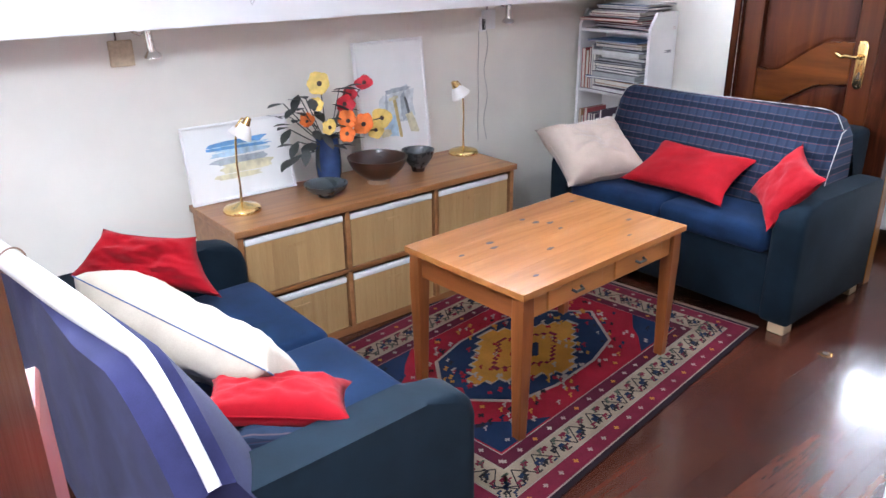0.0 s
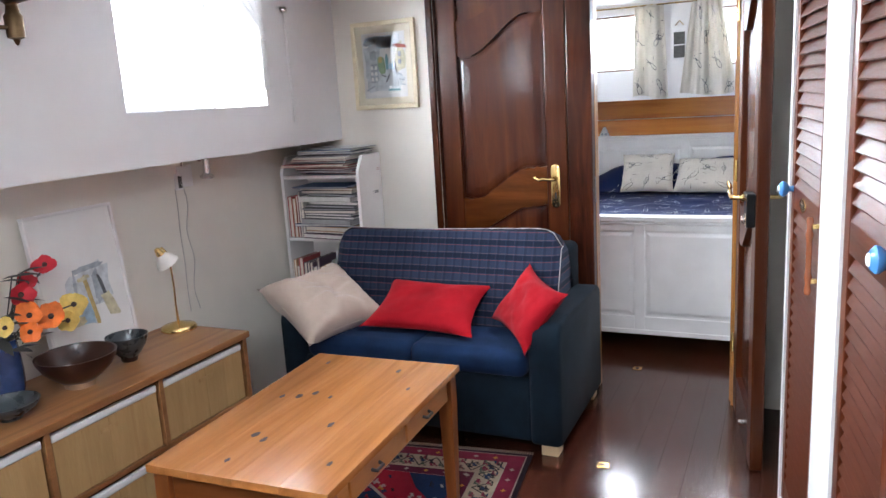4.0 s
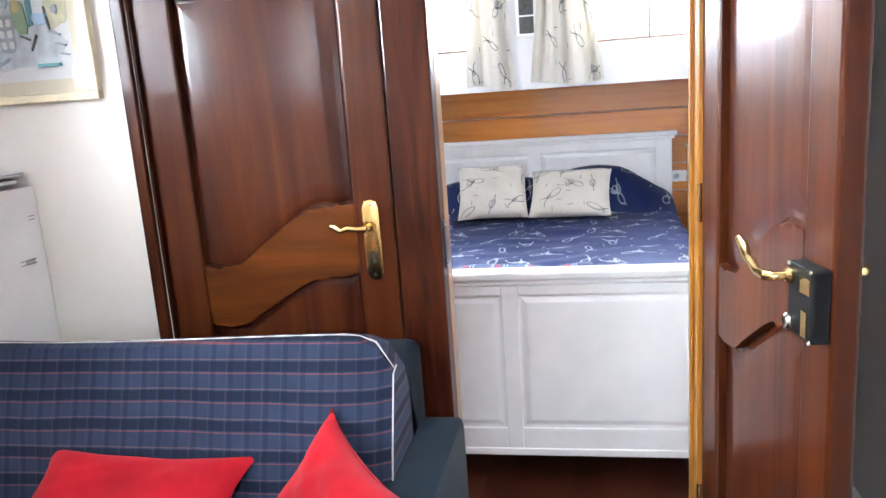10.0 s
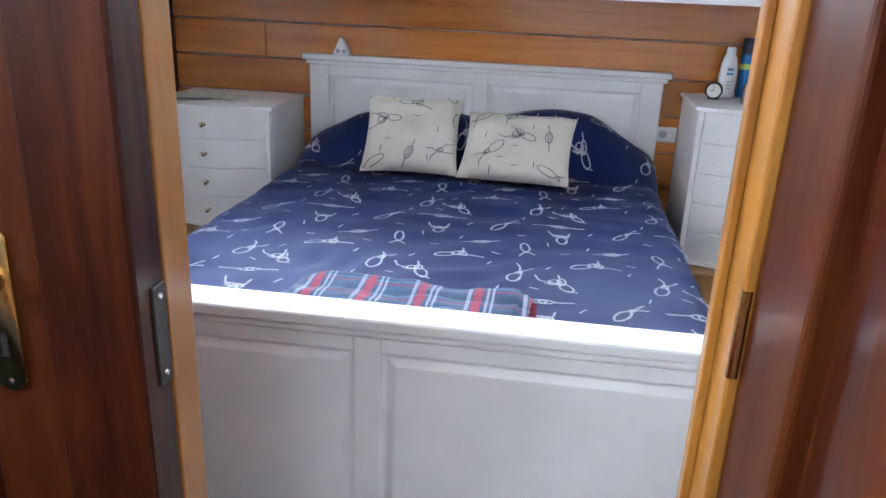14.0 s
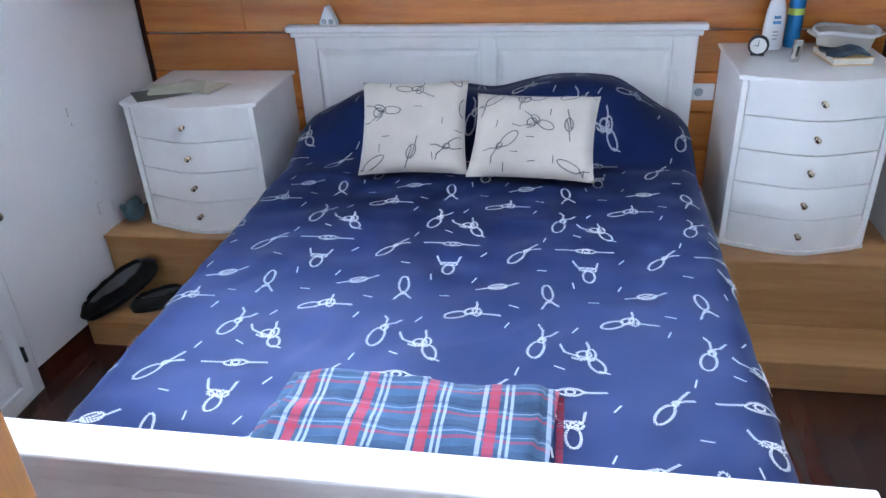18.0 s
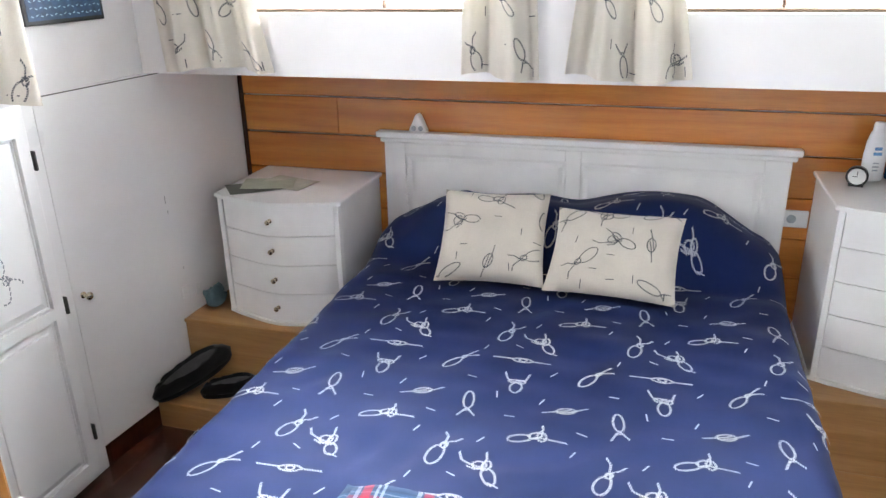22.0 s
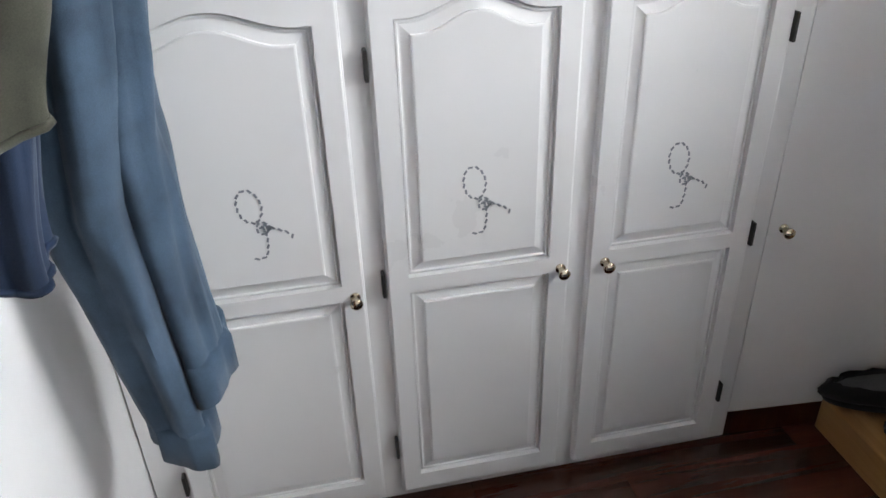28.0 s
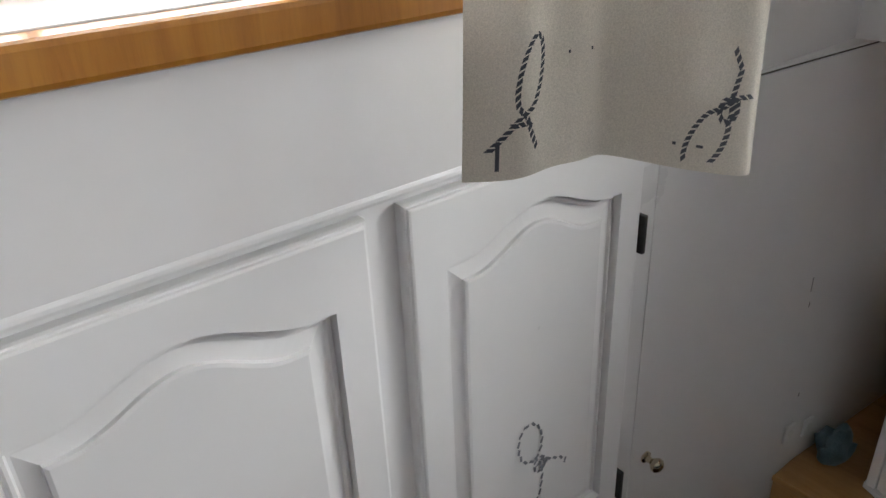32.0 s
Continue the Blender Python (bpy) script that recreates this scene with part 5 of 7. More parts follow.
P_BLUE, P_SKY, P_SAND, P_OCHRE, P_GREY, P_DARK, P_GREEN, P_TEAL, P_RED = (paint(n, c) for n, c in (("blue", (0.12, 0.30, 0.58)), ("sky", (0.45, 0.62, 0.74)), ("sand", (0.66, 0.62, 0.42)), ("ochre", (0.52, 0.40, 0.16)), ("grey", (0.38, 0.42, 0.46)), ("dark", (0.11, 0.12, 0.13)), ("green", (0.25, 0.36, 0.20)), ("teal", (0.14, 0.36, 0.40)), ("red", (0.45, 0.12, 0.08))))
P_PALE = paint("pale", (0.60, 0.64, 0.66))
sea = [(0.0, 0.215, 0.24, 0.03, 2, P_BLUE), (0.01, 0.20, 0.22, 0.025, 0, P_SKY), (0.0, 0.20, 0.25, 0.012, -1, P_BLUE), (0.0, 0.18, 0.23, 0.02, 1, P_SKY), (0.0, 0.15, 0.23, 0.03, 0, P_GREY), (0.02, 0.12, 0.22, 0.035, 0, P_SAND), (-0.02, 0.09, 0.20, 0.02, 0, P_SAND)]
framed_picture("picture", 0.44, 0.30, "white framed seaside watercolour leaning on the wall", pose(1.642, 2.625, TOP, -9), FRAME_WHITE, 0.010, 0.05, sea, False)
street = [(-0.03, 0.23, 0.10, 0.16, 0, P_PALE), (0.05, 0.26, 0.13, 0.16, 0, P_PALE), (0.03, 0.325, 0.13, 0.02, 4, P_GREY), (0.055, 0.25, 0.035, 0.12, 0, P_GREY), (-0.02, 0.17, 0.07, 0.10, 0, P_SKY), (0.015, 0.20, 0.018, 0.18, 8, P_OCHRE), (0.08, 0.22, 0.015, 0.14, 12, P_DARK), (0.095, 0.17, 0.045, 0.10, 20, P_SAND), (-0.045, 0.24, 0.012, 0.13, -6, P_GREY), (0.0, 0.29, 0.05, 0.015, 10, P_SAND), (-0.06, 0.14, 0.06, 0.03, 10, P_SAND)]
framed_picture("picture", 0.385, 0.545, "tall white framed watercolour of houses leaning on the wall", pose(2.405, 2.640, TOP, -6, 0, 2), FRAME_WHITE, 0.012, 0.06, street, False)
village = [(0.0, 0.325, 0.20, 0.06, 0, P_SKY), (-0.066, 0.225, 0.085, 0.19, 0, P_PALE), (0.0, 0.145, 0.19, 0.12, 0, P_PALE), (0.085, 0.25, 0.06, 0.13, 0, P_SAND), (-0.075, 0.325, 0.07, 0.025, 14, P_GREY), (-0.058, 0.173, 0.046, 0.088, -3, P_GREY)]
village += [(-0.070 + 0.022 * (i % 2), 0.148 + 0.027 * (i // 2), 0.014, 0.018, 0, PAPER) for i in range(6)]
village += [(-0.058, 0.262, 0.034, 0.045, 0, P_GREY), (-0.014, 0.214, 0.036, 0.075, 6, P_GREEN), (-0.018, 0.240, 0.020, 0.030, -10, P_OCHRE), (0.016, 0.225, 0.012, 0.070, 0, P_TEAL), (0.044, 0.205, 0.040, 0.030, 0, P_SKY), (0.062, 0.205, 0.005, 0.055, 8, P_DARK), (0.018, 0.150, 0.004, 0.040, -28, P_DARK), (-0.005, 0.162, 0.030, 0.004, -25, P_DARK)]
village += [(0.092, 0.300, 0.070, 0.018, -8, P_RED), (0.088, 0.262, 0.014, 0.022, 0, P_GREY), (0.088, 0.224, 0.014, 0.020, 0, P_GREY), (0.080, 0.168, 0.034, 0.006, -18, P_GREY), (0.092, 0.140, 0.030, 0.005, -14, P_GREY), (0.100, 0.116, 0.026, 0.005, -10, P_GREY), (0.052, 0.092, 0.066, 0.009, 0, P_TEAL), (-0.080, 0.105, 0.05, 0.006, 24, P_GREY)]
CREAM_MOUNT = plain("cream_mount", (0.72, 0.66, 0.50), 0.8, vary=0.05, scale=20)
CREAM_FRAME = plain("cream_gilt_frame", (0.70, 0.62, 0.42), 0.4, vary=0.12, scale=30)
framed_picture("wall_picture", 0.352, 0.425, "cream framed painting of a sunny village street", pose(3.886, 2.163, 1.378, 0, 0, -90), CREAM_FRAME, 0.022, 0.034, village, True, CREAM_MOUNT)


def touch_lamp(m, label):
    """A slim brass lamp with a curved neck and a small flower shaped head."""
    t = thing("table_lamp", label, "lamp", m, "pair of brass table lamps")
    part("base", lathe([(0, 0), (0.071, 0), (0.071, 0.009), (0.066, 0.016), (0.060, 0.019), (0.032, 0.024), (0.014, 0.032), (0, 0.034)], 40), BRASS, t, "", 40)
    neck = [(0, 0, 0.028), (0.003, 0, 0.10), (-0.002, 0, 0.18), (0.004, 0, 0.26), (0.012, -0.004, 0.32), (0.035, -0.012, 0.345), (0.055, -0.02, 0.335)]
    part("neck", tube(neck, [0.006, 0.004, 0.004, 0.004, 0.004, 0.004, 0.004], 10), BRASS, t, "", 60)
    part("holder", lathe([(0, 0.010), (0.010, 0.008), (0.013, -0.004), (0.018, -0.020), (0.015, -0.022), (0, -0.010)], 16, pose(0.055, -0.02, 0.338, 20, 25)), BRASS, t, "", 50)
    part("shade", lathe([(0.012, -0.012), (0.020, -0.022), (0.034, -0.040), (0.046, -0.066), (0.044, -0.066), (0.032, -0.040), (0.010, -0.014)], 24, pose(0.055, -0.02, 0.336, 20, 25)), plain("frosted_shade", (0.75, 0.72, 0.68), 0.35, vary=0.05), t, "pale frosted glass shade", 50)
    return t


touch_lamp(pose(1.548, 2.470, TOP, 0, 0, 15), "slim brass table lamp with a curved neck on the sideboard")
touch_lamp(pose(2.735, 2.570, TOP, 0, 0, 200), "slim brass table lamp with a curved neck beside the picture")
STONEWARE = plain("brown_stoneware", (0.040, 0.015, 0.009), 0.30, vary=0.45, scale=20, coat=0.15)
FOOT_CLAY = plain("bare_clay", (0.34, 0.22, 0.14), 0.7, vary=0.2, scale=20)
SLATE_GLAZE = plain("grey_blue_glaze", (0.040, 0.048, 0.052), 0.28, vary=0.4, scale=25, coat=0.2)


def bowl(m, r, h, material, foot, label):
    b = thing("bowl", label, "bowl", m, "pottery bowls on the sideboard")
    part("body", lathe([(r * 0.40, h * 0.16), (r * 0.62, h * 0.34), (r * 0.85, h * 0.60), (r * 0.97, h * 0.86), (r, h), (r * 0.95, h * 0.99), (r * 0.90, h * 0.84), (r * 0.70, h * 0.50), (r * 0.36, h * 0.26), (0, h * 0.22)], 36), material, b, "", 50)
    part("foot", lathe([(0, 0), (r * 0.38, 0), (r * 0.40, h * 0.10), (r * 0.46, h * 0.30), (r * 0.30, h * 0.22), (0, h * 0.20)], 28), foot, b, "unglazed clay foot", 50)
    return b


bowl(pose(2.150, 2.440, TOP), 0.126, 0.110, STONEWARE, FOOT_CLAY, "wide dark brown stoneware bowl with a clay foot")
bowl(pose(2.385, 2.470, TOP), 0.073, 0.095, SLATE_GLAZE, STONEWARE, "small dark glazed pottery bowl")
bowl(pose(1.885, 2.420, TOP), 0.088, 0.052, SLATE_GLAZE, SLATE_GLAZE, "shallow grey ribbed pottery dish")


def bouquet(m):
    f = thing("flower_vase", "blue pottery vase with yellow, orange and red silk flowers", "flowers", m)
    part("vase", lathe([(0, 0), (0.036, 0), (0.043, 0.03), (0.046, 0.07), (0.042, 0.13), (0.040, 0.155), (0.045, 0.165), (0.041, 0.165), (0.036, 0.15), (0.036, 0.02), (0, 0.012)], 28), plain("blue_glaze", (0.03, 0.06, 0.17), 0.2, vary=0.35, scale=25, coat=0.5), f, "dark blue glazed vase", 50)
    YEL, ORA, RED, LEAF, DARK = (plain("silk_" + n, c, 0.6, vary=0.25, scale=30) for n, c in (("yellow", (0.72, 0.52, 0.13)), ("orange", (0.75, 0.17, 0.02)), ("red", (0.50, 0.015, 0.03)), ("leaf", (0.030, 0.032, 0.028)), ("centre", (0.04, 0.02, 0.015))))
    rnd = random.Random(12)

    def petal(sz, cup):
        def s(u, v):
            a = (u - 0.5) * 2
            w = sz * 0.62 * math.sin(math.pi * min(1, 0.12 + 0.80 * v))
            return Vector((v * sz, a * w, cup * sz * v * v + 0.10 * sz * math.sin(3 * a) * v))
        return s

    def bloom(at, aim, sz, mat, cup, k=5):
        sz *= 0.74
        m0 = Matrix.Translation(at) @ Vector(aim).to_track_quat("Z", "Y").to_matrix().to_4x4()
        own = bmesh.new()
        for i in range(k):
            leaf = sheet(petal(sz * rnd.uniform(0.85, 1.1), cup), 5, 6)
            leaf.transform(m0 @ pose(0, 0, 0, 0, 0, 360 * i / k + rnd.uniform(-10, 10)))
            merge(leaf, own)
        fl = part("flower", own, mat, f, "", 80)
        part("flower_centre", lathe([(0, -0.002), (sz * 0.22, 0.0), (sz * 0.18, sz * 0.16), (0, sz * 0.22)], 12, m0), DARK, fl, "", 60)
        part("stem", tube([(0, 0, 0.14), Vector(at) * 0.45 + Vector((0, 0, 0.10)), Vector(at) - Vector(aim).normalized() * 0.004], 0.0022, 5), LEAF, fl)
    cam_dir = Vector((-0.62, -0.78, 0.15))
    blooms = (((-0.03, -0.03, 0.355), 0.056, YEL, 0.15, 6), ((-0.055, -0.05, 0.29), 0.034, YEL, 0.4, 5), ((0.06, -0.03, 0.275), 0.050, RED, 0.5, 5), ((0.045, -0.075, 0.225), 0.048, ORA, 0.25, 6), ((0.115, -0.06, 0.20), 0.052, ORA, 0.3, 6),
              ((0.03, -0.09, 0.185), 0.042, ORA, 0.3, 5), ((-0.03, -0.085, 0.215), 0.040, YEL, 0.3, 5), ((0.155, -0.01, 0.335), 0.046, RED, 0.1, 4), ((0.21, -0.03, 0.205), 0.050, YEL, 0.2, 5), ((0.17, -0.05, 0.17), 0.044, YEL, 0.3, 5), ((0.09, -0.02, 0.30), 0.036, RED, 0.4, 5), ((-0.085, -0.03, 0.235), 0.036, ORA, 0.6, 5))
    for at, sz, mt, cup, k in blooms:
        aim = cam_dir + Vector((rnd.uniform(-0.5, 0.5), rnd.uniform(-0.3, 0.3), rnd.uniform(-0.2, 0.5)))
        bloom(at, aim, sz, mt, cup, k)
    for i in range(46):
        a = rnd.uniform(-3.1, 0.2)
        rad, z = rnd.uniform(0.05, 0.17), rnd.uniform(0.12, 0.34)
        at = Vector((math.cos(a) * rad - 0.05, math.sin(a) * rad * 0.5, z))
        own = sheet(lambda u, v: Vector((v * 0.068, (u - 0.5) * 0.034 * math.sin(math.pi * min(1, 0.05 + v * 0.93)), -0.02 * v * v)), 3, 6)
        d = Vector((math.cos(a), math.sin(a) * 0.7, rnd.uniform(-0.5, 0.7)))
        own.transform(Matrix.Translation(at) @ d.to_track_quat("X", "Z").to_matrix().to_4x4())
        part("leaf", own, LEAF, f, "", 80)
        if i % 3 == 0:
            part("stem", tube([(0, 0, 0.13), at * 0.5 + Vector((0, 0, 0.06)), at], 0.002, 5), LEAF, f)
    part("drooping_leaf", sheet(lambda u, v: Vector((-0.045 - 0.012 * math.sin(3 * v), -0.03 + (u - 0.5) * 0.03 * math.sin(math.pi * min(1, 0.05 + v * 0.9)), 0.15 - 0.10 * v)), 3, 6), LEAF, f, "", 80)
    return f


bouquet(pose(1.995, 2.575, TOP) @ Matrix.Diagonal((1.22, 1.1, 1.18, 1)))


def wall_spot(m, label, square):
    """A reading spot on a bent arm, fixed to a small back plate."""
    w = thing("wall_spotlight", label, "lamp", m, "reading spots under the ledge")
    part("back_plate", box((-0.042, -0.014, -0.045), (0.042, 0, 0.045), 0.004), plain("cork_board", (0.50, 0.40, 0.27), 0.8, vary=0.2, scale=60) if square else WHITE_GLOSS, w, "square pale back plate")
    part("arm", tube([(-0.012, -0.006, 0.040), (-0.014, -0.014, 0.078), (-0.004, -0.022, 0.084), (0.030, -0.034, 0.078), (0.062, -0.045, 0.060), (0.070, -0.050, 0.070), (0.082, -0.052, 0.078), (0.092, -0.052, 0.066)], 0.0042, 8), CHROME, w, "", 60)
    part("head", lathe([(0, 0.044), (0.012, 0.044), (0.0145, 0.038), (0.0145, -0.028), (0.019, -0.036), (0.029, -0.046), (0.031, -0.051), (0.026, -0.051), (0.016, -0.038), (0, -0.036)], 20, pose(0.088, -0.055, 0.036, 10, -8)), CHROME, w, "", 50)
    return w


wall_spot(pose(1.275, 2.72, 1.140), "chrome reading spot on a square pale plate under the ledge", True)
wall_spot(pose(3.02, 2.72, 1.150), "chrome reading spot under the ledge with a hanging cable", False)
switch = thing("light_switch", "small dark and white light switch on the low wall", "switch", pose(2.985, 2.72, 1.13))
part("plate", box((-0.022, -0.008, -0.035), (0.022, 0, 0.035), 0.003), WHITE_GLOSS, switch)
part("rocker", box((-0.008, -0.014, -0.026), (0.012, -0.008, 0.026), 0.002), DARK_METAL, switch, "dark rocker")
cable = thing("cable", "two thin cables hanging from the switch to the sideboard", "cable")
CABLE_WHITE = plain("grey_cable", (0.42, 0.40, 0.38), 0.5, vary=0.1)
for x0, wv in ((2.955, 0.002), (3.005, 0.012)):
    part("wire", tube([(x0 + wv * math.sin(i * 0.9), 2.712, 1.10 - i * 0.036) for i in range(16)], 0.0021, 6), CABLE_WHITE, cable, "", 60)


def oil_sconce(m):
    s = thing("wall_sconce", "dark bronze oil lamp sconce with a round back plate", "lamp", m)
    part("back_plate", lathe([(0, 0), (0.052, 0), (0.050, 0.008), (0.036, 0.014), (0.030, 0.022), (0, 0.024)], 32, pose(0, 0, 0, 90)), BRONZE, s, "", 40)
    part("bracket", tube([(0, -0.02, 0), (0.02, -0.06, -0.012), (0.05, -0.085, -0.012), (0.065, -0.085, 0.0)], 0.006, 8), BRONZE, s, "", 60)
    part("tank", lathe([(0, -0.062), (0.005, -0.058), (0.010, -0.045), (0.024, -0.04), (0.026, 0.02), (0.020, 0.028), (0.016, 0.05), (0.020, 0.056), (0, 0.06)], 24, pose(0.075, -0.085, 0.0)), BRONZE, s, "", 40)
    part("gallery", lathe([(0.018, 0.056), (0.062, 0.070), (0.064, 0.078), (0.050, 0.084), (0.018, 0.070)], 32, pose(0.075, -0.085, 0.0)), BRONZE, s, "", 40)
    part("chimney", lathe([(0.046, 0.08), (0.060, 0.11), (0.046, 0.16), (0.040, 0.22), (0.038, 0.22), (0.044, 0.16), (0.057, 0.11), (0.043, 0.082)], 28, pose(0.075, -0.085, 0.0)), plain("opal_glass", (0.80, 0.79, 0.76), 0.2, vary=0.03), s, "white opal glass chimney", 60)
    return s


oil_sconce(pose(1.995, 2.45, 1.70))
for x, z0, z1 in ((1.645, 1.295, 1.85), (3.477, 1.345, 1.85)):
    c = thing("blind_cord", "white blind cord looped from a small hook", "cord", pose(x, 2.45, z0))
    h = z1 - z0
    part("cord", tube([(0.0, -0.008, h), (0.004, -0.006, h * 0.5), (0.010, -0.006, 0.01), (0.016, -0.006, 0.0), (0.022, -0.006, 0.012), (0.014, -0.006, h * 0.45), (0.004, -0.008, h)], 0.0020, 6), WHITE_CLOTH, c, "", 60)
    part("hook", lathe([(0, 0), (0.010, 0), (0.006, 0.006), (0.005, 0.014), (0.009, 0.018), (0, 0.020)], 12, pose(0, 0, h, 90)), CHROME, c, "small metal hook", 50)


def tied_curtain(name, label, x_open, x_side, z0, z1, y, fabric):
    """A white voile bunched to one side of a window."""
    c = thing(name, label, "curtain", pose(0, 0, 0), "saloon curtains")

    def f(u, v):
        z = z1 + (z0 - z1) * v
        inner = x_open + (x_side - 0.035 - x_open) * smoothstep(0.0, 0.45, v)
        x = inner + (x_side - inner) * u
        return Vector((x, y - 0.012 - 0.012 * math.sin(u * 26 + 2 * v) * (1 - 0.3 * v), z))
    part("fabric", sheet(f, 44, 14, 0.0015), fabric, c, "", 60)
    part("tie", tube([(x_side - 0.04, y - 0.03, z1 + (z0 - z1) * 0.5), (x_side - 0.015, y - 0.036, z1 + (z0 - z1) * 0.5 - 0.01), (x_side + 0.01, y - 0.02, z1 + (z0 - z1) * 0.5)], 0.004, 6), fabric, c)
    return c


tied_curtain("curtain", "white curtain tied to the side of a saloon window", 1.20, 1.432, 1.50, 1.93, 2.456, VOILE)
tied_curtain("curtain", "white curtain tied to the side of a saloon window", 3.07, 3.312, 1.50, 1.93, 2.456, VOILE)


def bookcase():
    b = thing("bookcase", "narrow white bookcase stuffed with magazines and books", "bookcase", pose(0, 0, 0))
    x0, x1, y0, y1 = 3.675, 3.895, 2.235, 2.700
    for y in (y0, y1 - 0.016):
        own = prism([(x0, 0), (x1, 0), (x1, 1.165), (x0 + 0.05, 1.165), (x0, 1.09)], y, y + 0.016, "xz")
        part("side", own, WHITE_FURN, b)
    part("back", box((x1 - 0.008, y0 + 0.016, 0), (x1, y1 - 0.016, 1.12)), WHITE_FURN, b)
    for z in (0.04, 0.38, 0.735, 1.055):
        part("shelf", box((x0 + 0.002, y0 + 0.016, z), (x1 - 0.008, y1 - 0.016, z + 0.016), 0.002), WHITE_FURN, b)
    return x0, x1, y0 + 0.018, y1 - 0.018


bx0, bx1, by0, by1 = bookcase()
BOOK_COLOURS = [plain("book_" + n, c, 0.45, vary=0.12, scale=30) for n, c in (("white", (0.70, 0.69, 0.66)), ("cream", (0.60, 0.54, 0.44)), ("slate", (0.09, 0.10, 0.12)), ("red", (0.35, 0.05, 0.05)), ("blue", (0.06, 0.14, 0.30)), ("grey", (0.36, 0.36, 0.37)), ("tan", (0.38, 0.23, 0.12)), ("plum", (0.10, 0.06, 0.09)))]
MAGAZINE_COLOURS = [BOOK_COLOURS[i] for i in (0, 0, 1, 2, 2, 2, 2, 5, 4, 6, 7, 7)]
TOP_COLOURS = [BOOK_COLOURS[i] for i in (2, 4, 7, 3, 0, 2, 7, 5)]
PAGES = plain("page_edges", (0.68, 0.64, 0.55), 0.8, vary=0.12, scale=120)


def book(m, l, w, t, mat, label="closed book or magazine in the bookcase", pages=None):
    b = thing("book", label, "book", m, "books in the bookcase")
    part("cover", box((0, 0, 0), (l, w, t * 0.16), 0.0006, 1), mat, b)
    part("cover", box((0, 0, t * 0.84), (l, w, t), 0.0006, 1), mat, b)
    part("page_block", box((0.003, 0.003, t * 0.16), (l - 0.003, w - 0.003, t * 0.84)), pages or PAGES, b)
    return b


rnd = random.Random(31)
for base, top, cnt in ((1.072, 1.215, 14), (0.752, 1.035, 18)):
    z = base
    for i in range(cnt):
        t = rnd.uniform(0.006, 0.013) if base > 1 else rnd.choice((0.008, 0.012, 0.018, 0.026))
        if z + t > top:
            break
        w = rnd.uniform(0.29, 0.345)
        book(pose(bx0 + rnd.uniform(-0.040, 0.01), by0 + 0.004 + rnd.uniform(0, 0.05), z, 0, 0, rnd.uniform(-9, 9)), 0.195, w, t, rnd.choice(MAGAZINE_COLOURS if base < 1 else TOP_COLOURS), "magazine lying in a stack in the bookcase", rnd.choice((PAGES, PAGES, BOOK_COLOURS[5], BOOK_COLOURS[0])))
        z += t + 0.0008
for shelf, h in ((0.752, 0.24), (0.396, 0.25), (0.056, 0.26)):
    y = by1 - 0.004
    stop = by1 - 0.085 if shelf > 0.7 else by0 + 0.05
    while y > stop:
        t = rnd.uniform(0.012, 0.03)
        hh = h * rnd.uniform(0.8, 1.0)
        book(pose(bx0 + 0.01, y, shelf, 90), 0.16, hh, t, rnd.choice(BOOK_COLOURS), "upright book in the bookcase")
        y -= t + 0.001
for x, y in ((3.178, 0.948), (4.232, 1.007)):
    d = thing("deck_ring", "small square brass deck fitting in the floor", "floor fitting", pose(x, y, 0))
    part("plate", box((-0.022, -0.022, 0), (0.022, 0.022, 0.003), 0.001), BRASS, d)
    part("hole", lathe([(0, 0.003), (0.011, 0.003), (0.011, 0.0042), (0, 0.0042)], 16), DARK_METAL, d)


# ---- built-in cupboards ----
wardrobe = thing("built_in_cupboard", "white painted built-in cupboard with three arched panel doors", "cupboard", pose(0, 0, 0))
part("carcass", holed((3.985, 2.532, 0.0), (5.474, 2.55, 1.312), 1, [(4.09, 4.50, 0.09, 1.27), (4.60, 4.95, 0.09, 1.27), (5.05, 5.39, 0.09, 1.27)]), WHITE_GLOSS, wardrobe)
part("side", box((5.458, 2.55, 0), (5.474, 2.74, 1.312)), WHITE_GLOSS, wardrobe)
part("top", box((3.985, 2.532, 1.312), (5.474, 2.74, 1.3175)), WHITE_GLOSS, wardrobe)
part("cornice", box((3.985, 2.518, 1.3115), (5.474, 2.5315, 1.3255), 0.005), WHITE_GLOSS, wardrobe, "narrow moulding above the doors")


def arch(x, x0, x1, z_side, z_mid):
    """A shallow ogee arch: flat shoulders that sweep up to the middle."""
    t = abs(2 * (x - x0) / (x1 - x0) - 1)
    return z_side + (z_mid - z_side) * (0.5 + 0.5 * math.cos(math.pi * min(1, t / 0.86)))


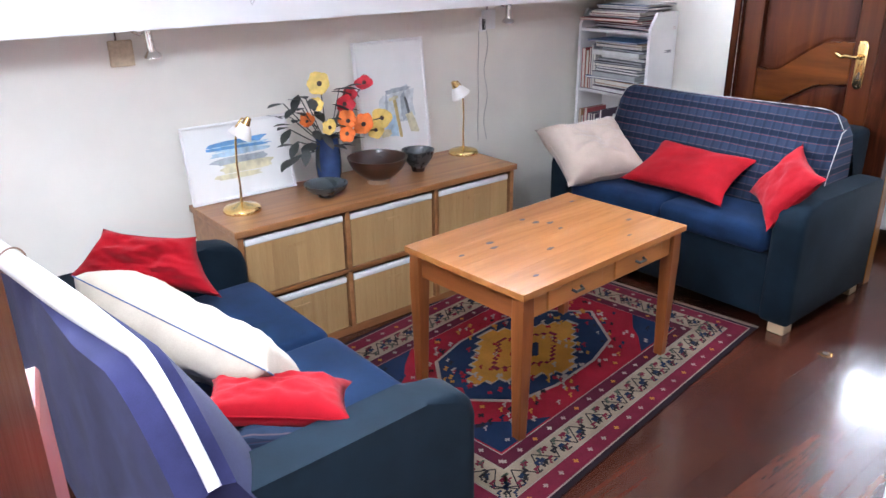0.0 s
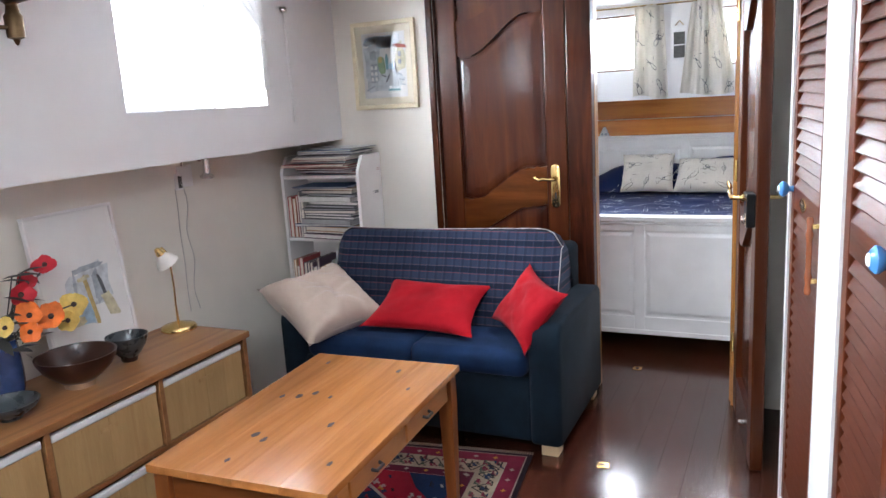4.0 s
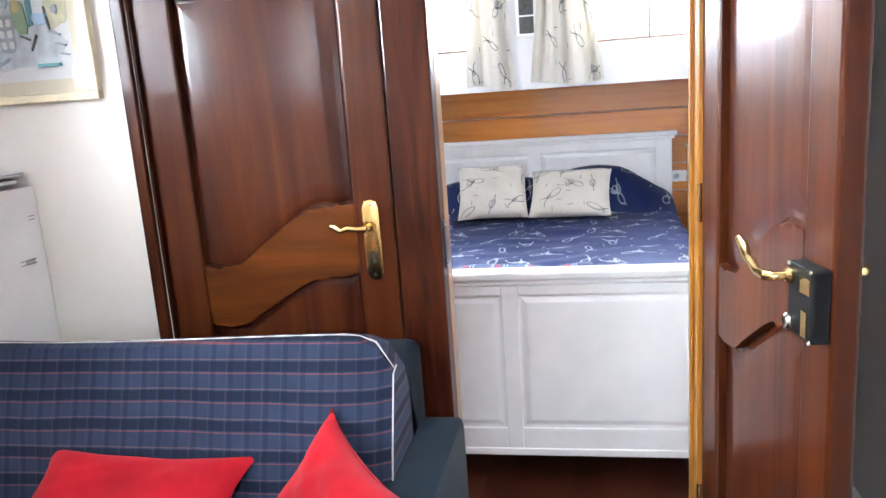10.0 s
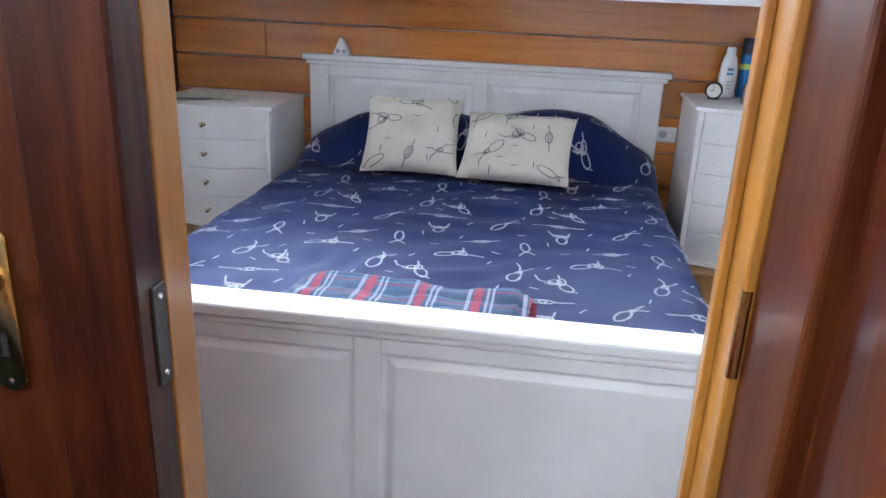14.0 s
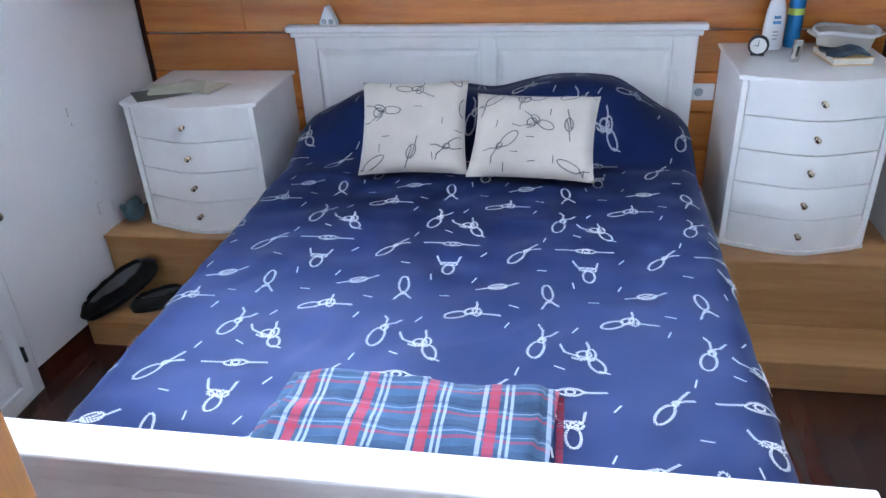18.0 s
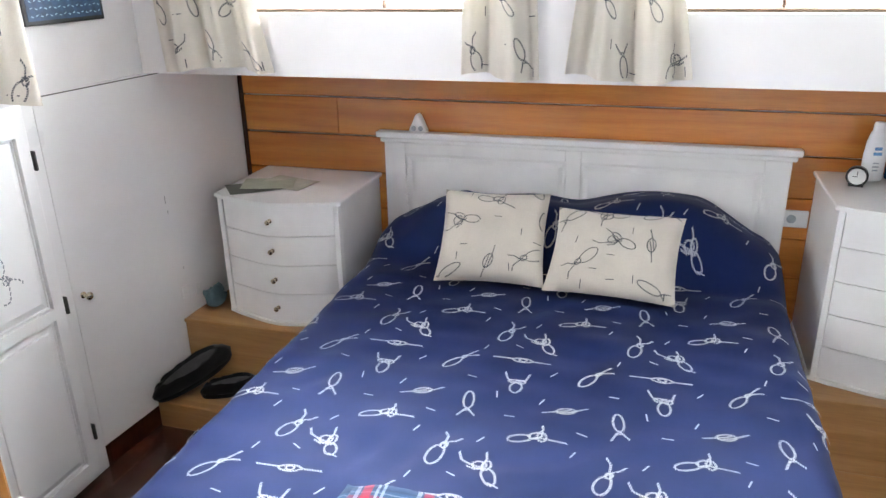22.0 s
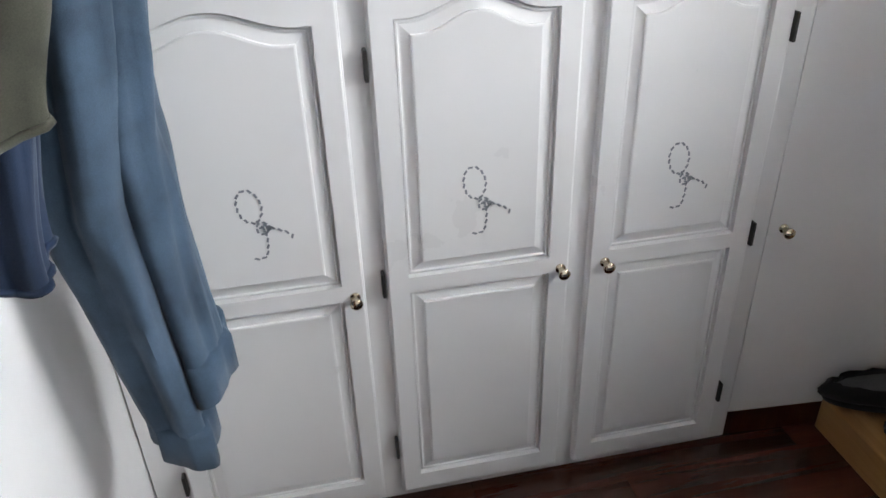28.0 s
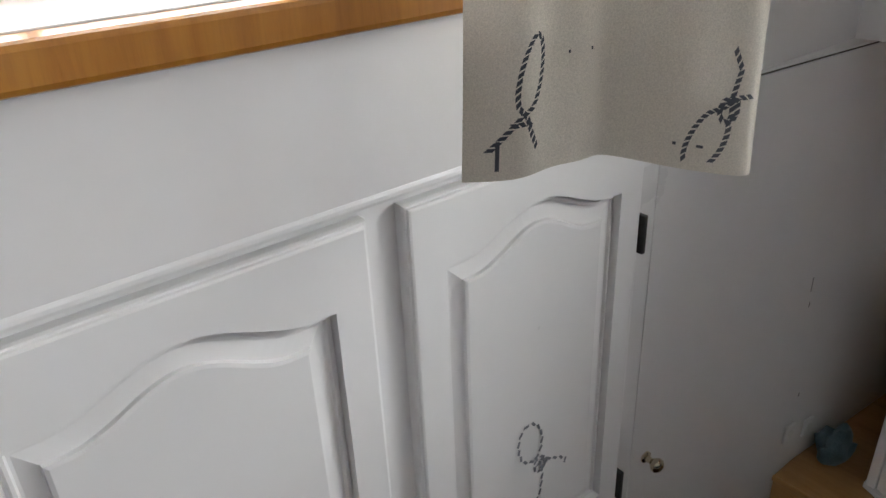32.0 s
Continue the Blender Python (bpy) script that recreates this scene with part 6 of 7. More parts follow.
def cupboard_door(x0, x1, hinge_right, knob_x):
    z0, z1 = 0.028, 1.303
    d = part("door", box((x0 + 0.002, 2.5265, z0 + 0.002), (x1 - 0.002, 2.5315, z1 - 0.002)), WHITE_GLOSS, wardrobe)
    st, e, F, B = 0.048, 0.007, 2.512, 2.527
    ix0, ix1 = x0 + st, x1 - st
    n = 24
    xs = [ix0 + (ix1 - ix0) * i / n for i in range(n + 1)]
    own = bmesh.new()
    for a, b in ((x0 + e, ix0), (ix1, x1 - e)):
        box((a, F, z0 + e), (b, B, z1 - e), 0, 1, own)
    top = z1 - e
    for xa, xb in zip(xs, xs[1:]):
        prism([(xa, top), (xa, arch(xa, ix0, ix1, 1.216, 1.252)), (xb, arch(xb, ix0, ix1, 1.216, 1.252)), (xb, top)], B, F, "xz", 0, own)
    for a, b in ((0.636, 0.674), (z0 + e, 0.085)):
        box((ix0, F, a), (ix1, B, b), 0, 1, own)
    loft([[(x0 + g, y, z0 + g), (x1 - g, y, z0 + g), (x1 - g, y, z1 - g), (x0 + g, y, z1 - g)] for g, y in ((0.0, 2.5315), (0.0, F + 0.008), (0.0015, F + 0.0045), (0.0035, F + 0.0040), (0.0045, F + 0.0012), (e, F))], own, False)
    part("door_frame", own, WHITE_GLOSS, d)

    def field(top):
        rings = []
        low = 0.674 if top else 0.085
        for g, y in ((0.0025, B), (0.005, B - 0.0050), (0.008, B - 0.0055), (0.010, B - 0.0015), (0.013, B - 0.0015), (0.030, B - 0.0062), (0.0312, B - 0.0106), (0.035, B - 0.0118)):
            xx = [ix0 + g + (ix1 - ix0 - 2 * g) * i / n for i in range(n + 1)]
            up = [(x, y, arch(x, ix0 + g, ix1 - g, 1.216 - g, 1.252 - g) if top else 0.636 - g) for x in reversed(xx)]
            rings.append([(x, y, low + g) for x in xx] + up)
        return loft(rings)
    part("raised_panel", field(True), WHITE_GLOSS, d)
    part("raised_panel", field(False), WHITE_GLOSS, d)
    part("knob", knob(pose(knob_x, F, 0.645, 90), 1.05), PALE_BRASS, d, "small polished brass knob", 40)
    hx = x1 + 0.003 if hinge_right else x0 - 0.006
    for z in (0.155, 0.634, 1.108):
        part("hinge", box((hx - 0.004, F - 0.006, z), (hx + 0.004, B, z + 0.060), 0.002), DARK_METAL, d, "dark steel hinge")
    cx, cz = (x0 + x1) / 2 + 0.003, 0.832
    stencil(d, cx + (0.036 if x0 < 4.3 else 0.004), cz + (0.006 if x0 < 4.3 else 0.0))
    return d


def stencil(parent, cx, cz):
    """A rope loop stencilled in short blue dashes."""
    own = bmesh.new()

    def arc(x, z, rx, rz, a0, a1, k=18):
        return [(x + rx * math.cos(radians(a0 + (a1 - a0) * i / k)), z + rz * math.sin(radians(a0 + (a1 - a0) * i / k))) for i in range(k + 1)]
    lines = [[(x + 0.20 * (z - 0.01) * -0.5, z) for x, z in arc(-0.011, 0.036, 0.0180, 0.028, -65, 290)], [(-0.004, 0.008), (0.006, -0.008), (0.006, -0.030), (0.002, -0.052), (-0.008, -0.056), (-0.022, -0.054)], [(0.006, 0.002), (0.022, -0.006), (0.036, -0.013), (0.044, -0.020), (0.044, -0.030)], arc(0.002, -0.002, 0.010, 0.010, 0, 360, 8), arc(0.004, -0.004, 0.005, 0.005, 0, 360, 5)]
    for level, line in enumerate(lines):
        acc = 0.0
        for (xa, za), (xb, zb) in zip(line, line[1:]):
            d = math.hypot(xb - xa, zb - za)
            t = acc
            while t < d:
                x, z, dx, dz = cx + xa + (xb - xa) * t / d, cz + za + (zb - za) * t / d, (xb - xa) / d, (zb - za) / d
                ln, w = 0.0042, 0.0015
                own.faces.new([own.verts.new((cx + 1.28 * (x - cx) + 1.5 * (dx * u - dz * v), 2.5140 - 0.00025 * level, cz + 1.28 * (z - cz) + 1.5 * (dz * u + dx * v))) for u, v in ((-ln, -w * 0.3), (ln * 0.6, -w * 1.5), (ln, w * 0.3), (-ln * 0.6, w * 1.5))])
                t += 0.0115
            acc = t - d
    tagged(part("stencil_knot", own, KNOT_BLUE, parent), "", "", "", "stuff")


cupboard_door(4.065, 4.522, False, 4.499)
cupboard_door(4.568, 4.978, False, 4.956)
cupboard_door(5.022, 5.418, True, 5.061)
tagged(part("cupboard_knob", knob(pose(5.514, 2.529, 0.657, 90, 0, -4.7), 1.05), PALE_BRASS, None, "", 40), "small brass knob on the flush side panel", "knob")
for nm, x, z in (("wall_socket", 5.985, 0.466), ("wall_socket", 6.060, 0.447)):
    o = thing(nm, "small white wall socket on the side panel", "socket", pose(x, 2.532 - (x - 5.476) * 0.082, z, 0, 0, -4.7), "sockets")
    part("plate", box((-0.018, -0.007, -0.024), (0.018, 0, 0.024), 0.004), WHITE_GLOSS, o)
    part("socket_well", lathe([(0, 0), (0.010, 0), (0.010, 0.001), (0, 0.001)], 16, pose(0, -0.007, 0, 90)), PAPER, o)


# ---- bed ----
BC, BH = 1.022, 0.725
rail_wood = WHITE_FURN
bed = thing("bed", "white painted double bed with panelled head and foot boards", "bed", pose(0, 0, 0))
part("foot_cap", box((4.470, 0.245, 0.722), (4.558, 1.835, 0.747), 0.006, 3), WHITE_FURN, bed)
part("foot_moulding", box((4.480, 0.255, 0.702), (4.548, 1.825, 0.722), 0.008, 3), WHITE_FURN, bed)
part("foot_board", box((4.500, 0.27, 0.115), (4.530, 1.81, 0.703)), WHITE_FURN, bed)
for y0, y1 in ((0.262, 0.365), (1.012, 1.068), (1.715, 1.818)):
    part("foot_stile", box((4.488, y0, 0.112), (4.5005, y1, 0.702), 0.004, 3), WHITE_FURN, bed)
for z0, z1 in ((0.112, 0.20), (0.668, 0.702)):
    for y0, y1 in ((0.365, 1.012), (1.068, 1.715)):
        part("foot_rail", box((4.488, y0 - 0.001, z0), (4.5005, y1 + 0.001, z1), 0.004, 3), WHITE_FURN, bed)
for y0, y1 in ((0.365, 1.012), (1.068, 1.715)):
    rings = [[(x, a, b) for a, b in ((y0 + g, 0.20 + g), (y1 - g, 0.20 + g), (y1 - g, 0.668 - g), (y0 + g, 0.668 - g))] for g, x in ((0.004, 4.5005), (0.010, 4.4995), (0.026, 4.4915), (0.032, 4.491))]
    part("foot_panel", loft(rings), WHITE_FURN, bed)
part("foot_skirting", box((4.484, 0.258, 0.10), (4.502, 1.822, 0.128), 0.005), WHITE_FURN, bed)
for y in (0.262, 1.752):
    part("foot_post", box((4.494, y, 0), (4.540, y + 0.066, 0.115), 0.004), WHITE_FURN, bed)
part("head_cap", box((6.430, 0.258, 1.018), (6.478, 1.826, 1.042), 0.006, 3), WHITE_FURN, bed)
part("head_moulding", box((6.440, 0.272, 0.998), (6.478, 1.812, 1.018), 0.006), WHITE_FURN, bed)
part("head_board", box((6.462, 0.285, 0.365), (6.478, 1.800, 0.998)), WHITE_FURN, bed)
for y0, y1 in ((0.287, 0.375), (1.012, 1.072), (1.710, 1.798)):
    part("head_stile", box((6.450, y0, 0.41), (6.463, y1, 0.998), 0.004, 3), WHITE_FURN, bed)
for y0, y1 in ((0.375, 1.012), (1.072, 1.710)):
    part("head_rail", box((6.450, y0 - 0.001, 0.950), (6.463, y1 + 0.001, 0.998), 0.004, 3), WHITE_FURN, bed)
    rings = [[(x, a, b) for a, b in ((y0 + g, 0.5 + g), (y1 - g, 0.5 + g), (y1 - g, 0.950 - g), (y0 + g, 0.950 - g))] for g, x in ((0.004, 6.463), (0.010, 6.462), (0.026, 6.454), (0.032, 6.4535))]
    part("head_panel", loft(rings), WHITE_FURN, bed)
for y in (0.338, 0.347, 0.356, 1.728, 1.737, 1.746):
    part("flute", box((6.4485, y, 0.80), (6.4530, y + 0.005, 0.868), 0.0015, 1), WHITE_FURN, bed)
for y in (0.345, 1.645):
    part("side_rail", box((4.53, y, 0.22), (5.95, y + 0.022, 0.42), 0.004), WHITE_FURN, bed)
part("slat_base", box((4.54, 0.37, 0.36), (5.95, 1.64, 0.40)), OAK, bed)
own = box((4.565, 0.318, 0.405), (6.44, 1.728, 0.618), 0.05, 4)
part("mattress", own, WHITE_CLOTH, bed, "white mattress", 50)


def spread_z(x, y):
    """Height of the bedspread's upper side."""
    s = y - BC
    d = BH - abs(s)
    z = 0.661
    lump = 0.40 + 0.60 * smoothstep(0.02, 0.30, d)
    z += smoothstep(6.00, 6.28, x) * lump * (0.190 + 0.035 * math.exp(-((s + 0.33) / 0.20) ** 2) - 0.02 * math.exp(-(s / 0.09) ** 2) - 0.02 * math.exp(-((s - 0.35) / 0.2) ** 2))
    z -= 0.02 * smoothstep(6.30, 6.42, x)
    r = 0.075
    if d < r:
        z -= r - math.sqrt(max(0.0, r * r - (r - max(0, d)) ** 2))
    z += 0.0035 * math.sin(9 * x + 3 * math.sin(5 * y)) * math.sin(7 * y + 2 * x) + 0.002 * math.sin(31 * x + 8 * y) * math.sin(13 * y)
    z += 0.0075 * max(0.0, noise.noise(Vector((3.1 * x, 2.3 * y, 4.0)))) * math.sin(38 * y + 21 * x + 6 * noise.noise(Vector((4 * x, 4 * y, 1.0)))) + 0.006 * noise.noise(Vector((11 * x, 6 * y, 9.0)))
    return z


def spread(u, v):
    x = 4.572 + (6.446 - 4.572) * u
    hang = 0.26
    s = -(BH + hang) + 2 * (BH + hang) * v
    if abs(s) <= BH:
        return Vector((x, BC + s, spread_z(x, BC + s)))
    k = (abs(s) - BH) / hang
    z0 = spread_z(x, BC + math.copysign(BH, s))
    fold = 0.010 * math.sin(x * 21 + (3 if s > 0 else 0)) * k
    return Vector((x, BC + math.copysign(BH + 0.022 * k + fold, s), z0 - k * (z0 - 0.40)))


bedspread = thing("bedspread", "navy blue bedspread printed with white sailing knots", "bedspread", pose(0, 0, 0))
part("cloth", sheet(spread, 150, 130, 0.004), NAVY, bedspread, "", 70)


def spread_surface(a, b):
    """a runs to starboard, b towards the bow."""
    y, x = -a, b
    if not (4.58 < x < 6.44 and abs(y - BC) < BH - 0.004):
        return None
    return Vector((x, y, spread_z(x, y)))


marks = []
cell = (("ribbon", 0.0, 0.0, 8), ("line", 0.239, -0.088, 4), ("bow", -0.176, 0.012, 0), ("crab", -0.22, -0.085, 0), ("ram", 0.134, -0.091, 0), ("sling", -0.093, -0.18, 6), ("eye", 0.039, 0.125, 6), ("loop", 0.215, 0.076, 10))
dashes = ((0.062, -0.055, 10), (-0.045, 0.075, 75), (-0.12, 0.085, -20), (0.13, 0.02, 80), (0.29, 0.02, -15), (0.30, -0.15, 70), (-0.13, -0.06, -30), (-0.02, -0.10, 85), (0.06, -0.16, -20), (-0.26, -0.03, 60), (0.19, -0.17, -35))
for i in range(-3, 4):
    for j in range(-2, 4):
        ox, oy = 5.194 - 0.008 * i + 0.585 * j, 1.127 - 0.361 * i - 0.035 * j
        for kind, dx, dy, turn in cell:
            marks.append((kind, -(oy + 1.02 * dy), ox + 1.02 * dx, turn, {"crab": 0.98, "sling": 1.02, "bow": 0.97, "ram": 1.05, "loop": 1.05}.get(kind, 1.0)))
        for dx, dy, turn in dashes:
            marks.append(("dash", -(oy + 1.07 * dy), ox + 1.02 * dx, turn, 1.0))
knot_print("knot_figure", spread_surface, marks, KNOT_WHITE, bedspread, 0.0032, 0.0058, 0.0062)


def tartan():
    """A folded wool blanket across the foot of the bed."""
    b = thing("folded_blanket", "folded red, white and teal tartan blanket on the bed", "blanket", pose(0, 0, 0))
    c, s = math.cos(radians(-3)), math.sin(radians(-3))

    def lay(lift, grow):
        def f(u, v):
            a, q = (u - 0.5) * (0.56 + grow), v * (0.272 + grow * 0.3)
            x = 4.566 + q * c + a * s * 0.4 + 0.010 * v * noise.noise(Vector((6 * u, 0.5, lift * 70)))
            y = 1.012 - a + 0.02 * (1 - v)
            edge = min(u, 1 - u, v + 0.25, 1.0 - v)
            h = lift * smoothstep(0, 0.05, edge + 0.02)
            return Vector((x, y, spread_z(x, y) + 0.003 + h + 0.003 * math.sin(17 * u + 5 * v) + 0.006 * noise.noise(Vector((9 * u, 5 * v, lift * 90))) + 0.003 * noise.noise(Vector((24 * u, 12 * v, lift * 50)))))
        return f
    part("fold", sheet(lay(0.016, 0.0), 40, 20, 0.012), TARTAN, b, "", 70)
    part("fold", sheet(lay(0.028, -0.035), 40, 20, 0.011), TARTAN, b, "", 70)
    own = bmesh.new()
    for i in range(48):
        x = 4.575 + 0.25 * i / 48
        box((x, 0.722, spread_z(x, 0.72) + 0.004), (x + 0.0012, 0.736, spread_z(x, 0.72) + 0.007), 0, 1, own)
    tagged(part("fringe", own, TARTAN, b), "", "", "", "stuff")
    return b


TARTAN = cloth("tartan_wool", (0.036, 0.078, 0.150), 260, 0.35, 0.6, checks=((0, 0.066, 0.020, 0.0, (0.012, 0.024, 0.062), 0.45), (0, 0.066, 0.008, 0.033, (0.26, 0.026, 0.050), 0.6), (0, 0.066, 0.003, 0.020, (0.26, 0.32, 0.42), 0.45), (1, 0.125, 0.020, 0.02, (0.34, 0.020, 0.040), 0.68), (1, 0.125, 0.009, 0.001, (0.40, 0.46, 0.56), 0.5), (1, 0.125, 0.006, 0.042, (0.38, 0.45, 0.56), 0.6), (1, 0.125, 0.006, 0.054, (0.38, 0.45, 0.56), 0.6), (0, 0.066, 0.006, 0.010, (0.012, 0.020, 0.050), 0.35)))
tartan()


def knot_cushion(m, seed, label, marks, w=0.385, h=0.375):
    t = 0.095
    c = thing("knot_cushion", label, "cushion", m, "knot print cushions on the bed")
    part("cover", cushion(w, h, t, seed, 24, 0.0), CREAM_CLOTH, c, "", 60)
    knot_print("knot_figure", pillow_surface(w, h, t, -1, phases(seed)), marks, KNOT_GREY, c, 0.0028, 0.0042, 0.0052)
    return c


MARK = 1.08
pm = [("sling", 0.19, 0.292, -20, MARK), ("crab", 0.065, 0.206, 60, MARK), ("loop", 0.355, 0.255, 40, MARK), ("eye", 0.18, 0.060, 50, MARK), ("bow", 0.305, 0.080, 130, MARK), ("ribbon", 0.030, 0.015, -60, MARK), ("ribbon", 0.04, 0.355, 100, MARK), ("loop", 0.30, 0.355, 80, MARK), ("dash", 0.20, 0.225, 90, 1), ("dash", 0.285, 0.175, 0, 1), ("dash", 0.09, 0.115, 90, 1), ("dash", 0.10, 0.315, -10, 1), ("dash", 0.07, 0.075, 0, 1), ("dash", 0.25, 0.045, 5, 1), ("dash", 0.15, 0.345, 0, 1), ("dash", 0.34, 0.14, 80, 1)]
pm2 = [("sling", 0.17, 0.285, 175, MARK), ("crab", 0.205, 0.185, 40, MARK), ("eye", 0.325, 0.180, 80, MARK), ("bow", 0.105, 0.090, 150, MARK), ("loop", 0.345, 0.305, -30, MARK), ("ribbon", 0.045, 0.255, -50, MARK), ("ribbon", 0.355, 0.025, 70, MARK), ("dash", 0.26, 0.225, 0, 1), ("dash", 0.20, 0.125, 90, 1), ("dash", 0.15, 0.070, 90, 1), ("dash", 0.21, 0.040, 95, 1), ("dash", 0.08, 0.175, -10, 1), ("dash", 0.28, 0.050, 0, 1), ("dash", 0.12, 0.020, 0, 1), ("dash", 0.24, 0.300, 90, 1)]
for seed, low_a, low_b, top_mid, figures in ((41, (5.850, 1.420, 0.684), (5.879, 1.050, 0.684), (6.095, 1.213, 0.922), pm), (47, (5.856, 1.062, 0.686), (5.828, 0.643, 0.686), (6.075, 0.828, 0.884), pm2)):
    w, h, m = quilt_frame(low_a, low_b, top_mid)
    knot_cushion(m, seed, "cream cushion printed with grey sailing knots", figures, w * 0.975, h * 1.03)


# ---- raised platform and chests of drawers ----
platform = structure("bed_platform", box((5.955, -0.37, 0), (6.5, 2.488, 0.363), 0.004), OAK, "stepped oak boarded platform at the head of the bed", "platform")
part("step", box((5.738, -0.37, 0), (5.9545, 2.503, 0.112), 0.006), OAK, platform, "low oak step")
part("nosing", box((5.948, -0.368, 0.349), (5.9548, 2.488, 0.365), 0.003), OAK, platform)


def chest(name, x0, y0, y1, z0, z1, drawers, label):
    """A chest with a waved front and top edge; it faces -x."""
    c = thing(name, label, "chest of drawers", pose(0, 0, 0), "white chests beside the bed")
    x1 = 6.478
    n = 26

    def wave(t, amp):
        return -amp * (0.5 - 0.5 * math.cos(2 * math.pi * t)) + 0.35 * amp * (abs(2 * t - 1) > 0.78) * (abs(2 * t - 1) - 0.78) / 0.22

    def shape(front, grow, amp):
        ys = [y0 - grow + (y1 - y0 + 2 * grow) * i / n for i in range(n + 1)]
        return [(front + wave(i / n, amp), y) for i, y in enumerate(ys)] + [(x1, y1 + grow), (x1, y0 - grow)]
    amp = 0.054
    top = prism(shape(x0 - 0.014, 0.012, amp), z1 - 0.016, z1, "xy")
    bmesh.ops.bevel(top, geom=[e for e in top.edges if abs(e.verts[0].co.z - e.verts[1].co.z) < 1e-5], offset=0.005, segments=2, profile=0.5, affect="EDGES")
    part("top", top, WHITE_FURN, c)
    part("plinth", prism(shape(x0 - 0.008, 0.005, amp), z0 + 0.001, z0 + 0.014, "xy"), WHITE_FURN, c)
    part("body", prism(shape(x0 + 0.012, 0.0, amp * 0.9), z0 + 0.014, z1 - 0.016, "xy"), WHITE_FURN, c)
    foot = 0.014
    h = (z1 - 0.017 - z0 - foot) / drawers
    for k in range(drawers):
        a = z0 + foot + k * h
        ys = [y0 + 0.022 + (y1 - y0 - 0.044) * i / n for i in range(n + 1)]
        t_of = lambda y: (y - y0) / (y1 - y0)
        front = prism([(x0 + wave(t_of(y), amp), y) for y in ys] + [(x0 + 0.02, y1 - 0.022), (x0 + 0.02, y0 + 0.022)], a + 0.0015, a + h - 0.0015, "xy")
        d = part("drawer", front, WHITE_FURN, c, "", 25)
        part("knob", knob(pose(x0 - amp, (y0 + y1) / 2, a + h * 0.52, 0, -90), 0.75), PALE_BRASS, d, "small brass knob", 40)
    for y in (y0, y1 - 0.020):
        part("corner_post", box((x0 + 0.004, y, z0 + 0.014), (x0 + 0.03, y + 0.020, z1 - 0.016), 0.003), WHITE_FURN, c)
    return c


chest("bedside_chest", 6.052, 1.838, 2.338, 0.364, 0.862, 4, "white chest of four waved drawers with brass knobs")
chest("bedside_chest", 6.062, -0.268, 0.200, 0.364, 0.965, 5, "taller white chest of five waved drawers with brass knobs")

# small things on the chests
papers = thing("papers", "pale green envelopes and papers on the white chest", "papers", pose(6.20, 2.17, 0.8625))
for i, (x, y, r, mt) in enumerate(((0.0, 0.02, 20, plain("green_paper", (0.50, 0.53, 0.42), 0.7, vary=0.12, scale=30)), (0.03, -0.05, -12, plain("pale_paper", (0.60, 0.60, 0.52), 0.7, vary=0.1, scale=30)), (-0.05, 0.06, 40, plain("dark_leaflet", (0.13, 0.14, 0.12), 0.6, vary=0.2, scale=30)))):
    own = sheet(lambda u, v: Vector(((u - 0.5) * 0.14, (v - 0.5) * 0.20, 0.003 * math.sin(3 * u) + 0.004 * v * v)), 6, 8, 0.0012)
    own.transform(pose(x, y, 0.002 + 0.0022 * (2 - i), 0, 0, r))
    part("sheet", own, mt, papers)
CZ = 0.9655
clock = thing("alarm_clock", "small black alarm clock with a white dial", "clock", pose(6.30, 0.115, CZ, 0, 0, -15))
part("case", lathe([(0, -0.012), (0.030, -0.012), (0.033, -0.006), (0.033, 0.010), (0.028, 0.014), (0.027, 0.011), (0, 0.011)], 28, pose(0, 0, 0.034, 0, -90)), plain("black_plastic", (0.02, 0.02, 0.022), 0.3, vary=0.1), clock, "", 40)
dial = part("dial", lathe([(0, 0), (0.026, 0), (0.026, 0.001), (0, 0.001)], 28, pose(-0.0115, 0, 0.034, 0, -90)), PAPER, clock, "white dial")
part("hand", box((-0.0140, -0.001, 0.034), (-0.0126, 0.001, 0.052)), DARK_METAL, dial)
part("hand", box((-0.0140, -0.001, 0.033), (-0.0126, 0.013, 0.035)), DARK_METAL, dial)
part("stand", box((-0.012, -0.022, 0), (0.016, 0.022, 0.006), 0.002), DARK_METAL, clock)
bottle = thing("lotion_bottle", "white plastic lotion bottle with a blue label", "bottle", pose(6.385, 0.055, CZ, 0, 0, 10))
part("body", loft([[(rx * math.cos(2 * math.pi * i / 28), ry * math.sin(2 * math.pi * i / 28), z) for i in range(28)] for rx, ry, z in ((0.017, 0.032, 0), (0.019, 0.036, 0.006), (0.019, 0.036, 0.08), (0.018, 0.032, 0.13), (0.016, 0.024, 0.16), (0.0155, 0.022, 0.163))]), plain("white_plastic", (0.78, 0.79, 0.80), 0.3, vary=0.03), bottle, "", 40)
part("cap", loft([[(rx * math.cos(2 * math.pi * i / 28), ry * math.sin(2 * math.pi * i / 28), z) for i in range(28)] for rx, ry, z in ((0.0145, 0.020, 0.163), (0.014, 0.018, 0.190), (0.012, 0.015, 0.194))]), plain("white_cap", (0.76, 0.77, 0.78), 0.35, vary=0.03), bottle, "", 40)
for z, w in ((0.105, 0.022), (0.088, 0.026), (0.060, 0.018), (0.048, 0.020), (0.036, 0.016)):
    part("label_bar", box((-0.0205, -w / 2, z), (-0.0185, w / 2, z + (0.010 if z > 0.08 else 0.004))), P_BLUE if z > 0.08 else P_GREY, bottle)
can = thing("spray_can", "tall blue spray can with a dark cap", "spray can", pose(6.42, -0.018, CZ))
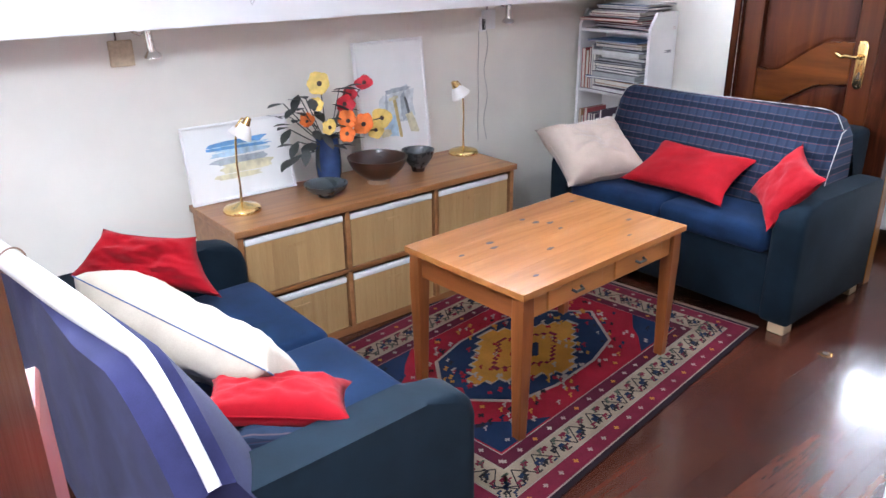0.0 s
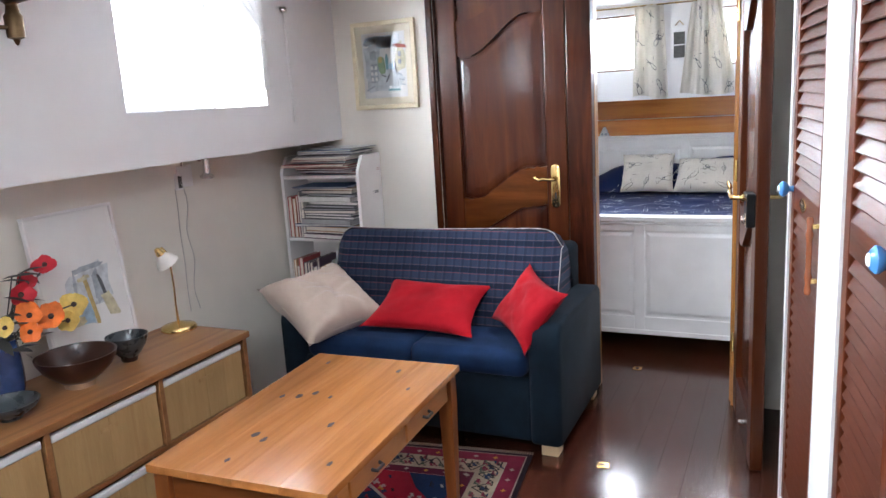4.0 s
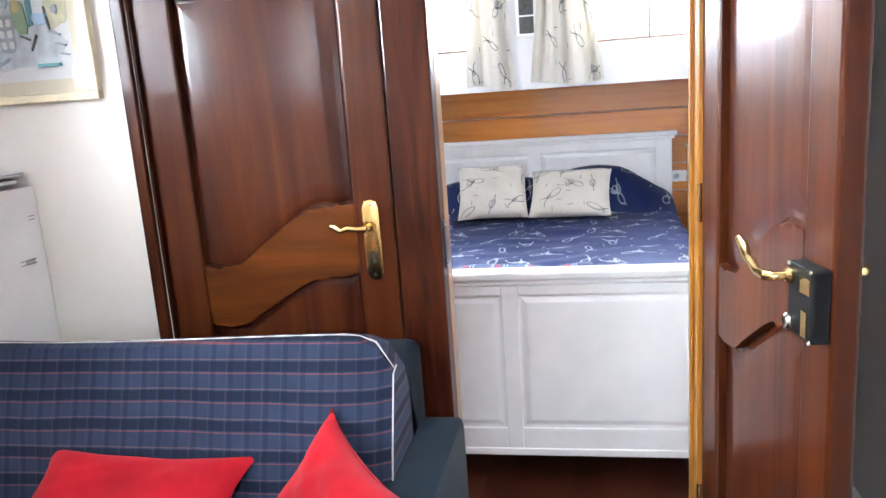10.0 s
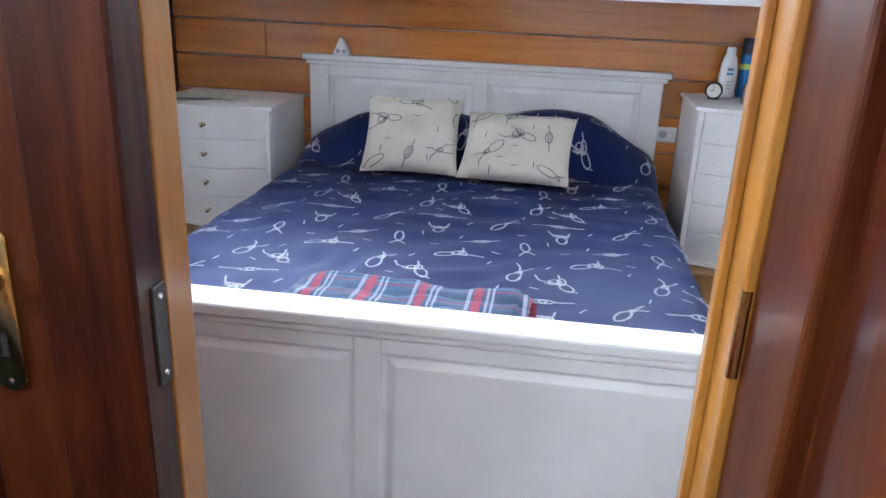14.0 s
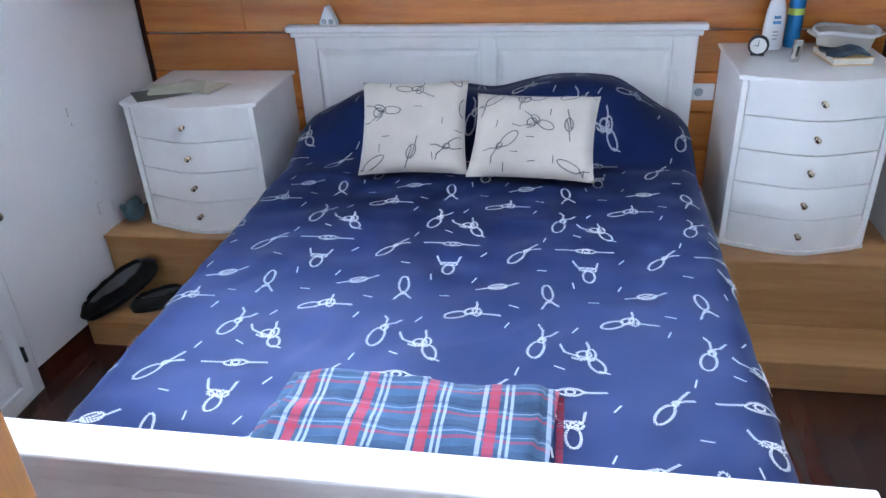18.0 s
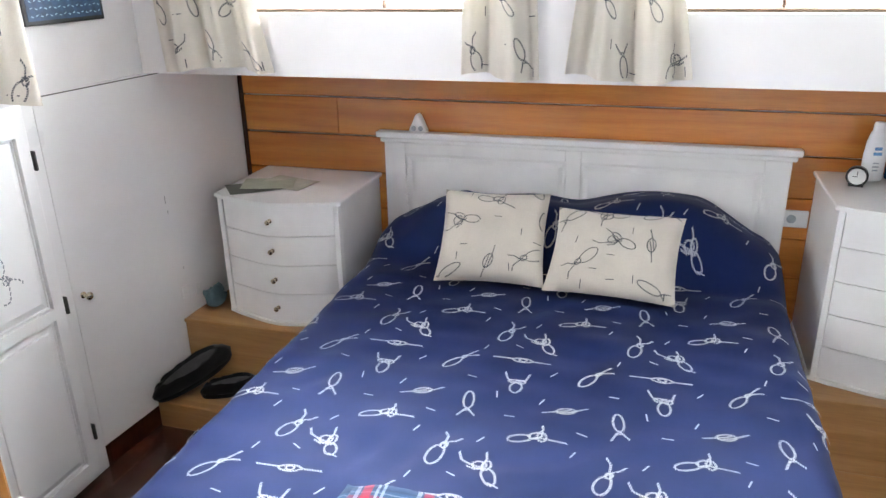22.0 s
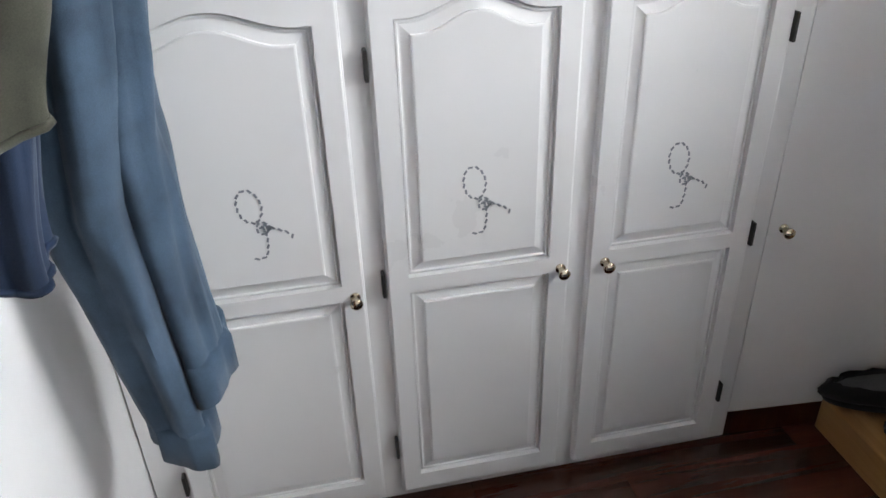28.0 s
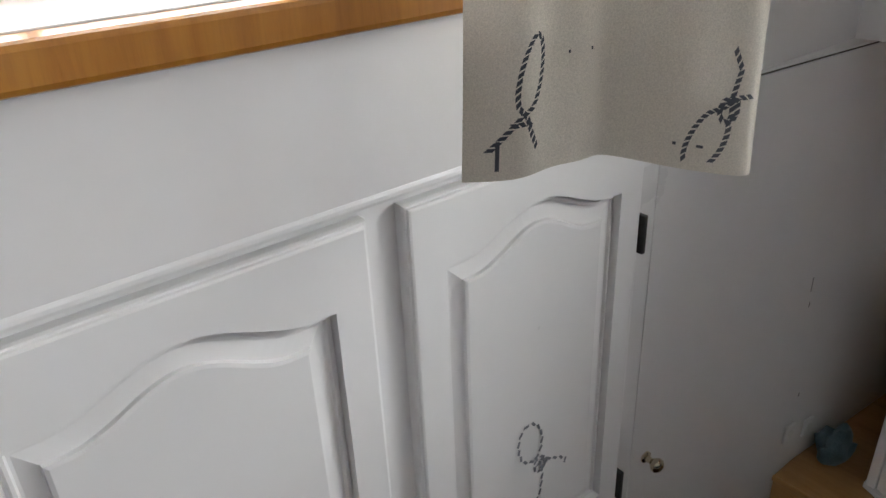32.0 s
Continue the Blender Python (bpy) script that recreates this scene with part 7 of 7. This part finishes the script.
part("body", lathe([(0, 0), (0.024, 0), (0.026, 0.004), (0.026, 0.165), (0.020, 0.176), (0, 0.177)], 28), plain("blue_can", (0.03, 0.22, 0.52), 0.25, 0.3, vary=0.15, scale=20), can, "", 40)
part("band", lathe([(0.0263, 0.11), (0.0266, 0.112), (0.0266, 0.130), (0.0263, 0.132)], 28, None, None, True), plain("lime_band", (0.45, 0.62, 0.10), 0.3, vary=0.1), can)
part("cap", lathe([(0.025, 0.168), (0.0255, 0.17), (0.025, 0.225), (0.022, 0.23), (0, 0.23)], 28), plain("dark_blue_cap", (0.015, 0.025, 0.06), 0.3, vary=0.1), can, "dark cap", 40)
lighter = thing("silver_box", "small upright silver case on the chest", "case", pose(6.215, 0.018, CZ, 0, -8, 12))
part("case", box((-0.008, -0.013, 0.0), (0.008, 0.013, 0.075), 0.003), CHROME, lighter)
part("slot", box((-0.0088, -0.004, 0.02), (-0.0078, 0.004, 0.055)), DARK_METAL, lighter)
bk = thing("paperback", "yellowed paperback with a folded blue cloth on top", "book", pose(6.16, -0.085, CZ, 0, 0, -84))
part("cover", box((0, 0, 0.0), (0.125, 0.175, 0.004), 0.001), plain("ochre_cover", (0.55, 0.36, 0.14), 0.5, vary=0.1), bk)
part("page_block", box((0.002, 0.002, 0.004), (0.123, 0.173, 0.022)), PAGES, bk)
part("cover", box((0, 0, 0.022), (0.125, 0.175, 0.025), 0.001), plain("ochre_cover_top", (0.55, 0.36, 0.14), 0.5, vary=0.1), bk)
rag = thing("folded_cloth", "crumpled blue grey cloth on the paperback", "cloth", pose(6.22, -0.13, CZ + 0.0255))
part("cloth", sheet(lambda u, v: Vector(((u - 0.5) * 0.10, (v - 0.5) * 0.13, 0.010 + 0.008 * math.sin(7 * u + 3 * v) * math.sin(6 * v))), 16, 16, 0.006), DENIM, rag, "", 70)
bsk = thing("cloth_basket", "small white cloth lined basket on the chest", "basket", pose(6.36, -0.17, CZ))
part("body", loft([[((0.055 + g) * math.copysign(abs(math.cos(a)) ** 0.6, math.cos(a)), (0.075 + g) * math.copysign(abs(math.sin(a)) ** 0.6, math.sin(a)), z) for a in [2 * math.pi * i / 32 for i in range(32)]] for g, z in ((0.0, 0), (0.012, 0.05), (0.018, 0.07), (0.012, 0.068), (0.004, 0.045), (-0.004, 0.006))]), CREAM_CLOTH, bsk, "", 50)
part("rim", tube([((0.074) * math.copysign(abs(math.cos(a)) ** 0.6, math.cos(a)), (0.094) * math.copysign(abs(math.sin(a)) ** 0.6, math.sin(a)), 0.068 + 0.006 * math.sin(3 * a)) for a in [2 * math.pi * i / 32 for i in range(33)]], 0.007, 8), WHITE_CLOTH, bsk, "rolled white cloth rim", 60)
for sy in (-1, 1):
    part("handle", tube([(-0.03, sy * 0.092, 0.055), (-0.02, sy * 0.112, 0.062), (0.02, sy * 0.112, 0.062), (0.03, sy * 0.092, 0.055)], 0.006, 8), CREAM_CLOTH, bsk, "", 60)
tissue = thing("crumpled_cloth", "crumpled teal and grey cloth beside the chest", "cloth", pose(6.09, 2.425, 0.364))
own = bmesh.new()
bmesh.ops.create_icosphere(own, subdivisions=3, radius=0.05)
for v in own.verts:
    k = 1 + 0.35 * noise.noise(v.co * 30) + 0.2 * noise.noise(v.co * 70)
    v.co = Vector((v.co.x * k * 1.1, v.co.y * k * 0.7, (v.co.z + 0.05) * 0.9 * k))
    v.co.z = max(0, v.co.z)
part("cloth", own, cloth("teal_rag", (0.10, 0.16, 0.18), 300, 0.5), tissue, "", 70)

# slippers on the low step
FELT, FUR = cloth("grey_felt", (0.075, 0.071, 0.070), 250, 0.3), cloth("black_wool", (0.010, 0.009, 0.009), 150, 0.4, 1.0)


def slipper(m, label):
    s = thing("slipper", label, "slipper", m, "pair of slippers")
    n = 28

    def foot(k, w, l):
        pts = []
        for i in range(n):
            a = 2 * math.pi * i / n
            y = math.sin(a)
            wide = 0.82 + 0.18 * math.cos(a)
            pts.append((l * math.cos(a), w * y * wide))
        return pts
    rnd = random.Random(6)
    part("sole", loft([[(x * q, y * q, z) for x, y in foot(0, 0.050, 0.135)] for q, z in ((0.97, 0), (1, 0.006), (1, 0.016), (0.96, 0.020))]), FUR, s, "", 50)
    part("upper", loft([[(x * q * rnd.uniform(0.94, 1.07), y * q * rnd.uniform(0.93, 1.09), z + rnd.uniform(-0.004, 0.005)) for x, y in foot(0, 0.050, 0.135)] for q, z in ((0.98, 0.018), (1.02, 0.035), (0.96, 0.058), (0.80, 0.072), (0.72, 0.070), (0.80, 0.045), (0.84, 0.024), (0.2, 0.022))]), FUR, s, "black woolly rim", 60)
    part("insole", loft([[(x * q, y * q, z) for x, y in foot(0, 0.042, 0.118)] for q, z in ((1, 0.022), (1.0, 0.050), (0.9, 0.056), (0.4, 0.053))]), FELT, s, "", 60)
    return s


along = Vector((0.18, -0.17, 0.105)).normalized()
flat = Vector((-0.42, 0.15, 1.0))
flat = (flat - along * flat.dot(along)).normalized()
lean = Matrix((along, flat.cross(along), flat)).transposed().to_4x4()
slipper(Matrix.Translation((5.842, 2.392, 0.172)) @ lean @ Matrix.Diagonal((1.2, 1.28, 1.0, 1)), "grey felt slipper leaning against the oak step")
slipper(pose(5.868, 2.262, 0.1125, 0, 0, -52) @ Matrix.Diagonal((0.80, 1.0, 0.8, 1)), "black woollen slipper on the low step")

# sockets by the bed
tri = thing("socket_adaptor", "white triangular socket adaptor on the planked wall", "socket", pose(6.478, 1.655, 1.036))
pts = [(0.0, 0.078), (-0.008, 0.074), (-0.036, 0.014), (-0.034, 0.002), (-0.026, 0.0), (0.026, 0.0), (0.034, 0.002), (0.036, 0.014), (0.008, 0.074)]
part("body", prism(pts, 0.0, -0.034, "yz", 0.006), WHITE_GLOSS, tri, "", 40)
for y in (-0.014, 0.014):
    part("socket_well", lathe([(0, 0), (0.010, 0), (0.010, 0.0012), (0, 0.0012)], 16, pose(-0.034, y, 0.022, 0, -90)), P_GREY, tri)
out = thing("wall_socket", "double white wall socket on the planked wall", "socket", pose(6.478, 0.245, 0.785), "sockets")
part("plate", box((-0.010, -0.040, -0.032), (0, 0.040, 0.032), 0.004), WHITE_GLOSS, out)
part("socket_well", lathe([(0, 0), (0.016, 0), (0.016, 0.001), (0, 0.001)], 20, pose(-0.010, 0.016, 0, 0, -90)), P_GREY, out)


# ---- curtains, pictures and coats ----
def print_curtain(name, label, along, at, bottom, top, z0, z1, folds, depth, seed, fabric=None, ink=None, prints=True, swing=0.0):
    """A short gathered curtain; swing: how far its far edge stands out from the wall. along 'y': hangs in front of the bow panel; 'x': in front of the side wall."""
    c = thing(name, label, "curtain", pose(0, 0, 0), "short knot print curtains")
    rnd = random.Random(seed)
    ph = rnd.uniform(0, 6)

    def place(u, v):
        z = z1 + (z0 - z1) * v
        a = (top[0] + (bottom[0] - top[0]) * v) * (1 - u) + (top[1] + (bottom[1] - top[1]) * v) * u
        d = depth * (0.35 + 0.65 * v) * math.sin(folds * 2 * math.pi * u + ph + 0.6 * math.sin(3 * v)) + 0.3 * depth * math.sin(2.3 * folds * 2 * math.pi * u + 2 * ph)
        hem = 0.012 * math.sin(5 * u + ph) * v
        off = at - 0.006 - depth - d - swing * u
        return Vector((off, a, z + hem)) if along == "y" else Vector((a, off, z + hem))
    part("fabric", sheet(place, 60, 22, 0.0018), fabric or CURTAIN, c, "", 70)
    part("heading", tube([place(i / 20, 0) + Vector((0, 0, 0.004)) for i in range(21)], 0.009, 8), fabric or CURTAIN, c, "gathered heading", 70)
    if prints:
        run = [place(i / 120, 0.75) for i in range(121)]
        w = sum((q - p).length for p, q in zip(run, run[1:]))
        h = z1 - z0

        def surf(a, b):
            u, v = a / w, 1 - b / h
            if not (0.02 < u < 0.98 and 0.02 < v < 0.99):
                return None
            return place(u, v)
        ms = []
        kinds = ("ribbon", "bow", "loop", "ribbon", "crab")
        for i in range(max(2, round(w / 0.19))):
            for j in range(int(h / 0.16) + 1):
                ms.append((kinds[(i + 2 * j + seed) % 5], (i + 0.30 + 0.45 * (j % 2) + rnd.uniform(-0.06, 0.06)) * 0.19, (j + 0.40 + rnd.uniform(-0.08, 0.08)) * 0.16, rnd.choice((0, -12, 10, 170, -20)), 0.95))
                for q in range(2):
                    ms.append(("dash", (i + 0.12 + 0.45 * q) * 0.19, (j + 0.15 + 0.5 * q) * 0.16, (0, 90)[(i + j + q) % 2], 1.1))
        flip = -1 if along == "y" else 1
        knot_print("knot_figure", surf, ms, ink or KNOT_GREY, c, 0.0022 * flip, 0.0048, 0.0066)
    return c


cl = "short cream curtain printed with grey sailing knots"
print_curtain("curtain", cl, "y", BOW, (1.99, 2.41), (2.10, 2.42), 1.337, 1.935, 3.0, 0.028, 2)
print_curtain("curtain", cl, "y", BOW, (1.10, 1.335), (1.13, 1.32), 1.337, 1.935, 1.6, 0.026, 5)
print_curtain("curtain", cl, "y", BOW, (0.66, 1.022), (0.76, 0.95), 1.340, 1.935, 2.6, 0.030, 9)
print_curtain("curtain", cl, "y", BOW, (-0.24, 0.104), (-0.22, 0.06), 1.337, 1.935, 3.0, 0.020, 12)
print_curtain("curtain", cl, "x", 2.458, (5.045, 5.262), (5.055, 5.262), 1.350, 1.935, 1.5, 0.014, 15, swing=0.145)
print_curtain("curtain", cl, "x", 2.47, (4.06, 4.395), (4.06, 4.38), 1.322, 1.935, 2.6, 0.018, 18)
print_curtain("curtain", "navy curtain edge printed with white knots", "x", 2.490, (4.400, 4.519), (4.40, 4.50), 1.324, 1.935, 1.0, 0.008, 21, NAVY, KNOT_WHITE)
rod = thing("curtain_rod", "thin brass curtain rod along the bow windows", "curtain rod", pose(0, 0, 0))
part("rod", tube([(5.944, -0.34, 1.945), (5.944, 2.49, 1.945)], 0.005, 8), BRASS, rod, "", 60)
for y in (-0.33, 1.04, 2.48):
    part("bracket", box((5.940, y, 1.938), (5.982, y + 0.012, 1.952), 0.002), BRASS, rod)
rod = thing("curtain_rod", "thin brass curtain rod along the side window", "curtain rod", pose(0, 0, 0))
part("rod", tube([(4.03, 2.47, 1.945), (5.42, 2.47, 1.945)], 0.005, 8), BRASS, rod, "", 60)
for x in (4.03, 5.40):
    part("bracket", box((x, 2.466, 1.938), (x + 0.012, 2.522, 1.952), 0.002), BRASS, rod)
fr = thing("photo_hanger", "small white hanging frame with two dark pictures", "picture", pose(5.978, 1.03, 1.575))
part("frame", box((-0.014, -0.050, 0.0), (0, 0.050, 0.225), 0.003), WHITE_GLOSS, fr)
for z in (0.012, 0.100):
    part("picture", box((-0.0158, -0.036, z), (-0.0138, 0.036, z + 0.080)), plain("dark_photo", (0.07, 0.07, 0.065), 0.3, vary=0.5, scale=60), fr)
part("hanger", tube([(-0.008, -0.03, 0.22), (-0.010, 0, 0.255), (-0.008, 0.03, 0.22)], 0.003, 6), BRASS, fr)
navy_pic = thing("wall_picture", "dark blue patterned picture in a thin black frame", "picture", pose(5.65, CW, 1.515))
part("frame", box((-0.165, -0.016, 0), (0.165, 0, 0.25), 0.003), DARK_METAL, navy_pic)
part("print", box((-0.152, -0.0175, 0.013), (0.152, -0.0155, 0.237)), plain("navy_print", (0.03, 0.07, 0.14), 0.4, vary=0.5, scale=45), navy_pic)
own = bmesh.new()
for i in range(16):
    for j in range(10):
        x, z = -0.14 + i * 0.0185, 0.025 + j * 0.021
        own.faces.new([own.verts.new((x + a, -0.0182, z + b)) for a, b in ((0, 0), (0.009, 0.003 * (1 if (i + j) % 2 else -1)), (0.009, 0.003 + 0.003 * (1 if (i + j) % 2 else -1)), (0, 0.003))])
tagged(part("woven_lines", own, P_SKY, navy_pic), "", "", "", "stuff")


def coat(m, label, mat, top, bottom, wide, deep, seed, turn):
    """A jacket hanging in folds from a hook; the hook is at the origin, the cloth falls along -z."""
    c = thing("hanging_coat", label, "coat", m, "coats on the bulkhead")
    rnd = random.Random(seed)
    ph = [rnd.uniform(0, 6.28) for _ in range(5)]
    rings = []
    n, k = 72, 30
    for j in range(k + 1):
        t = j / k
        z = top + (bottom - top) * t
        w = wide * (0.35 + 0.65 * smoothstep(0, 0.22, t)) * (1 - 0.45 * smoothstep(0.55, 1.0, t))
        d = deep * (0.5 + 0.5 * smoothstep(0, 0.3, t)) * (1 - 0.25 * smoothstep(0.6, 1.0, t))
        ring = []
        for i in range(n):
            a = 2 * math.pi * i / n
            f = 1 + 0.14 * math.sin(5 * a + ph[0] + 1.5 * t) * smoothstep(0.05, 0.4, t) + 0.07 * math.sin(9 * a + ph[1] - 2 * t) + 0.03 * math.sin(17 * a + ph[2] + 6 * t)
            sway = 0.02 * math.sin(4 * t + ph[3])
            ring.append((d * f * math.cos(a) + d * 0.9, w / 2 * f * math.sin(a) + sway + turn * t * t, z + 0.02 * math.sin(2 * a + ph[4]) * t))
        rings.append(ring)
    part("cloth", loft(rings), mat, c, "", 70)
    part("hem", tube([Vector(p) for p in rings[-1]] + [Vector(rings[-1][0])], 0.006, 6), mat, c, "stitched hem", 70)
    part("hook", tube([(0.0, 0, top - 0.02), (0.03, 0, top - 0.02), (0.05, 0, top + 0.01), (0.05, 0, top + 0.04)], 0.006, 8), BRASS, c, "brass coat hook", 60)
    return c


shirt = coat(pose(3.981, 2.16, 0), "faded blue denim shirt hanging from a hook", DENIM, 1.74, 1.22, 0.32, 0.050, 3, 0.06)


def sleeve(points, radii, seed, cuff):
    """A limp sleeve: a fluted tube with long folds, and a rolled cuff at its end."""
    rnd = random.Random(seed)
    ph = [rnd.uniform(0, 6.28) for _ in range(4)]
    n, k, rings = 40, 34, []
    for j in range(k + 1):
        t = j / k
        q = t * (len(points) - 1)
        i0 = min(int(q), len(points) - 2)
        p = Vector(points[i0]).lerp(Vector(points[i0 + 1]), q - i0)
        r = radii[0] + (radii[1] - radii[0]) * t
        ring = []
        for i in range(n):
            a = 2 * math.pi * i / n
            f = 1 + 0.13 * math.sin(3 * a + ph[0] + 1.6 * t) + 0.10 * math.sin(5 * a + ph[1] - 2.5 * t) + 0.05 * math.sin(8 * a + 14 * t) + 0.03 * math.sin(11 * a + ph[2] + 9 * t) + 0.03 * math.sin(23 * t + 2 * a)
            ring.append(p + Vector((0.8 * r * f * math.cos(a), r * f * math.sin(a), 0.25 * r * math.sin(a + ph[3]) * t)))
        rings.append(ring)
    sl = part("sleeve", loft(rings), DENIM, shirt, "", 70)
    if cuff:
        mid = sum(rings[-1], Vector()) / n
        part("cuff", loft([[mid + (p - mid) * g + Vector((0, 0, dz)) for p in rings[-1]] for g, dz in ((1.0, 0.075), (1.12, 0.07), (1.14, 0.0), (1.0, -0.006), (0.85, 0.01))]), DENIM, sl, "rolled paler cuff", 60)


sleeve([(0.225, 0.14, 1.74), (0.215, 0.14, 1.38), (0.195, 0.14, 1.15), (0.202, 0.14, 0.95), (0.225, 0.13, 0.69)], (0.080, 0.066), 5, True)
sleeve([(0.180, 0.09, 1.74), (0.170, 0.09, 1.40), (0.132, 0.09, 1.06), (0.150, 0.09, 0.85), (0.185, 0.09, 0.57)], (0.095, 0.062), 9, True)
coat(pose(3.981, 2.02, 0), "worn olive grey jacket hanging beside the shirt", cloth("olive_jacket", (0.066, 0.066, 0.050), 500, 0.3), 1.76, 1.25, 0.22, 0.118, 8, 0.02)
coat(pose(3.981, 2.08, 0), "dark blue garment hanging below the jacket", cloth("dark_blue_jacket", (0.012, 0.022, 0.046), 500, 0.25), 1.70, 1.05, 0.16, 0.085, 12, 0.02)


# ---- boards of walls and floor, piece by piece ----
rnd = random.Random(77)
n = 8
for k in range(n):
    z0 = 0.4 + 0.1535 * k - 0.003 if k else 0.364
    z1 = min(0.4 + 0.1535 * (k + 1) - 0.003, 1.3175)
    if z1 - z0 < 0.02:
        break
    y = -0.345
    for w in ((2.8,), (2.35, 0.45), (2.8,))[k % 3]:
        y1 = min(y + w, 2.445)
        b = part("plank", box((6.479, y + 0.00005, z0 + 0.0024), (6.5, y1 - 0.00005, z1 - 0.0024), 0.0024, 1), WALL_PLANK, bpy.data.objects["wall_bow"])
        y = y1
for y in (-0.369, 2.430):
    part("end_trim", box((6.470, y, 0.364), (6.5, y + 0.018, 1.3175), 0.003), MAHOGANY, bpy.data.objects["wall_bow"])
width = 0.1
shapes = {}
row = 0
y = -0.75
while y < 2.79:
    x = -1.5 + (0.55, 0.1, 0.85, 0.35)[row % 4] - 0.9
    while x < 6.5:
        l = (1.2, 0.9, 1.5)[(row + int(x * 3)) % 3]
        x0, x1 = max(x, -1.5), min(x + l, 6.5)
        if x1 - x0 > 0.02:
            key = (round(x1 - x0, 3), round(min(width, 2.79 - y), 3))
            if key not in shapes:
                ob = part("plank", box((0, 0.0002, 0), (key[0] - 0.0002, key[1] - 0.0002, 0.012), 0.0004, 1), FLOOR_WOOD, floor)
                shapes[key] = ob.data
            else:
                ob = new("plank", shapes[key])
                ob.parent = floor
            ob.location = (x0, y, -0.012)
        x += l
    y += width
    row += 1
